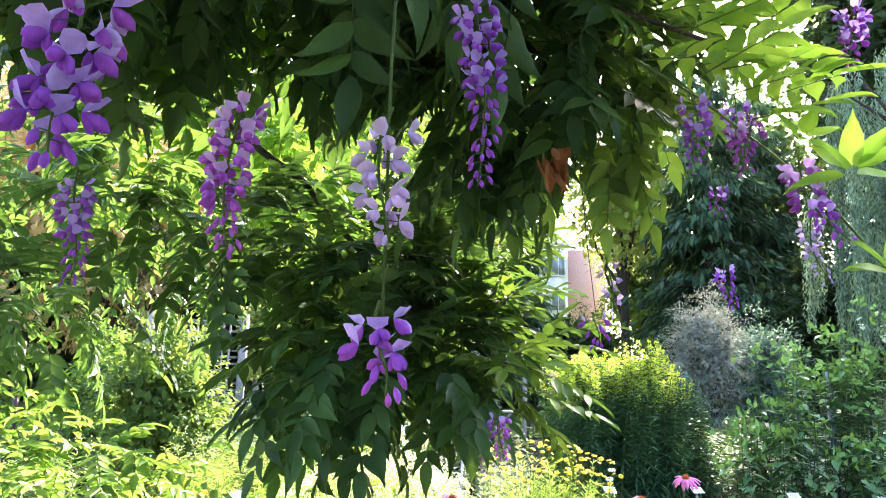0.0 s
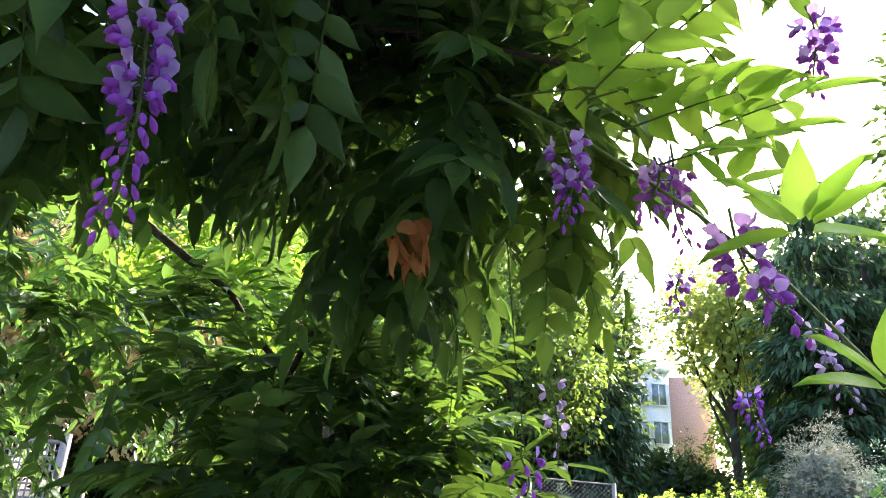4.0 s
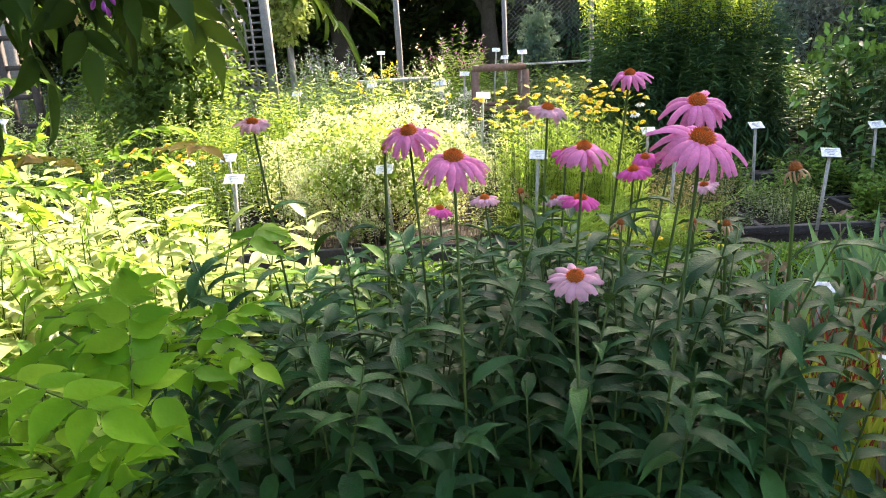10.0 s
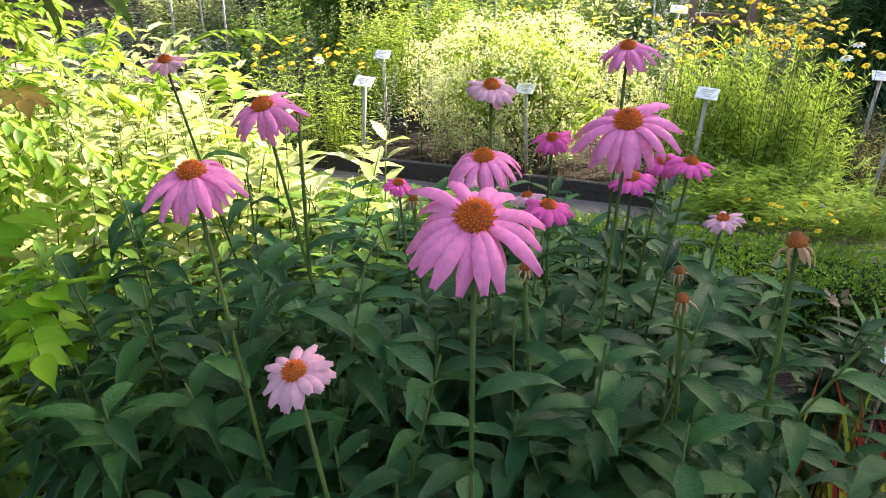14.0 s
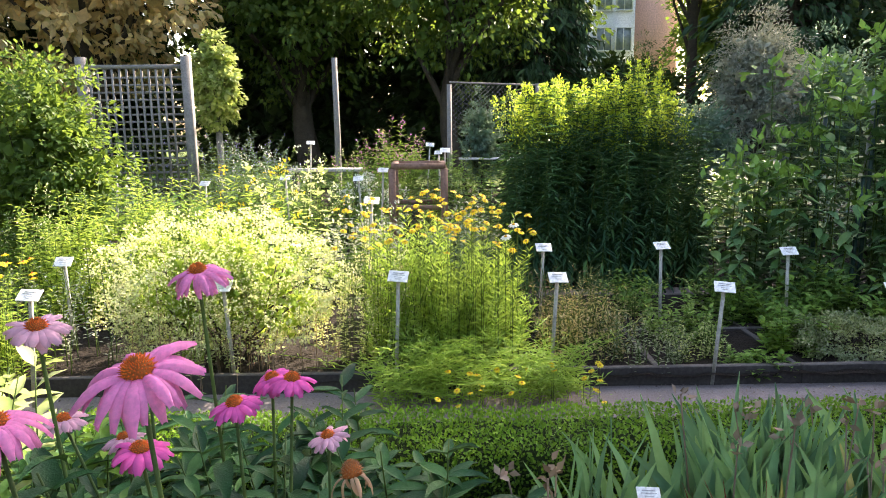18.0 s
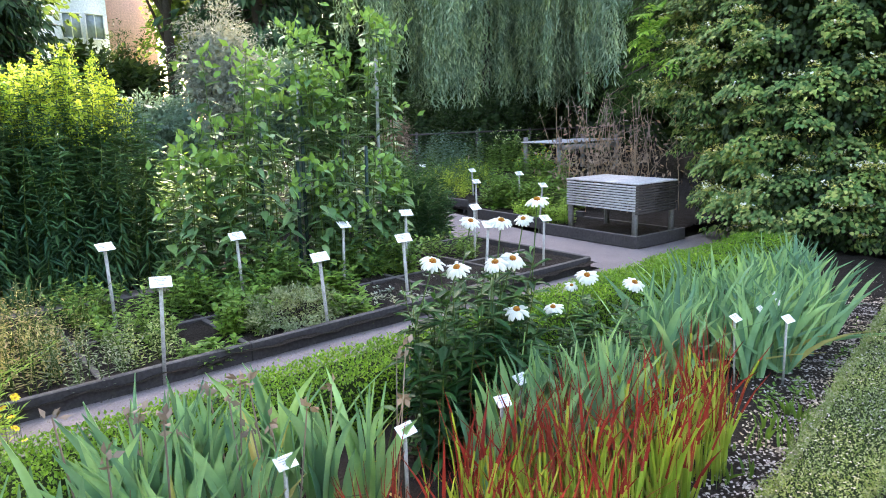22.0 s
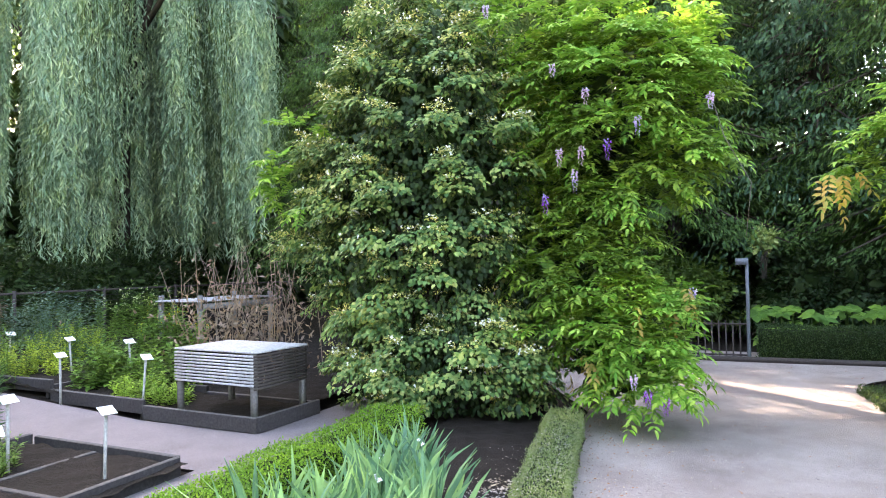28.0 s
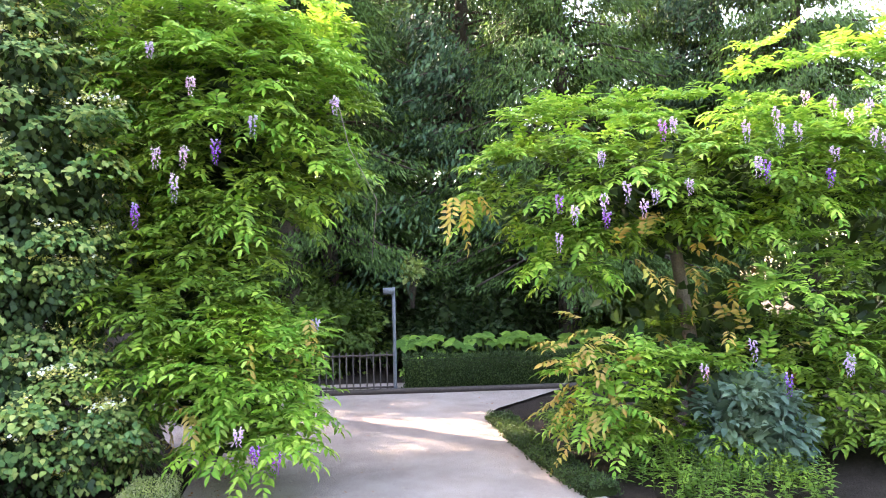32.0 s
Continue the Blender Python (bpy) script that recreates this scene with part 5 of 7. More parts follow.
upright("herb", oval(26, (.1, 5.3), (.3, .25), .5, .95, 4432, .1), "pale spikes with small cream flowers", "plant", (.06, .02), 14, .1, M_pale_sun, LEAF2, .0028, .12, .3, 4433, (M_cream, .3, 22, .022))
upright("herb", oval(90, (-.85, 5.3), (.8, .4), .5, 1.05, 4434, .35), "wiry brown-stemmed cream herb in full sun", "plant", (.045, .016), 16, .25, M_pale_sun, LEAF2, .0024, .2, .2, 4435, (M_cream, .22, 26, .02), stem_mat=M_dry)
g = np.random.default_rng(12)


def daisies(name, spots, label, petal_mat, disc_mat, size, seed, group):
    g = np.random.default_rng(seed)
    for x, y, z in spots:
        h = Heap()
        n = 9
        an = np.arange(n) * 2 * np.pi / n + g.random()
        tilt = unit(np.array([g.normal() * .3, g.normal() * .3 - .25, 1.0]))
        A = unit(np.cross(tilt, np.array([1., 0, .1])))
        B = np.cross(tilt, A)
        D = np.cos(an)[:, None] * A + np.sin(an)[:, None] * B - .2 * tilt
        c = np.array([x, y, z])
        h.leaves(np.repeat(c[None], n, 0), D, np.repeat(tilt[None], n, 0), size * .5, size * .24, STRAP, 0)
        ring = np.arange(7) * 2 * np.pi / 7
        V = np.concatenate([c + size * .16 * (np.cos(ring)[:, None] * A + np.sin(ring)[:, None] * B), [c + tilt * size * .14]])
        h.add(V, [(k, (k + 1) % 7, 7) for k in range(7)], 1)
        h.tube([c, (x, y, z * .5), (x, y, .06)], .0015, .0015, 3, 2)
        tagged(solid(name, h, [petal_mat, disc_mat, M_stem], label, "flower", "thing", group=group))


bs = oval(130, (.55, 5.4), (.68, .42), .95, 1.27, 445, .12)
daisies("yellow_daisy", bs, "small yellow daisy flower head", M_yellow, M_discy, .056, 446, "yellow daisies")
upright("coreopsis", spot(190, .2, 1.45, 4.66, 5.0, .18, .46, 447), "sprawling feathery herb hanging over the board", "plant", (.09, .011), 10, .1, M_feather, LEAF2, .0024, .9, .2, 448, stem_mat=M_feather)
daisies("yellow_daisy", np.stack([g.uniform(.55, 1.55, 26), g.uniform(4.4, 4.75, 26), g.uniform(.1, .28, 26)], 1), "small yellow flower head by the path", M_yellow, M_discy, .045, 449, "yellow path flowers")
upright("helenium", oval(80, (-2.5, 5.2), (.5, .34), .45, .9, 450, .2), "orange-yellow flowering daisy clump", "plant", (.08, .022), 14, .05, M_fresh, LEAF2, .004, .1, .1, 451)
daisies("yellow_daisy", oval(34, (-2.5, 5.1), (.5, .34), .75, .98, 452, .15), "small orange-yellow daisy flower head", M_yellow, M_disc, .06, 453, "orange daisies")
daisies("white_daisy", [(1.04, 5.1, 1.04), (.98, 5.0, .98), (-.3, 5.0, .95), (-1.9, 4.4, .9)], "single white cosmos flower", M_whiteP, M_discy, .075, 454, "white cosmos")
upright("herb", oval(18, (-1.75, 5.5), (.4, .35), .7, 1.05, 455, .2), "grey-green leafy spikes in the near bed", "plant", (.05, .018), 18, .2, M_grey, LEAF2, .004, .25, .1, 456)
# strong sun on these leaves is part of their pale colour
upright("bright_herb", oval(130, (-2.0, 3.0), (1.15, .75), .5, 1.0, 457, .2), "broad-leaved plants with full sun put into the pale leaf colour", "plant", (.17, .075), 8, .15, M_pale_sun, LEAF8, .005, .12, .15, 458, taper=.1)
upright("bright_herb", oval(80, (-3.2, 4.0), (1.0, .5), .5, 1.15, 459, .2), "broad-leaved plants with full sun put into the pale leaf colour", "plant", (.17, .075), 8, .15, M_pale_sun, LEAF8, .005, .12, .15, 460, taper=.1)
upright("bright_herb", oval(40, (-.9, 2.75), (.55, .45), .5, .8, 461, .2), "broad-leaved green plants behind the coneflowers", "plant", (.14, .055), 9, .15, M_mid, LEAF8, .005, .12, .15, 462, taper=.1)
upright("leafy_herb", oval(120, (-.15, 2.75), (.95, .6), .45, .85, 463, .2), "dense dark green herb growing behind the coneflowers", "plant", (.15, .052), 9, .1, M_cone_leaf, LANCE, .004, .14, .3, 464, taper=.2, whorl=3)
upright("leafy_herb", oval(60, (-1.3, 2.0), (.6, .5), .45, .8, 465, .2), "dense green herb growing beside the coneflowers", "plant", (.15, .055), 9, .1, M_mid, LEAF8, .004, .14, .3, 466, taper=.2, whorl=3)

# ---- coneflowers ----
def petal_mesh(name, length, width, droop, mat, seed):
    g = np.random.default_rng(seed)
    nu, nv = 8, 7
    V, F = [], []
    for i in range(nu):
        u = i / (nu - 1)
        w = width * (.42 + .58 * math.sin(math.pi * min(1, .15 + u * .62))) * (1 - .5 * max(0, u - .72) / .28)
        a = droop * u
        r, z = length * u * math.cos(a * .6), -length * u * math.sin(a) * .9 + length * .08 * math.sin(u * 3)
        for j in range(nv):
            v = j / (nv - 1) - .5
            notch = (-.04 if j in (2, 4) else .0) * length * (u > .95) - length * .12 * v * v * (u > .8)
            V.append((r + notch, v * w, z - abs(v) ** 2 * w * 1.1 + (.045 * width * (1 if j % 2 else -1)) * min(1, 2 * u)))
    for i in range(nu - 1):
        for j in range(nv - 1):
            a = i * nv + j
            F.append((a, a + 1, a + nv + 1, a + nv))
    return Heap().add(V, F).mesh(name, mat, True)


def dome_mesh(name, r, hgt, mat, seed, spike=.12):
    """A cone of short bristles set in spirals over a dark dome; material 1 is the dome and its green eye."""
    g = np.random.default_rng(seed)
    h = Heap()
    V, F = [], []
    nr, ns = 6, 14
    for i in range(nr):
        f = i / (nr - 1)
        V += [(r * .9 * math.cos(f * 1.5) * math.cos(j * 2 * np.pi / ns), r * .9 * math.cos(f * 1.5) * math.sin(j * 2 * np.pi / ns), hgt * .9 * math.sin(f * 1.5)) for j in range(ns)]
    F = [(i * ns + j, i * ns + (j + 1) % ns, (i + 1) * ns + (j + 1) % ns, (i + 1) * ns + j) for i in range(nr - 1) for j in range(ns)]
    h.add(V, F + [tuple(range(ns - 1, -1, -1)), tuple(range((nr - 1) * ns, nr * ns))], 1)
    n = 150
    k = np.arange(n)
    f = 1.5 * (k / n) ** .75
    an = k * 2.39996
    D = np.stack([np.cos(f) * np.cos(an), np.cos(f) * np.sin(an), np.sin(f)], 1)
    P = D * np.array([r, r, hgt]) * .82
    D = unit(D * np.array([1, 1, 1.3]) + g.normal(size=D.shape) * .12)
    L = r * (.42 - .2 * k / n)
    A = unit(np.cross(D, np.array([.3, .2, 1.0])))
    B = np.cross(D, A)
    for i in range(n):
        w = r * .075
        h.add([P[i] + A[i] * w, P[i] - A[i] * w * .6 + B[i] * w, P[i] - A[i] * w * .6 - B[i] * w, P[i] + D[i] * L[i]], [(0, 1, 3), (1, 2, 3), (2, 0, 3)], 0 if k[i] < n * .86 else 1)
    return h.mesh(name, [mat, M_eye])


def heads(plant, spots, petals, dome, count, leaf_len, seed, face=(14, 0), tilt0=14):
    """Flower heads of one plant. spots: x, y, z, scale, which petals."""
    g = random.Random(seed)
    for x, y, z, s, which in spots:
        m = pose(x, y, z, g.uniform(-tilt0, tilt0) + face[0], g.uniform(-tilt0, tilt0) + face[1], 0) @ pose(0, 0, 0, 0, 0, g.uniform(0, 360)) @ Matrix.Scale(s, 4)
        f = new("flower", dome)
        f.parent = plant
        f.matrix_parent_inverse = plant.matrix_basis.inverted()
        f.matrix_basis = m
        n = count + g.randint(-2, 2)
        for k in range(n):
            p = new("petal", petals[which][g.randrange(3)])
            p.parent = f
            p.matrix_basis = pose(0, 0, 0, 0, 0, k * 360 / n + g.uniform(-6, 6)) @ pose(.011, 0, .001 * (k % 3), g.uniform(-14, 14), g.uniform(-10, 12), 0) @ Matrix.Scale(g.uniform(.86, 1.08), 4)
        h = Heap()
        bx, by = x + g.uniform(-.1, .1), y + g.uniform(.12, .36)
        h.tube([(bx, by, .05), ((bx + x) / 2 + g.uniform(-.02, .02), (by + y) / 2, z * .55), (x, y, z - .01)], .0036, .003, 6)
        stem = part("stem", h, M_cstem, plant)
        k = g.randint(6, 9)
        f = np.linspace(.25, .8, k) + np.array([g.uniform(-.03, .03) for _ in range(k)])
        a = np.arange(k) * 2.4 + g.uniform(0, 6)
        P = np.array([bx, by, .05]) * (1 - f)[:, None] + np.array([x, y, z]) * f[:, None]
        L = leaf_len * (1.15 - .75 * f)
        up = np.array([g.uniform(.1, .8) for _ in range(k)])
        part("foliage", Heap().leaves(P, np.stack([np.cos(a), np.sin(a), up], 1), np.stack([-np.cos(a) * .4, -np.sin(a) * .4, np.ones(k)], 1), L, L * .3, ARCH), M_cone_leaf, stem, kind="stuff", smooth=True)


def spent(plant, spots, mesh, seed):
    g = random.Random(seed)
    for x, y, z, s in spots:
        f = new("seed_head", mesh)
        f.parent = plant
        f.matrix_parent_inverse = plant.matrix_basis.inverted()
        f.matrix_basis = pose(x, y, z, g.uniform(-14, 14), g.uniform(-14, 14), g.uniform(0, 360)) @ Matrix.Scale(s, 4)
        for k in range(9):
            p = new("withered_petal", WITHER[k % 3])
            p.parent = f
            p.matrix_basis = pose(0, 0, 0, 0, 0, k * 40 + g.uniform(-9, 9)) @ pose(.01, 0, 0, g.uniform(-20, 20), g.uniform(-10, 25), 0)
        bx, by = x + g.uniform(-.08, .08), y + g.uniform(.0, .14)
        part("stem", Heap().tube([(bx, by, .05), ((bx + x) / 2, (by + y) / 2, z * .55), (x, y, z)], .0055, .004, 5), M_stem, plant)


PINK = [petal_mesh("petal", .057 * k, .0155, d, M_pink, i) for i, (k, d) in enumerate(((1.0, .7), (.95, 1.0), (1.05, .5)))]
MAG = [petal_mesh("petal", .044 * k, .0185, d, M_magenta, i) for i, (k, d) in enumerate(((1.0, .5), (.95, .7), (1.05, .35)))]
PALE = [petal_mesh("petal", .045 * k, .0185, d, M_paleP, i) for i, (k, d) in enumerate(((1.0, .3), (.9, .6), (1.05, .2)))]
WHT = [petal_mesh("petal", .050 * k, .019, d, M_whiteP, i) for i, (k, d) in enumerate(((1.0, .45), (.95, .6), (1.05, .3)))]
M_eye = surface("dark_cone_eye", G((.28, .06, .01), (.44, .13, .02)), .8, 200, 400, .3, .002)
DOME = dome_mesh("cone", .0185, .018, M_disc, 1)
DOMEY = dome_mesh("cone", .0165, .015, M_discy, 2)
SEED = dome_mesh("seed_head", .015, .022, M_seed, 4)
M_wither = leafy("withered_petal", G((.36, .20, .12), (.5, .32, .22)), .2, (.6, .35, .2))
WITHER = [petal_mesh("withered_petal", .03 * k, .006, d, M_wither, i) for i, (k, d) in enumerate(((1.0, 1.2), (.8, 1.6), (1.1, .9)))]

cf, ends, _ = upright("coneflower", np.concatenate([oval(66, (-.35, 1.76), (.76, .36), .74, 1.16, 501, .1), oval(30, (.28, 1.8), (.34, .32), .64, 1.06, 502, .1)]),
                      "clump of pink coneflowers with drooping petals and orange cones", "plant", (.155, .053), 13, .08, M_cone_leaf, ARCH, .004, .12, .3, 503, taper=.3, whorl=3, split=True, stem_mat=M_cstem, lift=.35)
heads(cf, [(-.286, 1.402, 1.308, 1.0, 0), (.104, 1.34, 1.328, 1.12, 0), (-.376, 1.688, 1.322, .98, 0), (-.006, 1.718, 1.266, .95, 0), (.208, 1.655, 1.355, 1.08, 0), (-.056, 1.91, 1.335, .85, 2), (-.098, 1.307, 1.12, .85, 2),
           (.04, 2.0, 1.09, .95, 1), (.19, 2.05, 1.15, .85, 1), (.29, 2.06, 1.19, .8, 1), (.24, 2.12, 1.17, .75, 1), (.02, 2.1, 1.2, .75, 1), (-.33, 2.1, 1.06, .7, 1), (-.2, 2.2, 1.06, .8, 2), (.16, 2.0, 1.40, .8, 0),
           (-.76, 1.9, 1.34, .8, 2), (.36, 2.0, 1.11, .65, 2), (-.02, 2.07, 1.08, .65, 2)], [PINK, MAG, PALE], DOME, 25, .2, 504)
spent(cf, [(.44, 1.7, 1.2, .95), (.31, 1.72, 1.08, .65), (.07, 1.7, 1.1, .6), (-.14, 1.75, 1.17, .6), (.3, 1.9, 1.04, .65), (-.45, 1.9, 1.26, .6)], SEED, 505)
wc, ends, _ = upright("white_coneflower", np.concatenate([oval(46, (3.14, 3.1), (.36, .2), .55, .98, 511, .12), oval(14, (3.9, 2.95), (.25, .2), .4, .62, 512, .1)]),
                      "clump of white coneflowers with golden cones", "plant", (.13, .042), 10, .08, M_cone_leaf, LANCE, .004, .08, .3, 513, taper=.25, whorl=3, split=True)
heads(wc, [(3.206, 2.895, .721, 1.05, 0), (3.1, 2.92, .95, 1.0, 0), (3.24, 2.95, .94, 1.0, 0), (2.75, 2.92, 1.01, .95, 0), (2.86, 2.9, .97, .95, 0), (3.46, 3.0, 1.18, 1.0, 0), (3.46, 2.9, .68, .85, 0), (3.78, 2.95, .77, 1.0, 0), (4.05, 2.85, .70, 1.0, 0),
           (3.22, 3.0, 1.11, .95, 0), (3.08, 3.05, 1.12, .8, 0), (3.42, 3.05, 1.09, .8, 0), (3.72, 3.0, .72, .6, 0)], [WHT], DOMEY, 16, .16, 514, (16, -14), 11)


# ---- iris and red grass ----
def blades(name, spots, label, category, mat, height, width, fan=6, seed=0, bend=.25, tips=None, split=.5, spread=.42, group=""):
    """Fans of strap leaves. spots: x, y. tips: another material for the upper part."""
    g = np.random.default_rng(seed)
    c = np.mean(np.asarray(spots), 0)
    t = thing(name, (c[0], c[1], .03), label, category, group)
    for x, y in spots:
        lo, hi = Heap(), Heap()
        a0 = g.uniform(0, 3.14)
        for k in range(fan):
            H = height * (g.uniform(.6, 1.15) if tips is None else g.uniform(.5, 1.2))
            tiltA = a0 + (0 if g.random() < .5 else 3.14) + g.normal() * .35
            tl = abs(g.normal()) * spread
            n = 6
            s = np.linspace(0, 1, n)
            dx = np.tan(min(tl, 1.0)) * H * s * .8 + bend * H * g.random() * s ** 3
            C = np.stack([x + g.normal() * .02 + np.cos(tiltA) * dx, y + g.normal() * .02 + np.sin(tiltA) * dx, .03 + H * s * math.cos(min(tl, 1.0)) - bend * .5 * H * g.random() * s ** 4], 1)
            W = width * g.uniform(.7, 1.15) * np.array([.75, 1, 1, .9, .62, .04])
            side = np.array([-np.sin(tiltA + g.normal() * .5), np.cos(tiltA + g.normal() * .5), 0]) if g.random() < .35 else np.array([np.cos(tiltA), np.sin(tiltA), -.2])
            fold = np.cross(unit(side), np.array([0, 0, 1.])) * width * .12
            V = np.stack([C - side * W[:, None] / 2, C + fold, C + side * W[:, None] / 2], 1).reshape(-1, 3)
            q = lambda i0, i1: [(i * 3 + j, i * 3 + j + 1, i * 3 + j + 4, i * 3 + j + 3) for i in range(i0, i1) for j in range(2)]
            if tips is None:
                lo.add(V, q(0, n - 1))
            else:
                m = max(1, min(n - 2, int(round((n - 1) * (split + g.normal() * .15)))))
                lo.add(V[:3 * (m + 1)], q(0, m))
                hi.add(V[3 * m:], q(0, n - 1 - m))
        f = part("leaf_fan" if tips is None else "tuft", lo, mat, t)
        if tips is not None:
            part("red_tip", hi, tips, f)
    return t


def scatter2(n, c, r, seed):
    o = oval(n, c, r, 0, 1, seed, 0)
    return o[:, :2]


blades("iris", scatter2(78, (5.25, 2.82), (1.0, .36), 521), "large clump of grey-green sword-like iris leaves", "plant", M_iris, .6, .042, 8, 522, .3, spread=.32, group="iris clumps")
blades("iris", scatter2(20, (6.5, 3.1), (.6, .24), 523), "clump of grey-green sword-like iris leaves", "plant", M_iris, .5, .042, 7, 524, .25, spread=.3, group="iris clumps")
blades("iris", scatter2(36, (3.25, 2.66), (.48, .22), 525), "clump of grey-green sword-like iris leaves", "plant", M_iris, .56, .048, 7, 526, .25, spread=.3, group="iris clumps")
blades("iris", scatter2(36, (2.0, 3.1), (.62, .24), 527), "clump of grey-green sword-like iris leaves", "plant", M_iris, .6, .05, 7, 528, .22, spread=.27, group="iris clumps")
blades("iris", scatter2(9, (1.3, 3.1), (.3, .2), 529), "clump of grey-green sword-like iris leaves", "plant", M_iris, .5, .042, 7, 530, .22, spread=.3, group="iris clumps")
blades("red_grass", np.concatenate([scatter2(105, (2.72, 2.26), (.74, .36), 531), scatter2(34, (3.6, 2.36), (.42, .22), 532)]), "red-tipped blood grass, green at the base", "grass", M_grass_g, .55, .0135, 6, 533, .2, M_grass_r, .7, .2)
blades("red_grass", np.concatenate([scatter2(130, (1.2, 2.25), (.62, .48), 534)]), "red-tipped blood grass, green and straw at the base", "grass", M_grass_g, .52, .0125, 6, 535, .16, M_grass_r, .74, .18)
blades("iris", np.concatenate([scatter2(8, (5.05, 2.78), (1.05, .42), 551), scatter2(7, (2.1, 2.95), (.6, .3), 552), scatter2(4, (3.2, 2.6), (.36, .2), 553)]), "straw-coloured dying iris leaves among the green ones", "plant", M_straw, .4, .032, 3, 554, .6, None, .5, .7, "iris clumps")
g = np.random.default_rng(9)
# faded iris seed stalks
t = thing("iris_seed_stalks", (2.2, 3.1, .05), "dry straw-coloured seed stalks among the iris leaves", "plant")
h = Heap()
for k in range(26):
    x, y = (2.0 + g.normal() * .45, 3.1 + g.normal() * .15) if k < 18 else (1.0 + g.normal() * .2, 2.5 + g.normal() * .2)
    H = g.uniform(.45, .72)
    e = np.array([x + g.normal() * .05, y + g.normal() * .05, H])
    h.tube([(x, y, .03), e], .004, .003, 4)
    h.leaves(np.repeat(e[None], 6, 0) + g.normal(size=(6, 3)) * .01, g.normal(size=(6, 3)) + np.array([0, 0, .4]), g.normal(size=(6, 3)), .04, .024)
part("stalk_tangle", h, M_dry, t, kind="stuff")
# fallen petals on soil and hedge
g = np.random.default_rng(10)
n = 1500
x = g.uniform(2.2, 8.0, n)
y = hedge_line(x) + np.abs(g.normal(size=n)) * .28 + .05
on = y < hedge_line(x) + .3
P = np.stack([x, y, np.where(on, .212, .05)], 1)
h = Heap().leaves(P, g.normal(size=(n, 3)) * np.array([1, 1, .15]), np.array([0, 0, 1.]) + g.normal(size=(n, 3)) * .25, .012 * g.uniform(.6, 1.3, n), .008)
solid("fallen_petals", h, leafy("fallen_petal", G((.42, .36, .33), (.6, .54, .5), (.5, .42, .44)), .2, (.6, .5, .5)), "pale fallen petals on the soil and the low hedge", "petals", "stuff")
n = 4200
x = g.uniform(2.6, 7.2, n)
y = hedge_line(x) + .33 + np.abs(g.normal(size=n)) * .18
h = Heap().leaves(np.stack([x, y, .043 + uneven(x * 4, y * 4, .012)], 1), g.normal(size=(n, 3)) * np.array([1, 1, .15]), np.array([0, 0, 1.]) + g.normal(size=(n, 3)) * .35, .02 * g.uniform(.5, 1.3, n), .013)
solid("fallen_petals", h, leafy("dull_fallen_petal", G((.20, .16, .14), (.40, .34, .31), (.55, .48, .45)), .15, (.5, .42, .4), .7), "dull pinkish petals strewn on the dark soil", "petals", "stuff")
n = 700
x = g.uniform(6.5, 14, n)
y = np.where(g.random(n) < .6, hedge_line(np.minimum(x, 9)) - np.abs(g.normal(size=n)) * .35, g.uniform(-2, 2.5, n))
h = Heap().leaves(np.stack([x, y, np.full(n, .012)], 1), g.normal(size=(n, 3)) * np.array([1, 1, .15]), np.array([0, 0, 1.]) + g.normal(size=(n, 3)) * .3, .03 * g.uniform(.4, 1.2, n), .012)
solid("leaf_litter", h, M_dead, "brown leaf litter on the gravel", "leaves", "stuff")
n = 6000
x = g.uniform(.5, 12.5, n)
y = hedge_line(np.minimum(x, 9.3)) - .02 - np.abs(g.normal(size=n)) * 1.1
ok = y > -2.3
P = np.stack([x, y, np.full(n, .004)], 1)[ok]
STONE = (np.array([(0, .5, 0), (.45, .2, 0), (.4, -.4, 0), (-.1, -.5, 0), (-.5, -.1, 0), (.05, 0, .42)], float), [(0, 5, 1), (1, 5, 2), (2, 5, 3), (3, 5, 4), (4, 5, 0)])
a = g.uniform(0, 6.28, len(P))
sz = .009 * g.uniform(.4, 1.5, len(P))
h = Heap().leaves(P, np.stack([np.cos(a), np.sin(a), 0 * a], 1), np.repeat([[0, 0, 1.]], len(P), 0), sz, sz, STONE)
solid("loose_stones", h, leafy("small_stone", G((.13, .105, .09), (.28, .235, .21), (.48, .43, .39)), 0.0, (.2, .2, .2), .9), "small loose stones scattered on the gravel", "stones", "stuff")
# damp soil strip along the low hedge, twigs and crumbs on the paths
h = Heap()
V, F = sheet(-4, 8.7, 0, 1, 260, 3, lambda x, y: 0 * x)
e = .06 + .012 * np.sin(V[:, 0] * 2.3) + .006 * np.sin(V[:, 0] * 9.7 + 1) + .006 * rng.normal(size=len(V))
V[:, 1] = hedge_line(V[:, 0]) + .05 - V[:, 1] * e
V[:, 2] = .0085 + uneven(V[:, 0], V[:, 1], .004)
h.add(V, F)
solid("soil", h, M_mulch, "damp dark soil strip beside the low hedge", "soil", smooth=True)
n = 6200
x = np.concatenate([g.uniform(-3, 8.9, 2600), g.uniform(-3, 7.6, 3600)])
y = np.concatenate([hedge_line(x[:2600]) + .03 - np.abs(g.normal(size=2600)) * .15, g.uniform(3.98, 5.0, 3600)])
h = Heap().leaves(np.stack([x, y, np.full(n, .012)], 1), g.normal(size=(n, 3)) * np.array([1, 1, .1]), np.array([0, 0, 1.]) + g.normal(size=(n, 3)) * .4, .016 * g.uniform(.4, 1.4, n), .009 * g.uniform(.5, 1.2, n))
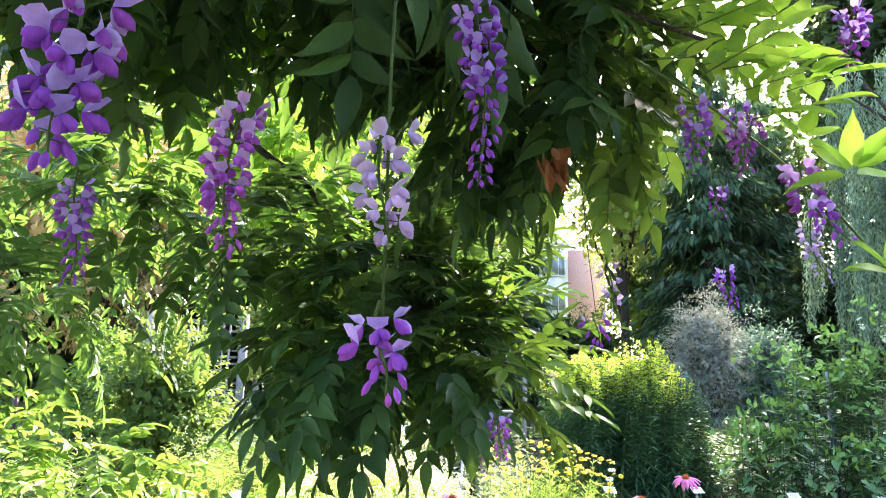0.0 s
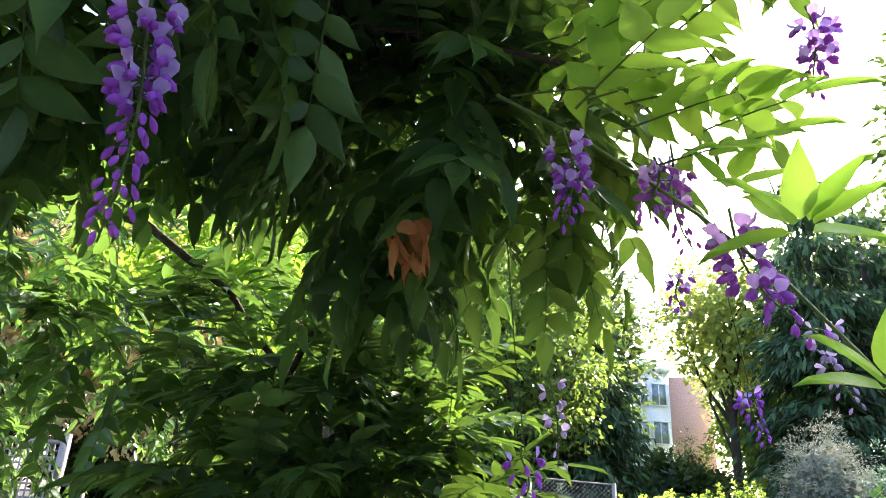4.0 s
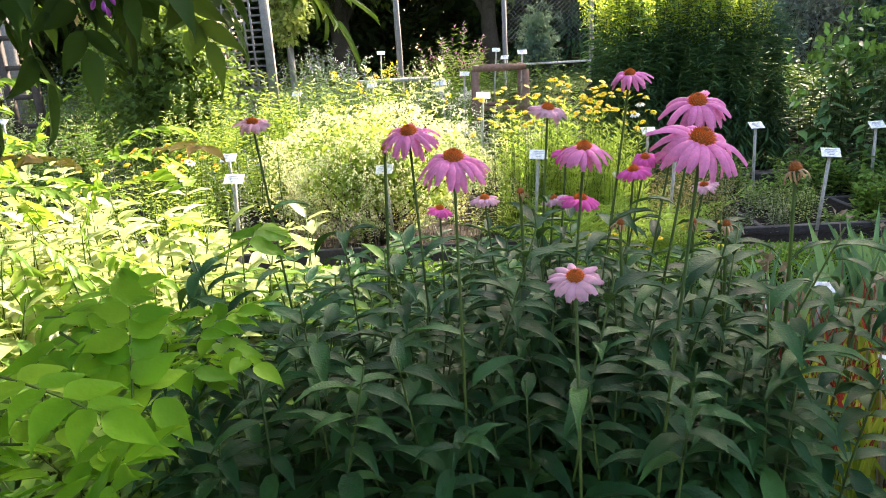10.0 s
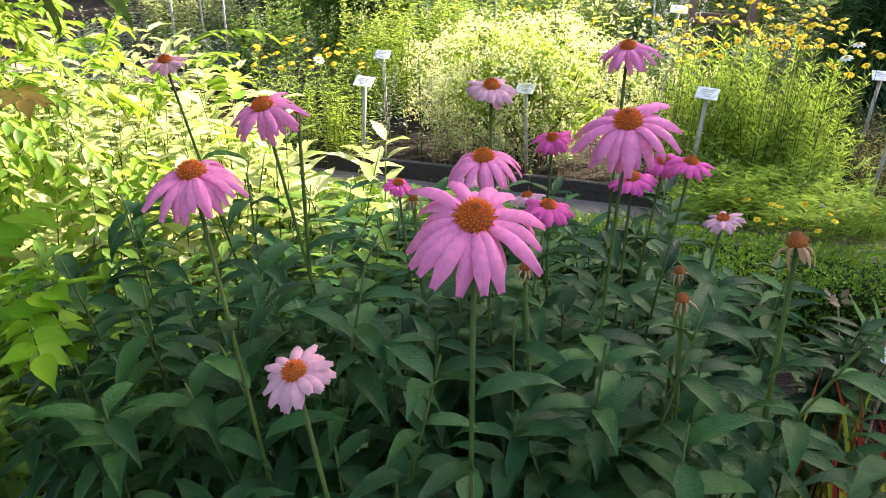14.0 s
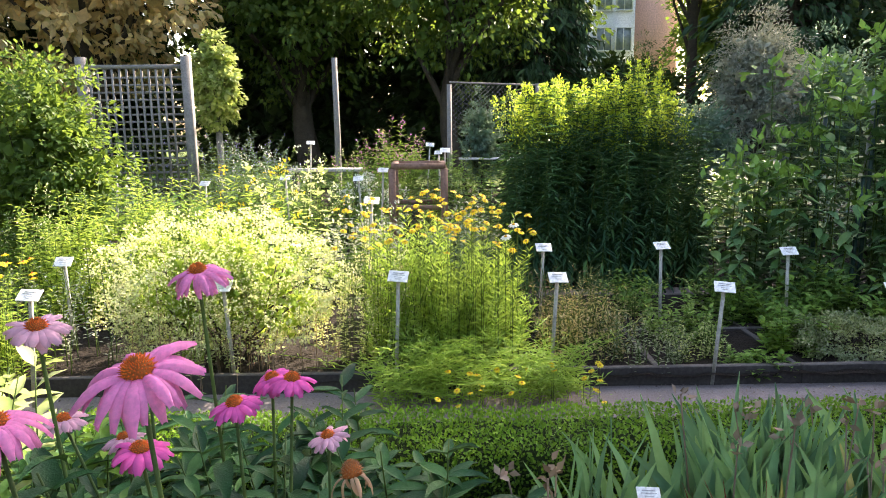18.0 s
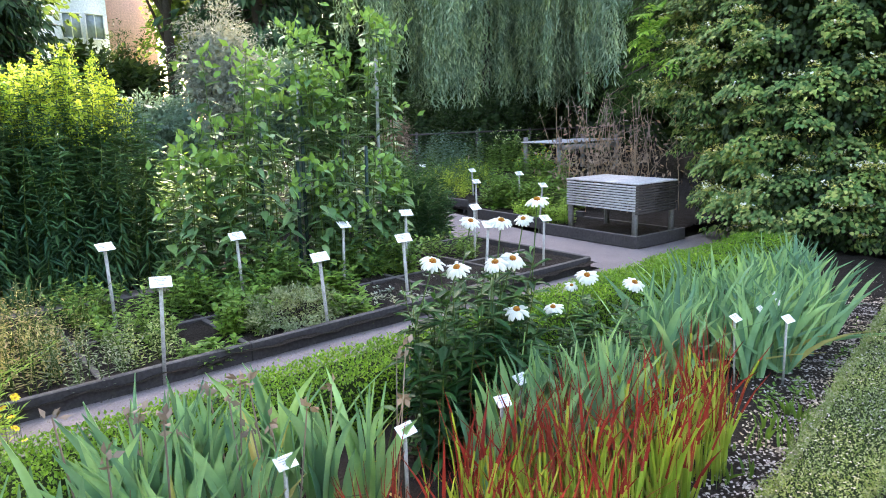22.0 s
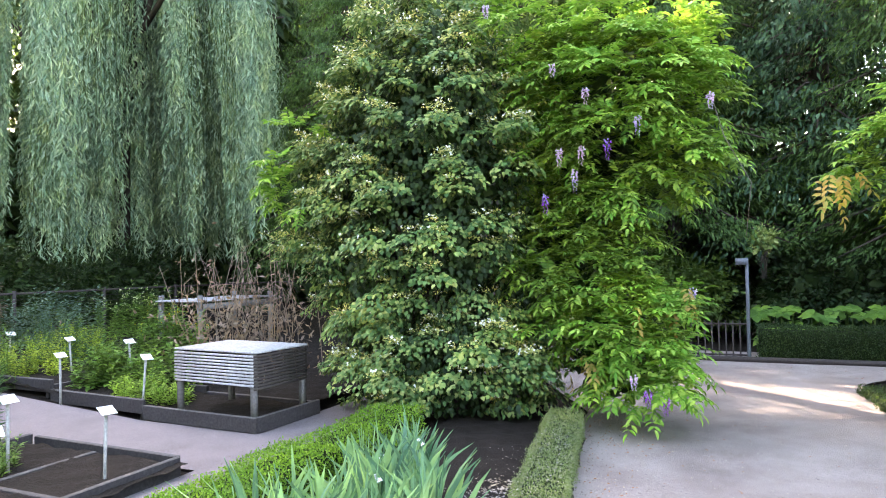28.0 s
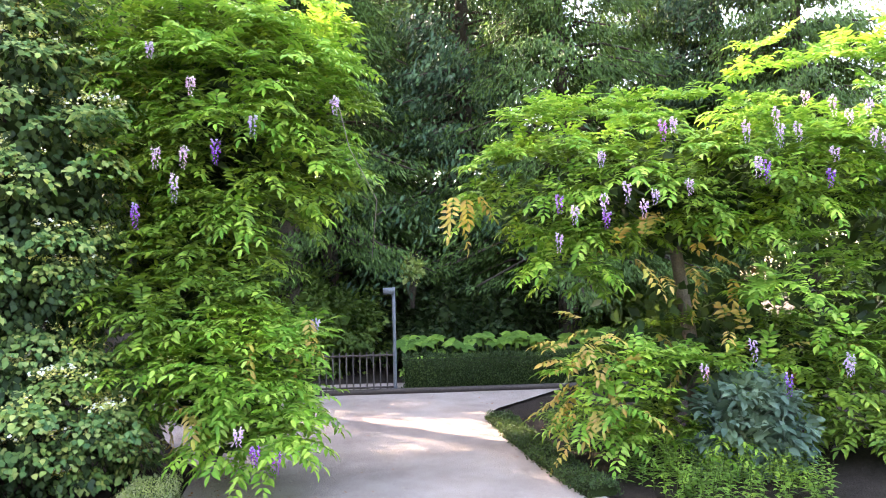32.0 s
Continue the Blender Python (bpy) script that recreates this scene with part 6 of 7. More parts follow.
solid("path_litter", h, leafy("litter_bit", G((.05, .04, .03), (.16, .11, .07), (.34, .29, .25), (.10, .12, .05)), .05, (.2, .15, .1), .8), "small dry leaves and crumbs on the paths", "litter", "stuff")
# small weeds beside the low hedge
blades("weed", scatter2(30, (4.2, 2.15), (1.0, .1), 541), "small green weeds on the mulched soil", "plant", M_mid, .1, .014, 5, 542, .3)
upright("weed", spot(30, 3.3, 6.5, 2.25, 2.45, .05, .14, 543), "small green weeds on the mulched soil", "plant", (.05, .025), 4, .1, M_mid, LEAF2, .002, .3, .1, 544)

# ---- wisteria ----
def compounds(h, P, D, L, leaflet, g, pairs=5, mat=0, tmpl=WLEAF, rach=None, rmat=0, hang=1.0, wide=.5):
    """Feathered leaves: each has paired leaflets along a drooping stalk and one at the end."""
    P, D = np.atleast_2d(P), unit(np.atleast_2d(D))
    n = len(P)
    L = np.broadcast_to(np.asarray(L, float), (n,))[:, None]
    up = np.array([0, 0, 1.0])
    side = unit(np.cross(D, up) + g.normal(size=D.shape) * .05)
    nrm = unit(np.cross(side, D) + g.normal(size=D.shape) * .2)
    sag = np.array([0, 0, -hang])
    for k in range(pairs):
        s = (k + 1.0) / (pairs + .6)
        Q = P + D * L * s + sag * L * .38 * s * s
        sz = leaflet * (1.0 - .18 * abs(s - .55)) * g.uniform(.82, 1.12, n)
        for sg in (-1, 1):
            dr = side * sg * .85 + D * .5 + sag * (.30 + .3 * s) + g.normal(size=D.shape) * .16
            h.leaves(Q, dr, nrm + g.normal(size=D.shape) * .15, sz, sz * wide, tmpl, mat)
    Q = P + D * L * 1.02 + sag * L * .38
    h.leaves(Q, D * .8 + sag * .7 + g.normal(size=D.shape) * .1, nrm, leaflet * 1.1, leaflet * wide, tmpl, mat)
    if rach is not None:
        s = np.linspace(0, 1, 4)[:, None]
        for i in range(n):
            rach.tube(P[i] + D[i] * L[i] * s + sag * L[i] * .38 * s * s, .0022, .001, 3, rmat)


PETAL = (np.array([(0, 0, 0), (.3, .46, .2), (.72, .5, .42), (.98, .2, .3), (.98, -.2, .3), (.72, -.5, .42), (.3, -.46, .2), (.55, 0, .02)], float),
         [(0, 1, 7), (1, 2, 7), (2, 3, 7), (3, 4, 7), (4, 5, 7), (5, 6, 7), (6, 0, 7)])


def raceme(parent, top, length, n, seed, size=.022, open_=.6, faded=False, wind=(0, 0), label="", single=False):
    """A hanging flower cluster: stalk, open flowers above, buds towards the tip."""
    g = np.random.default_rng(seed)
    top = np.asarray(top, float)
    s = np.linspace(0, 1, 8)[:, None]
    line = top + np.concatenate([wind[0] * s ** 2 + .008 * np.sin(s * 5 + seed), wind[1] * s ** 2, -length * s], 1)
    st = Heap().tube(line, .0022, .0012, 4)
    f = .12 + .86 * (np.arange(n) + .5) / n
    P = np.stack([np.interp(f, s[:, 0], line[:, i]) for i in range(3)], 1)
    an = np.arange(n) * 2.4 + g.normal(size=n) * .3
    out = np.stack([np.cos(an), np.sin(an), -.15 + 0 * an], 1)
    ped = size * (1.0 - .55 * f) * g.uniform(.8, 1.3, n)
    Q = P + out * ped[:, None]
    for a, b in zip(P, Q):
        st.tube([a, b], .0009, .0007, 3)
    r = part("raceme", st, M_stem, parent, label, kind="stuff")
    mats = [M_wpale, M_wfade] if faded else [M_wflower, M_wbud]
    whole = Heap()
    for i in range(n):
        h = Heap() if single else whole
        d, q = out[i:i + 1], Q[i:i + 1]
        w = lambda s: g.normal(size=(1, 3)) * s
        if f[i] < open_:
            # banner, wings and keel of an open flower
            sd = np.stack([-d[:, 1], d[:, 0], 0 * d[:, 0]], 1)
            h.leaves(q, d * .75 + np.array([0, 0, .5]) + w(.25), -d * .8 + np.array([0, 0, .6]) + w(.25), size * g.uniform(.8, 1.05), size * g.uniform(.75, .95), PETAL, 0)
            for sg in (-1, 1):
                h.leaves(q, d * .8 + sd * sg * .28 + np.array([0, 0, -.45]) + w(.15), sd * sg + np.array([0, 0, .5]), size * g.uniform(.85, 1.1), size * .55, BUD, 1 if f[i] > open_ * .4 else sg < 0)
            h.leaves(q, d * .55 + np.array([0, 0, -.8]) + w(.25), d, size * .8, size * .4, BUD, 1)
        else:
            h.leaves(q, d * .6 + np.array([0, 0, -.75]), d + np.array([0, 0, 1.]), size * (1.2 - .5 * f[i]), size * (.52 - .2 * f[i]), BUD, 1)
        if single:
            part("flower" if f[i] < open_ else "bud", h, mats, r, smooth=True)
    if not single:
        part("blossom", whole, mats, r, kind="stuff", smooth=True)
    return r


def tiers(heap, vols, g, leaflet=.082, L=.27, per=8, pairs=6):
    """Feathered leaves in overlapping rosettes over rounded volumes: centre, radii, rosettes, shell."""
    for c, r, n, sh in vols:
        C, O, _ = blob(c, r, n, int(g.integers(1, 9999)), sh)
        ok = (O[:, 0] < .45) & (C[:, 2] > .12)
        C, O = C[ok], O[ok]
        k = np.repeat(np.arange(len(C)), per)
        an = np.tile(np.arange(per) * 2 * np.pi / per, len(C)) + g.normal(size=len(k)) * .3
        ax = unit(O[k] * .6 + np.array([0, 0, .85]))
        A = unit(np.cross(ax, np.array([.1, 1.0, .2])))
        B = np.cross(ax, A)
        D = unit(np.cos(an)[:, None] * A + np.sin(an)[:, None] * B + ax * .18 + O[k] * .25 + g.normal(size=A.shape) * .12)
        compounds(heap, C[k] + D * .03, D, L * g.uniform(.6, 1.15, len(k)), leaflet * 1.08, g, pairs, 0, LEAF8, None, 0, .36, .42)


def mass(heap, vols, g, leaflet, L, pairs, mat, tmpl, down=.35, rach=None, rmat=2, hang=.6):
    """Feathered leaves over rounded volumes: centre, radii, count, shell."""
    for i, (c, r, n, sh) in enumerate(vols):
        P, O, _ = blob(c, r, n, int(g.integers(1, 9999)), sh)
        D = unit(O * .8 + np.array([0, 0, -down]) + g.normal(size=P.shape) * .45)
        compounds(heap, P, D, L * g.uniform(.7, 1.15, n), leaflet, g, pairs, mat, tmpl, rach, rmat, hang, .43)


# the vine over the first steps of the walk
vine = thing("wisteria", (-2.9, 1.5, 0), "old wisteria with hanging violet flower clusters over the path", "climbing plant")
tr = Heap()
tr.tube([(-2.9, 1.5, -.05), (-2.85, 1.48, .8), (-2.75, 1.5, 1.7), (-2.6, 1.55, 2.4), (-2.3, 1.6, 2.75)], .04, .022, 9)
part("trunk", tr, M_bark, vine, "twisted grey-brown trunk", True)
for pts, r0 in (([(-2.32, 1.6, 2.75), (-1.95, 1.52, 2.68), (-1.8, 1.5, 2.6), (-1.56, 1.5, 2.53), (-1.435, 1.5, 2.44), (-1.3, 1.52, 2.35), (-1.22, 1.5, 2.24), (-1.1, 1.5, 2.12), (-1.12, 1.5, 1.92)], .016), ([(-1.8, 1.5, 2.6), (-1.5, 1.0, 2.75), (-1.2, .8, 2.7), (-.7, .75, 2.62), (-.25, .65, 2.42)], .009),
                ([(-1.5, 1.0, 2.75), (-1.45, .6, 2.75), (-1.3, .3, 2.75)], .012), ([(-1.1, 1.5, 2.12), (-1.0, 1.4, 2.3), (-.85, 1.2, 2.55)], .009), ([(-2.86, 1.48, .5), (-1.8, 1.2, .95), (-1.2, .95, 1.1), (-.8, .9, 1.05)], .008)):
    part("branch", Heap().tube(pts, r0, r0 * .5, 7), M_bark, vine, smooth=True)
g = np.random.default_rng(601)
h, rc = Heap(), Heap()
mass(h, [((-1.15, 1.0, 2.84), (.5, .42, .2), 170, .7), ((-1.62, .95, 2.74), (.38, .42, .22), 70, .7), ((-.72, 1.0, 2.57), (.24, .28, .26), 100, .7), ((-1.0, .7, 2.98), (.7, .5, .2), 190, .8), ((-.98, .45, 2.62), (.3, .16, .12), 16, .8), ((-1.6, .8, 2.85), (.4, .45, .2), 60, .7),
         # added leaf masses overhead and behind, out of view, to block sky light
         ((-1.4, -.2, 3.25), (1.7, 1.3, .28), 330, .8), ((-1.7, -1.5, 2.9), (1.7, .8, .5), 260, .8), ((.1, -1.4, 3.0), (1.2, .8, .4), 150, .8), ((-2.2, .3, 2.9), (.7, .8, .5), 150, .8)], g, .098, .22, 5, 0, WLEAF, .45, rc, 0)
mass(h, [((-1.02, 1.65, 2.14), (.34, .25, .28), 190, .8), ((-1.5, 1.6, 2.2), (.24, .25, .16), 36, .8), ((-1.85, 1.55, 2.45), (.3, .28, .3), 46, .8), ((-2.1, 1.7, 2.0), (.35, .3, .22), 26, .8), ((-.82, 1.6, 1.9), (.14, .2, .18), 40, .7)], g, .078, .2, 6, 0, WLEAF, .0, rc, 0, .3)
mass(h, [((-1.15, 1.42, 1.8), (.24, .16, .14), 46, .8), ((-.9, 1.45, 1.8), (.14, .16, .15), 20, .8)], g, .1, .22, 5, 0, WLEAF, .35, rc, 0, .6)
compounds(h, np.array([(-1.145, .3, 2.4), (-.86, .5, 2.5)]), np.array([(.0, .3, -1.), (-.1, .2, -1.)]), .2, .1, g, 4, 0, WLEAF, rc, 0, .1, .46)
part("foliage", h, M_wis, vine, "feathered leaves coloured dark for shade, with added unseen masses blocking sky", kind="stuff", smooth=True)
h = Heap()
mass(h, [((-.48, .95, 2.55), (.16, .24, .18), 26, .8), ((-.4, .85, 2.82), (.24, .3, .18), 34, .8)], g, .09, .2, 5, 0, WLEAF, .35, rc, 0)
mass(h, [((-.66, 1.5, 1.8), (.08, .15, .16), 16, .8), ((-.7, 1.55, 2.05), (.07, .15, .14), 12, .8)], g, .085, .2, 6, 0, WLEAF, .0, rc, 0, .25)
part("foliage", h, M_wis_m, vine, "leaves at the canopy edge, light put into their green", kind="stuff", smooth=True)
h = Heap()
mass(h, [((-2.3, 3.3, 2.9), (.9, .6, .9), 220, .6)], g, .08, .24, 5, 0, WLEAF, .4, rc, 0)
mass(h, [((-2.9, 2.2, 2.2), (.7, .8, .9), 160, .6)], g, .08, .24, 5, 0, WLEAF, .4, rc, 0)
part("foliage", h, M_wis, vine, "green leaves behind the canopy", kind="stuff", smooth=True)
h = Heap()
# sunlit patch behind the canopy, made by the brighter leaf copy
mass(h, [((-1.42, 2.5, 2.85), (.5, .3, .42), 150, .7), ((-2.2, 2.5, 3.0), (.4, .3, .4), 50, .7)], g, .085, .2, 5, 0, WLEAF, .4, rc, 0)
part("foliage", h, M_wis_l, vine, "leaves behind the canopy, sunshine put into their colour", kind="stuff", smooth=True)
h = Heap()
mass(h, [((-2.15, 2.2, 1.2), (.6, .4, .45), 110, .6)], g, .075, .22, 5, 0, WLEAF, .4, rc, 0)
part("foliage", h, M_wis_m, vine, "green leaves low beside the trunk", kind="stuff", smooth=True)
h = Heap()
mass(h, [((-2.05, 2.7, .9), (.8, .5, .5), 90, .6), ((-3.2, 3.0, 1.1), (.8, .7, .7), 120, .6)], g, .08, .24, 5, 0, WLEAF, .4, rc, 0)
part("foliage", h, M_wis_l, vine, "leaves coloured bright for the sun behind them", kind="stuff", smooth=True)
h = Heap()
P = np.array([(-.9, .92, 1.0), (-.82, .9, 1.12), (-.98, .95, 1.2), (-.75, .88, .95), (-.9, .85, .88), (-1.05, .9, 1.02), (-.85, 1.0, 1.26), (-.7, 1.02, 1.08), (-.62, 1.28, 1.2), (-.95, 1.1, 1.3), (-1.15, 1.0, 1.15), (-1.0, 1.0, .8), (-.8, 1.0, .8), (-1.25, 1.1, .95), (-1.2, 1.05, 1.3)])
P = np.concatenate([P, np.array([-.98, .98, 1.0]) + g.uniform(-1, 1, (30, 3)) * np.array([.26, .14, .24]) - np.array([.08, 0, 0]), np.array([-.97, 1.42, .98]) + g.uniform(-1, 1, (18, 3)) * np.array([.2, .2, .12])])
compounds(h, P, g.normal(size=P.shape) * np.array([1, .8, .25]) + np.array([.1, -.35, .15]), .15, .07, g, 4, 0, WLEAF, rc, 0, .3, .6)
sp = Heap()
for c, k, ln, lean in (((-.28, .45, 2.125), 7, .1, .1), ((-.2, .47, 1.955), 6, .09, .25), ((-.335, .5, 2.2), 5, .08, .5), ((-.05, .5, 1.87), 5, .08, .1)):
    an = np.linspace(-1.9, 1.9, k) + g.normal(size=k) * .12
    D = np.stack([np.sin(an) + lean, -.35 + g.normal(size=k) * .3, np.cos(an) * .9 + .25], 1)
    sp.leaves(np.tile(c, (k, 1)) + D * .012, D, np.stack([g.normal(size=k) * .3, -np.ones(k) * .7, np.ones(k) * .8], 1), ln * g.uniform(.75, 1.15, k), ln * .42, WLEAF)
P = np.array([(-.52, .5, 2.31), (-.5, .54, 2.35), (-.46, .5, 2.28), (-.42, .52, 2.24), (-.55, .52, 2.4), (-.44, .56, 2.36), (-.6, .55, 2.36), (-.5, .5, 2.44), (-.36, .54, 2.3), (-.58, .6, 2.48), (-.4, .5, 2.42)])
compounds(sp, P, g.normal(size=P.shape) * np.array([.3, .3, .15]) + np.array([.8, -.15, .2]), .15, .085, g, 3, 0, WLEAF, rc, 0, .12, .46)
part("foliage", h, M_young, vine, "young yellow-green leaves", kind="stuff", smooth=True)
part("foliage", sp, M_sprig, vine, "bright young leaves against the sky", kind="stuff", smooth=True)
h = Heap()
compounds(h, np.array([(-.9, .8, 1.17), (-.86, .78, 1.15), (-.95, .82, 1.16), (-1.0, 1.6, 1.3), (-.9, 1.65, 1.32)]), np.array([(.3, -.4, -.5), (.6, -.3, -.3), (-.1, -.5, -.6), (-.3, -.4, .2), (.5, -.3, .1)]), .16, .062, g, 4, 0, WLEAF, None, 0, .3)
part("foliage", h, M_wis_y, vine, "yellowing leaves", kind="stuff", smooth=True)
h = Heap()
c = np.array([-.732, .68, 2.20])
for k in range(11):
    part("withered_leaf", Heap().leaves(c + g.normal(size=(1, 3)) * np.array([.02, .01, .012]), g.normal(size=(1, 3)) * np.array([.5, .4, .2]) + np.array([0, 0, -1.]), g.normal(size=(1, 3)), .072, .03, WLEAF), M_dead, vine, smooth=True)
part("leaf_stalk_spray", rc, M_stem, vine, kind="stuff")
RACEMES = [((-1.404, .06, 2.15), .2, 24, .028, .85, False, 0),
           ((-1.287, .283, 2.14), .23, 46, .019, .7, False, 0),
           ((-1.094, .115, 2.05), .15, 16, .02, .95, True, 0),
           ((-1.09, .14, 1.84), .10, 12, .023, .6, False, 0),
           ((-.966, .268, 2.31), .30, 58, .018, .55, False, 0),
           ((-.53, .51, 2.285), .135, 28, .016, .6, False, 0)]
RACEMES += [((-.416, .53, 2.26), .09, 18, .016, .6, False, 0),
            ((-.34, .51, 2.18), .16, 28, .02, .7, False, .1),
            ((.0, .95, 2.19), .18, 18, .017, .6, True, .04),
            ((.1, 1.53, 2.17), .16, 26, .02, .4, False, .02),
            ((-.53, 1.04, 1.93), .085, 10, .022, .3, False, 0),
            ((-.475, 1.1, 2.1), .2, 9, .018, .7, True, .02)]
RACEMES += [((-.172, .547, 2.53), .15, 30, .017, .7, False, 0),
            ((-.34, .7, 2.38), .18, 28, .017, .6, False, .03),
            ((-.27, .9, 2.24), .08, 14, .015, .5, False, 0),
            ((-.736, 1.2, 1.68), .12, 20, .019, .5, False, 0),
            ((-1.6, .6, 2.1), .2, 34, .018, .6, False, 0)]
for i, (p, ln, n, sz, op, fd, wd) in enumerate(RACEMES):
    raceme(vine, p, ln, n, 610 + i, sz * 1.1, op, fd, (wd, 0), single=True)
for pts, r in (([(-1.08, .115, 2.6), (-1.092, .12, 2.1), (-1.09, .14, 1.8)], .0022), ([(-.57, 1.04, 2.35), (-.55, 1.04, 2.1), (-.53, 1.04, 1.92)], .0015), ([(.05, 1.53, 2.7), (.07, 1.53, 2.4), (.1, 1.53, 2.16)], .0018),
               ([(-.62, .55, 2.36), (-.5, .54, 2.285), (-.365, .53, 2.18), (-.265, .52, 2.085), (-.2, .51, 2.0), (-.12, .5, 1.885), (-.02, .5, 1.76)], .0028), ([(-.14, .8, 2.4), (-.05, .9, 2.28), (.0, .95, 2.18)], .0015), ([(-.62, 1.1, 2.45), (-.5, 1.1, 2.25), (-.475, 1.1, 2.1)], .0015)):
    part("tendril", Heap().tube(pts, r, r * .8, 5), M_stem, vine)

# ---- the end of the path ----
hy = thing("climbing_hydrangea", (9.3, 4.2, 0), "tall climbing hydrangea with small white flowers", "shrub")
tw = Heap()
for k in range(14):
    a = np.array([9.3 + g.normal() * .15, 4.2 + g.normal() * .3, -.02])
    e = np.array([9.5 + g.uniform(-.3, .3), 4.3 + g.uniform(-.8, .8), g.uniform(2, 4.0)])
    tw.tube([a, (a + e) / 2 + g.normal(size=3) * .15, e], .04, .01, 6)
part("twig_frame", tw, M_bark, hy, kind="stuff")
h, fl = Heap(), Heap()
VH = [((9.35, 4.25, 2.2), (.85, 1.3, 2.45), 270), ((9.7, 5.3, 2.3), (.7, .9, 1.3), 90), ((9.3, 4.0, .55), (.85, 1.25, .75), 80)]
co, hc = Heap(), Heap()
for i, (c, r, n) in enumerate(VH):
    C, O, gg = blob(c, r, n, 630 + i, .26, 3.2)
    k = np.repeat(np.arange(n), 140)
    q, a = np.sqrt(gg.random(len(k))) * gg.uniform(.15, .27, n)[k], gg.uniform(0, 6.28, len(k))
    off = np.stack([q * np.cos(a), q * np.sin(a), -2.6 * q * q + gg.normal(size=len(k)) * .02], 1)
    P = C[k] + off
    D = unit(unit(off) * .8 + O[k] * .4 + np.array([0, 0, -.3]) + gg.normal(size=P.shape) * .25)
    N = unit(np.array([0, 0, 1.]) + O[k] * .7 + gg.normal(size=P.shape) * .22)
    ok = P[:, 2] > .05
    h.leaves(P[ok], D[ok], N[ok], .056 * gg.uniform(.6, 1.25, ok.sum()), .047 * gg.uniform(.7, 1.2, ok.sum()), LEAF8)
    F = C[gg.integers(0, n, n * 3)] + gg.normal(size=(n * 3, 3)) * np.array([.09, .09, .012]) + np.array([-.06, 0, .045])
    F = F[(F[:, 2] > .2)]
    F = np.repeat(F, 26, 0) + gg.normal(size=(len(F) * 26, 3)) * np.array([.04, .04, .014])
    co.leaves(F, gg.normal(size=F.shape), np.array([-.3, 0, 1.]) + gg.normal(size=F.shape) * .5, .021, .018)
    F = F[gg.integers(0, len(F), n * 4)] + np.array([-.01, 0, .015])
    for q in range(2):
        fl.leaves(F, gg.normal(size=F.shape), np.array([-.6, 0, 1.]) + gg.normal(size=F.shape) * .4, .028, .026)
    P, O, gg = blob(c, np.asarray(r) * .84, n * 40, 645 + i, .2, 3.2)
    ok = P[:, 2] > .05
    hc.leaves(P[ok], O[ok] * .4 + np.array([0, 0, -.9]) + gg.normal(size=P[ok].shape) * .4, O[ok] + np.array([0, 0, .5]) + gg.normal(size=P[ok].shape) * .3, .075, .055)
P, O, gg = blob((9.5, 4.3, 2.0), (.5, 1.1, 2.1), 2600, 640, .9)
hc.leaves(P, gg.normal(size=P.shape), gg.normal(size=P.shape), .16, .12)
# filler leaves in a dark tree colour: shade between the cushions is painted
part("inner_foliage", hc, M_treedark, hy, "inner leaves coloured dark for the shade inside", kind="stuff")
part("foliage", h, M_hyd, hy, kind="stuff")
part("corymb_scatter", co, M_corymb, hy, "yellow-green flower heads", kind="stuff")
part("floret_scatter", fl, M_whiteP, hy, "small white florets", kind="stuff")


# fills a mass with dark-coloured leaves that stand for its inner shade
def shade_inside(owner, vols):
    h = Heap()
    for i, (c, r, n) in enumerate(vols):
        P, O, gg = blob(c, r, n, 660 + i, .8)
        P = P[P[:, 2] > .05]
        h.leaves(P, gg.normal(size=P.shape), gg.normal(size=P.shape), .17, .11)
    part("inner_foliage", h, M_treedark, owner, "inner leaves coloured dark for the shade inside", kind="stuff")


arch = thing("wisteria", (10, 2.6, 0), "wisteria mass with violet flower clusters beside the path", "climbing plant", "wisteria arch")
part("trunk", Heap().tube([(10, 2.6, -.05), (9.95, 2.5, 1.0), (10.1, 2.4, 2.2), (10.0, 2.0, 3.2)], .08, .04, 8), M_barkpale, arch, smooth=True)
shade_inside(arch, [((10.0, 2.3, 3.0), (.6, .85, 1.0), 1100), ((10.0, 2.7, 1.8), (.5, .6, .9), 700), ((9.7, 2.3, .7), (.35, .6, .5), 400)])
h, hl, hd = Heap(), Heap(), Heap()
tiers(h, [((9.9, 2.25, 3.0), (.85, 1.1, 1.2), 170, .35), ((9.9, 2.7, 1.9), (.7, .75, .9), 100, .4), ((9.45, 2.5, 1.4), (.45, .65, .45), 40, .4)], g)
tiers(hl, [((9.75, 2.3, 3.4), (.85, 1.05, .8), 90, .25), ((9.35, 2.15, .85), (.55, .78, .5), 70, .4), ((9.3, 3.0, 3.95), (.45, .55, .45), 20, .4), ((9.1, 5.6, 2.6), (.4, .5, .5), 16, .4), ((9.0, 1.95, .55), (.35, .45, .32), 20, .4), ((9.3, 2.1, 2.7), (.4, .9, .7), 34, .3)], g)
mass(hd, [((9.1, 1.9, 1.35), (.4, .4, .25), 6, .5), ((9.1, 2.7, .7), (.4, .4, .3), 6, .5)], g, .085, .26, 5, 0, LEAF8, .4)
part("foliage", h, M_wis_m, arch, kind="stuff")
part("foliage", hl, M_wis_e, arch, "young bright green leaves", kind="stuff")
part("foliage", hd, M_wis_y, arch, "yellow and orange leaves", kind="stuff")
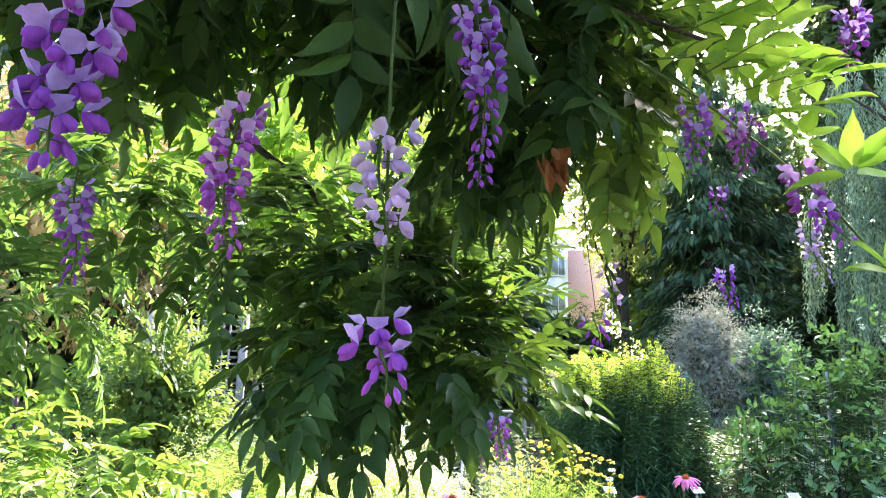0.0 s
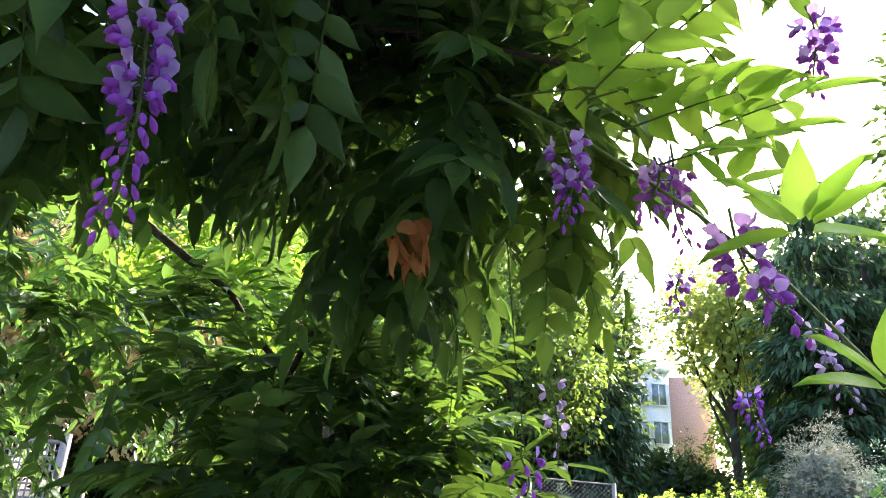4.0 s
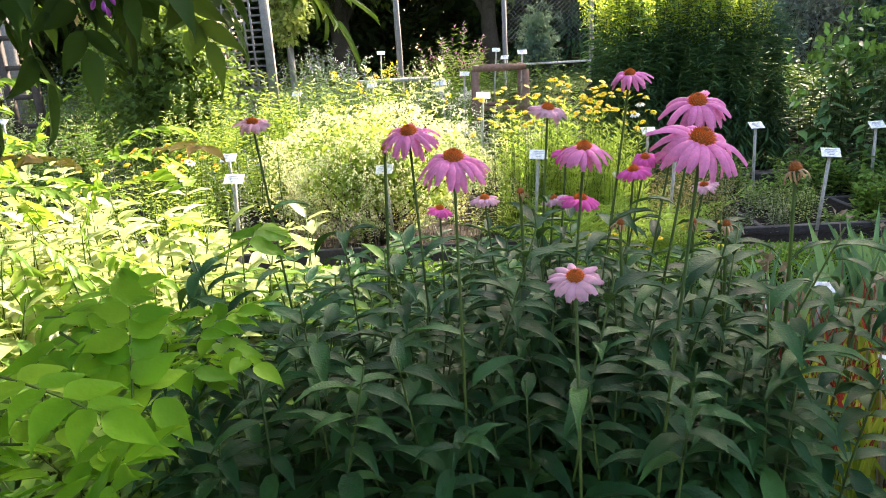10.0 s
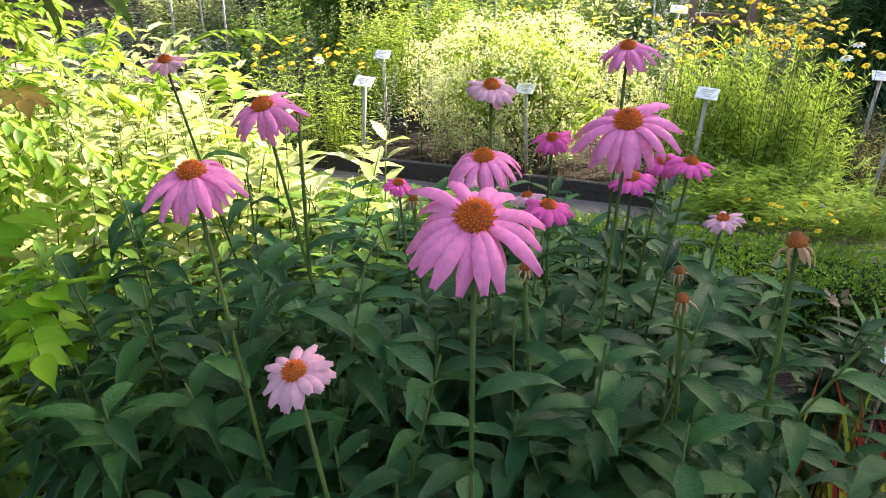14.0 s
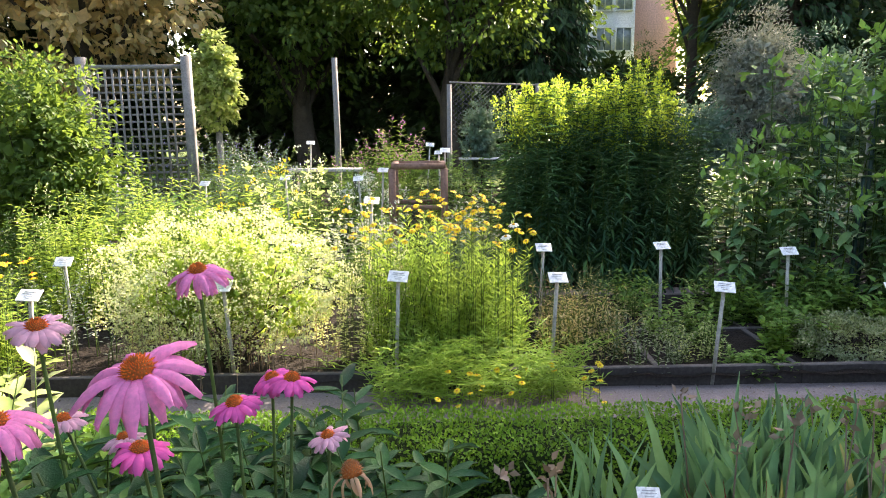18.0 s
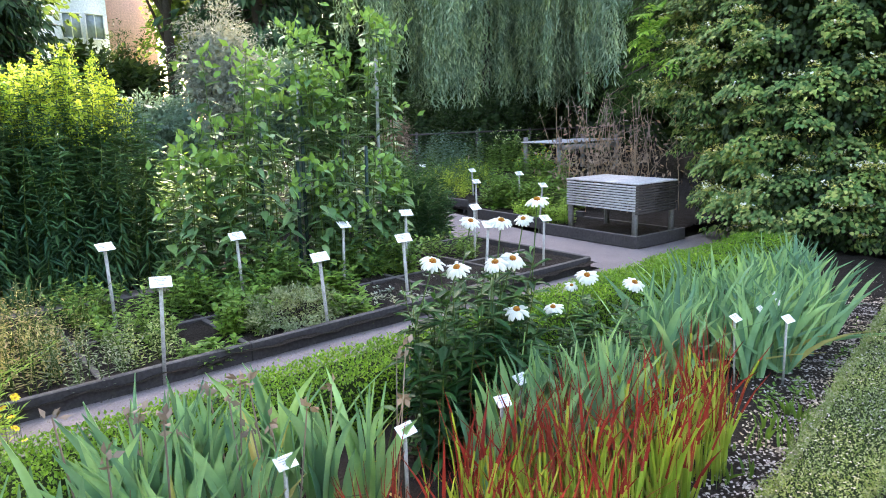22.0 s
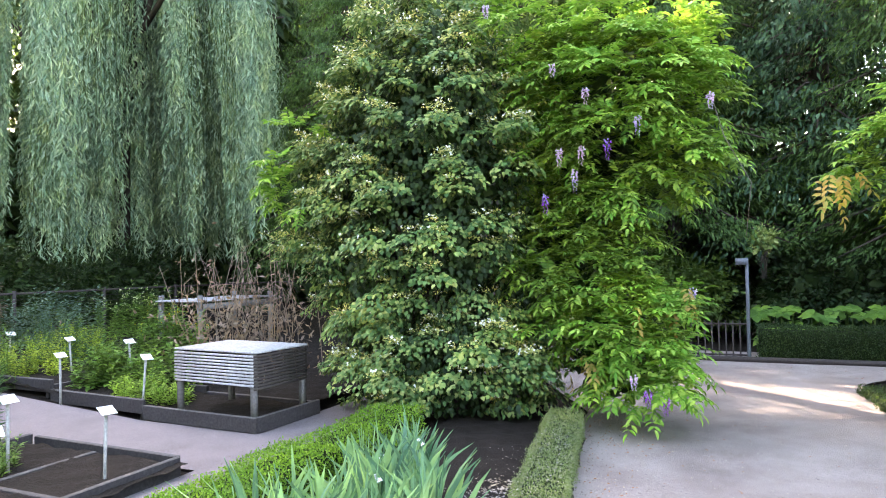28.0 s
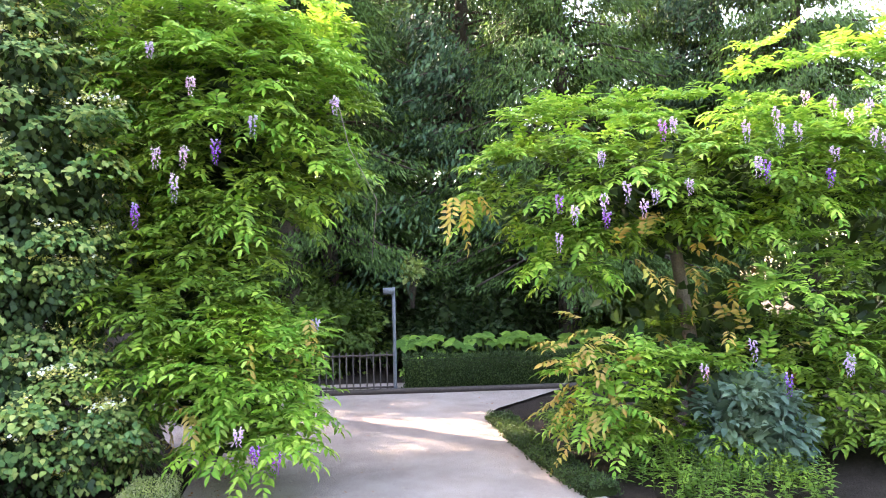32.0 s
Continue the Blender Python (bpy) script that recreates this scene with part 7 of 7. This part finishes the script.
for i, (p, ln) in enumerate([((8.85, 2.734, 2.2), .22), ((8.85, 2.457, 2.42), .26), ((8.85, 2.157, 2.66), .22), ((8.88, 2.40, 2.62), .2), ((8.88, 2.60, 2.62), .2), ((8.6, 1.83, .50), .18), ((8.65, 1.70, .44), .18), ((8.62, 1.95, .6), .14), ((8.7, 3.22, 3.98), .14), ((8.9, 2.65, 3.4), .14), ((8.9, 2.35, 3.15), .18),
                             ((8.9, 1.9, 2.85), .2), ((9.0, 1.3, 3.0), .16), ((9.2, 1.5, 1.3), .12)]):
    raceme(arch, (p[0] - .1, p[1], p[2]), ln * .95, 24, 650 + i, .022, .6, i not in (0, 2, 5, 6))
part("tendril", Heap().tube([(9.1, 1.3, 3.0), (8.95, 1.2, 2.6), (9.0, 1.0, 2.2), (9.05, 1.05, 1.75)], .004, .003, 4), M_barkpale, arch)
part("tendril", Heap().tube([(9.6, 1.8, 4.3), (9.4, 1.5, 4.5), (9.3, 1.1, 4.45), (9.3, .9, 4.5)], .006, .003, 4), M_barkpale, arch)

arch2 = thing("wisteria", (10.3, -2.0, 0), "broad wisteria mass with many violet flower clusters", "climbing plant", "wisteria arch")
part("trunk", Heap().tube([(10.3, -2.0, -.05), (10.2, -1.9, 1.0), (10.3, -1.8, 2.2), (10.1, -1.2, 2.8)], .09, .04, 8), M_barkpale, arch2, smooth=True)
shade_inside(arch2, [((10.2, -1.9, 2.3), (.6, 1.6, .5), 1100), ((10.2, -2.4, .8), (.5, 1.5, .7), 1000), ((10.4, -4.0, 1.9), (.6, 1.0, 1.4), 700)])
h, hl, hd = Heap(), Heap(), Heap()
tiers(h, [((10.1, -1.7, 2.35), (.9, 1.9, .5), 110, .4), ((10.1, -2.3, .58), (.85, 1.75, .6), 100, .4), ((9.5, -3.1, .5), (.5, .9, .45), 44, .4), ((10.3, -4.2, 1.9), (.8, 1.2, 1.5), 60, .4)], g)
tiers(hl, [((9.9, -1.6, 2.55), (.9, 1.95, .6), 120, .25), ((9.7, -.7, 1.8), (.3, .35, .25), 10, .4), ((9.9, -3.3, 3.05), (.8, 1.3, .75), 80, .3), ((9.35, -1.2, .5), (.35, .75, .5), 34, .5), ((9.5, -3.0, 1.2), (.5, 1.1, .6), 36, .4)], g)
mass(hd, [((9.35, -.75, .7), (.3, .35, .5), 34, .6), ((9.4, -1.9, .9), (.3, .9, .3), 16, .6), ((9.4, .3, 2.3), (.15, .2, .15), 5, .6), ((9.4, -1.5, 1.7), (.3, .7, .3), 16, .6)], g, .085, .26, 5, 0, LEAF8, .4)
part("foliage", h, M_wis_m, arch2, kind="stuff")
part("foliage", hl, M_wis_e, arch2, "young bright green leaves", kind="stuff")
part("foliage", hd, M_wis_y, arch2, "yellow and orange leaves", kind="stuff")
for i in range(44):
    y = g.uniform(-3.8, -.1) if i < 36 else g.uniform(-3.6, -.95)
    z = 2.05 + .55 * math.sin((y + 4.2) * .8) + g.uniform(-.25, .45) if i < 36 else g.uniform(.5, 1.2)
    raceme(arch2, (8.66 + .10 * g.random() + .05 * abs(y + 1.6), y, z), g.uniform(.12, .22), 20, 700 + i, .021, .6, i % 5 != 0)
shrub("shrub", (9.15, -1.9, .36), (.3, .42, .38), "blue-green lobed-leaf shrub at the path edge", M_blue, .09, .6, 110, 20, .12, 751, tmpl=LEAF8)
hedge("border_hedge", [(8.6, -.58), (9.06, -.48), (10.3, -.3), (11.6, -.2)], .26, 0.0, .08, 5000, .026, 752, "very low ragged hedge edging the gravel", M_treedark)

fn = thing("railing", (13.95, 1.6, 0), "low dark iron railing at the end of the path", "railing")
for k in range(13):
    y = 1.05 + k * .1
    part("bar", Heap().tube([(13.95, y, 0), (13.95, y, .6)], .011, .011, 6), M_darkwood, fn)
for z in (.08, .55):
    part("rail", Heap().tube([(13.95, 1.0, z), (13.95, 3.4, z)], .016, .016, 6), M_darkwood, fn)
for k in range(12):
    part("bar", Heap().tube([(13.95, 2.35 + k * .1, 0), (13.95, 2.35 + k * .1, .6)], .011, .011, 6), M_darkwood, fn)
hedge("clipped_hedge", [(14.1, .92), (14.1, -2.2), (14.1, -5.0)], .45, 0.0, .5, 26000, .03, 753, "low dark clipped hedge across the end of the path", M_treedark)
solid("kerb", Heap().box((13.82, -1.0, .03), (.08, 9, .08)), M_darkwood, "dark kerb below the hedge", "kerb")
lp = thing("sign_post", (13.9, 1.03, 0), "slim grey metal post with a small plate", "post")
part("pole", Heap().tube([(13.9, 1.03, -.02), (13.9, 1.03, .8), (13.9, 1.03, 1.56)], .026, .026, 8), M_post, lp)
part("plate", Heap().box((13.86, 1.10, 1.50), (.02, .17, .10)), M_post, lp)
g = np.random.default_rng(760)
gu = thing("gunnera", (15.2, -.3, 0), "large rough leaves catching the light behind the hedge", "plant")
h, st = Heap(), Heap()
for k in range(80):
    x, y = 15.0 + g.normal() * .4, g.uniform(-3.2, .9)
    z = g.uniform(.25, .75)
    st.tube([(x, y, 0), (x, y, z)], .02, .015, 5)
    a = g.uniform(0, 6.28) + np.arange(6) * 1.047
    h.leaves(np.repeat([[x, y, z]], 6, 0), np.stack([np.cos(a), np.sin(a), .35 * np.cos(a) + g.normal(size=6) * .1], 1), np.stack([-.5 - .1 * np.cos(a), .2 * g.normal(size=6), np.ones(6)], 1), g.uniform(.13, .24), g.uniform(.13, .2), LEAF8)
part("stem_thicket", st, M_stem, gu, kind="stuff")
part("foliage", h, M_mid, gu, kind="stuff")
shrub("shrub", (15.6, .75, 1.85), (.15, .2, .22), "bright yellow-green sprig hanging over the path end", M_bright, .07, .5, 22, 16, .09, 761, trunk=1.2)
for i, (x, y, z, a, b, c, m) in enumerate([(16.5, 2.8, .9, 1.0, 1.6, 1.1, M_tree), (16.6, -.6, .8, .9, 1.8, .9, M_treedark), (16.4, -4.2, .9, 1.0, 1.8, 1.0, M_tree), (16.5, 5.6, .9, 1.0, 1.6, 1.2, M_treedark), (15.4, 7.5, 1.0, .9, 1.2, 1.2, M_tree)]):
    shrub("undergrowth", (x, y, z), (a, b, c), "green undergrowth beyond the end of the path", m, .12, .55, 260, 26, .25, 770 + i)
for i, (x, y, hh, r) in enumerate([(17.4, 2.4, 11, 3.0), (16.5, -2.2, 11, 3.0), (18.6, -4.6, 12, 2.8), (15.8, -6.5, 10, 2.8), (14.5, 8.4, 9, 2.2)]):
    conifer((x, y), hh, r, 790 + i, "dark hanging conifer boughs over the end of the path", 60000, M_bough, 1.7, .27)
for i, (x, y, z, a, b, c) in enumerate([(18.8, 2.5, 1.9, 1.0, 3.2, 2.2), (18.8, -3.0, 1.9, 1.0, 3.4, 2.2), (17.8, 7.6, 1.9, 1.2, 2.6, 2.2)]):
    shrub("undergrowth", (x, y, z), (a, b, c), "dark undergrowth beyond the end of the path", M_treedark, .2, .6, 420, 30, .4, 820 + i)
# conifers added to keep direct sun off the wisteria; foliage starts high up
for i, (x, y, hh, r) in enumerate([(15.0, 5.5, 12, 2.6), (16.4, 3.0, 13, 3.0)]):
    conifer((x, y), hh, r, 840 + i, "tall conifer added so that its high boughs shade the arch", 40000, M_bough, 5.6, .27)
upright("ground_cover", oval(220, (8.9, -1.55), (.8, .75), .1, .32, 850, .2), "low green plants at the edge of the path", "plant", (.07, .035), 6, .1, M_mid, LEAF8, .003, .2, .2, 851)
upright("ground_cover", oval(90, (10.4, -.95), (1.2, .4), .1, .3, 852, .2), "low green plants below the wisteria", "plant", (.07, .035), 6, .1, M_mid, LEAF8, .003, .2, .2, 853)
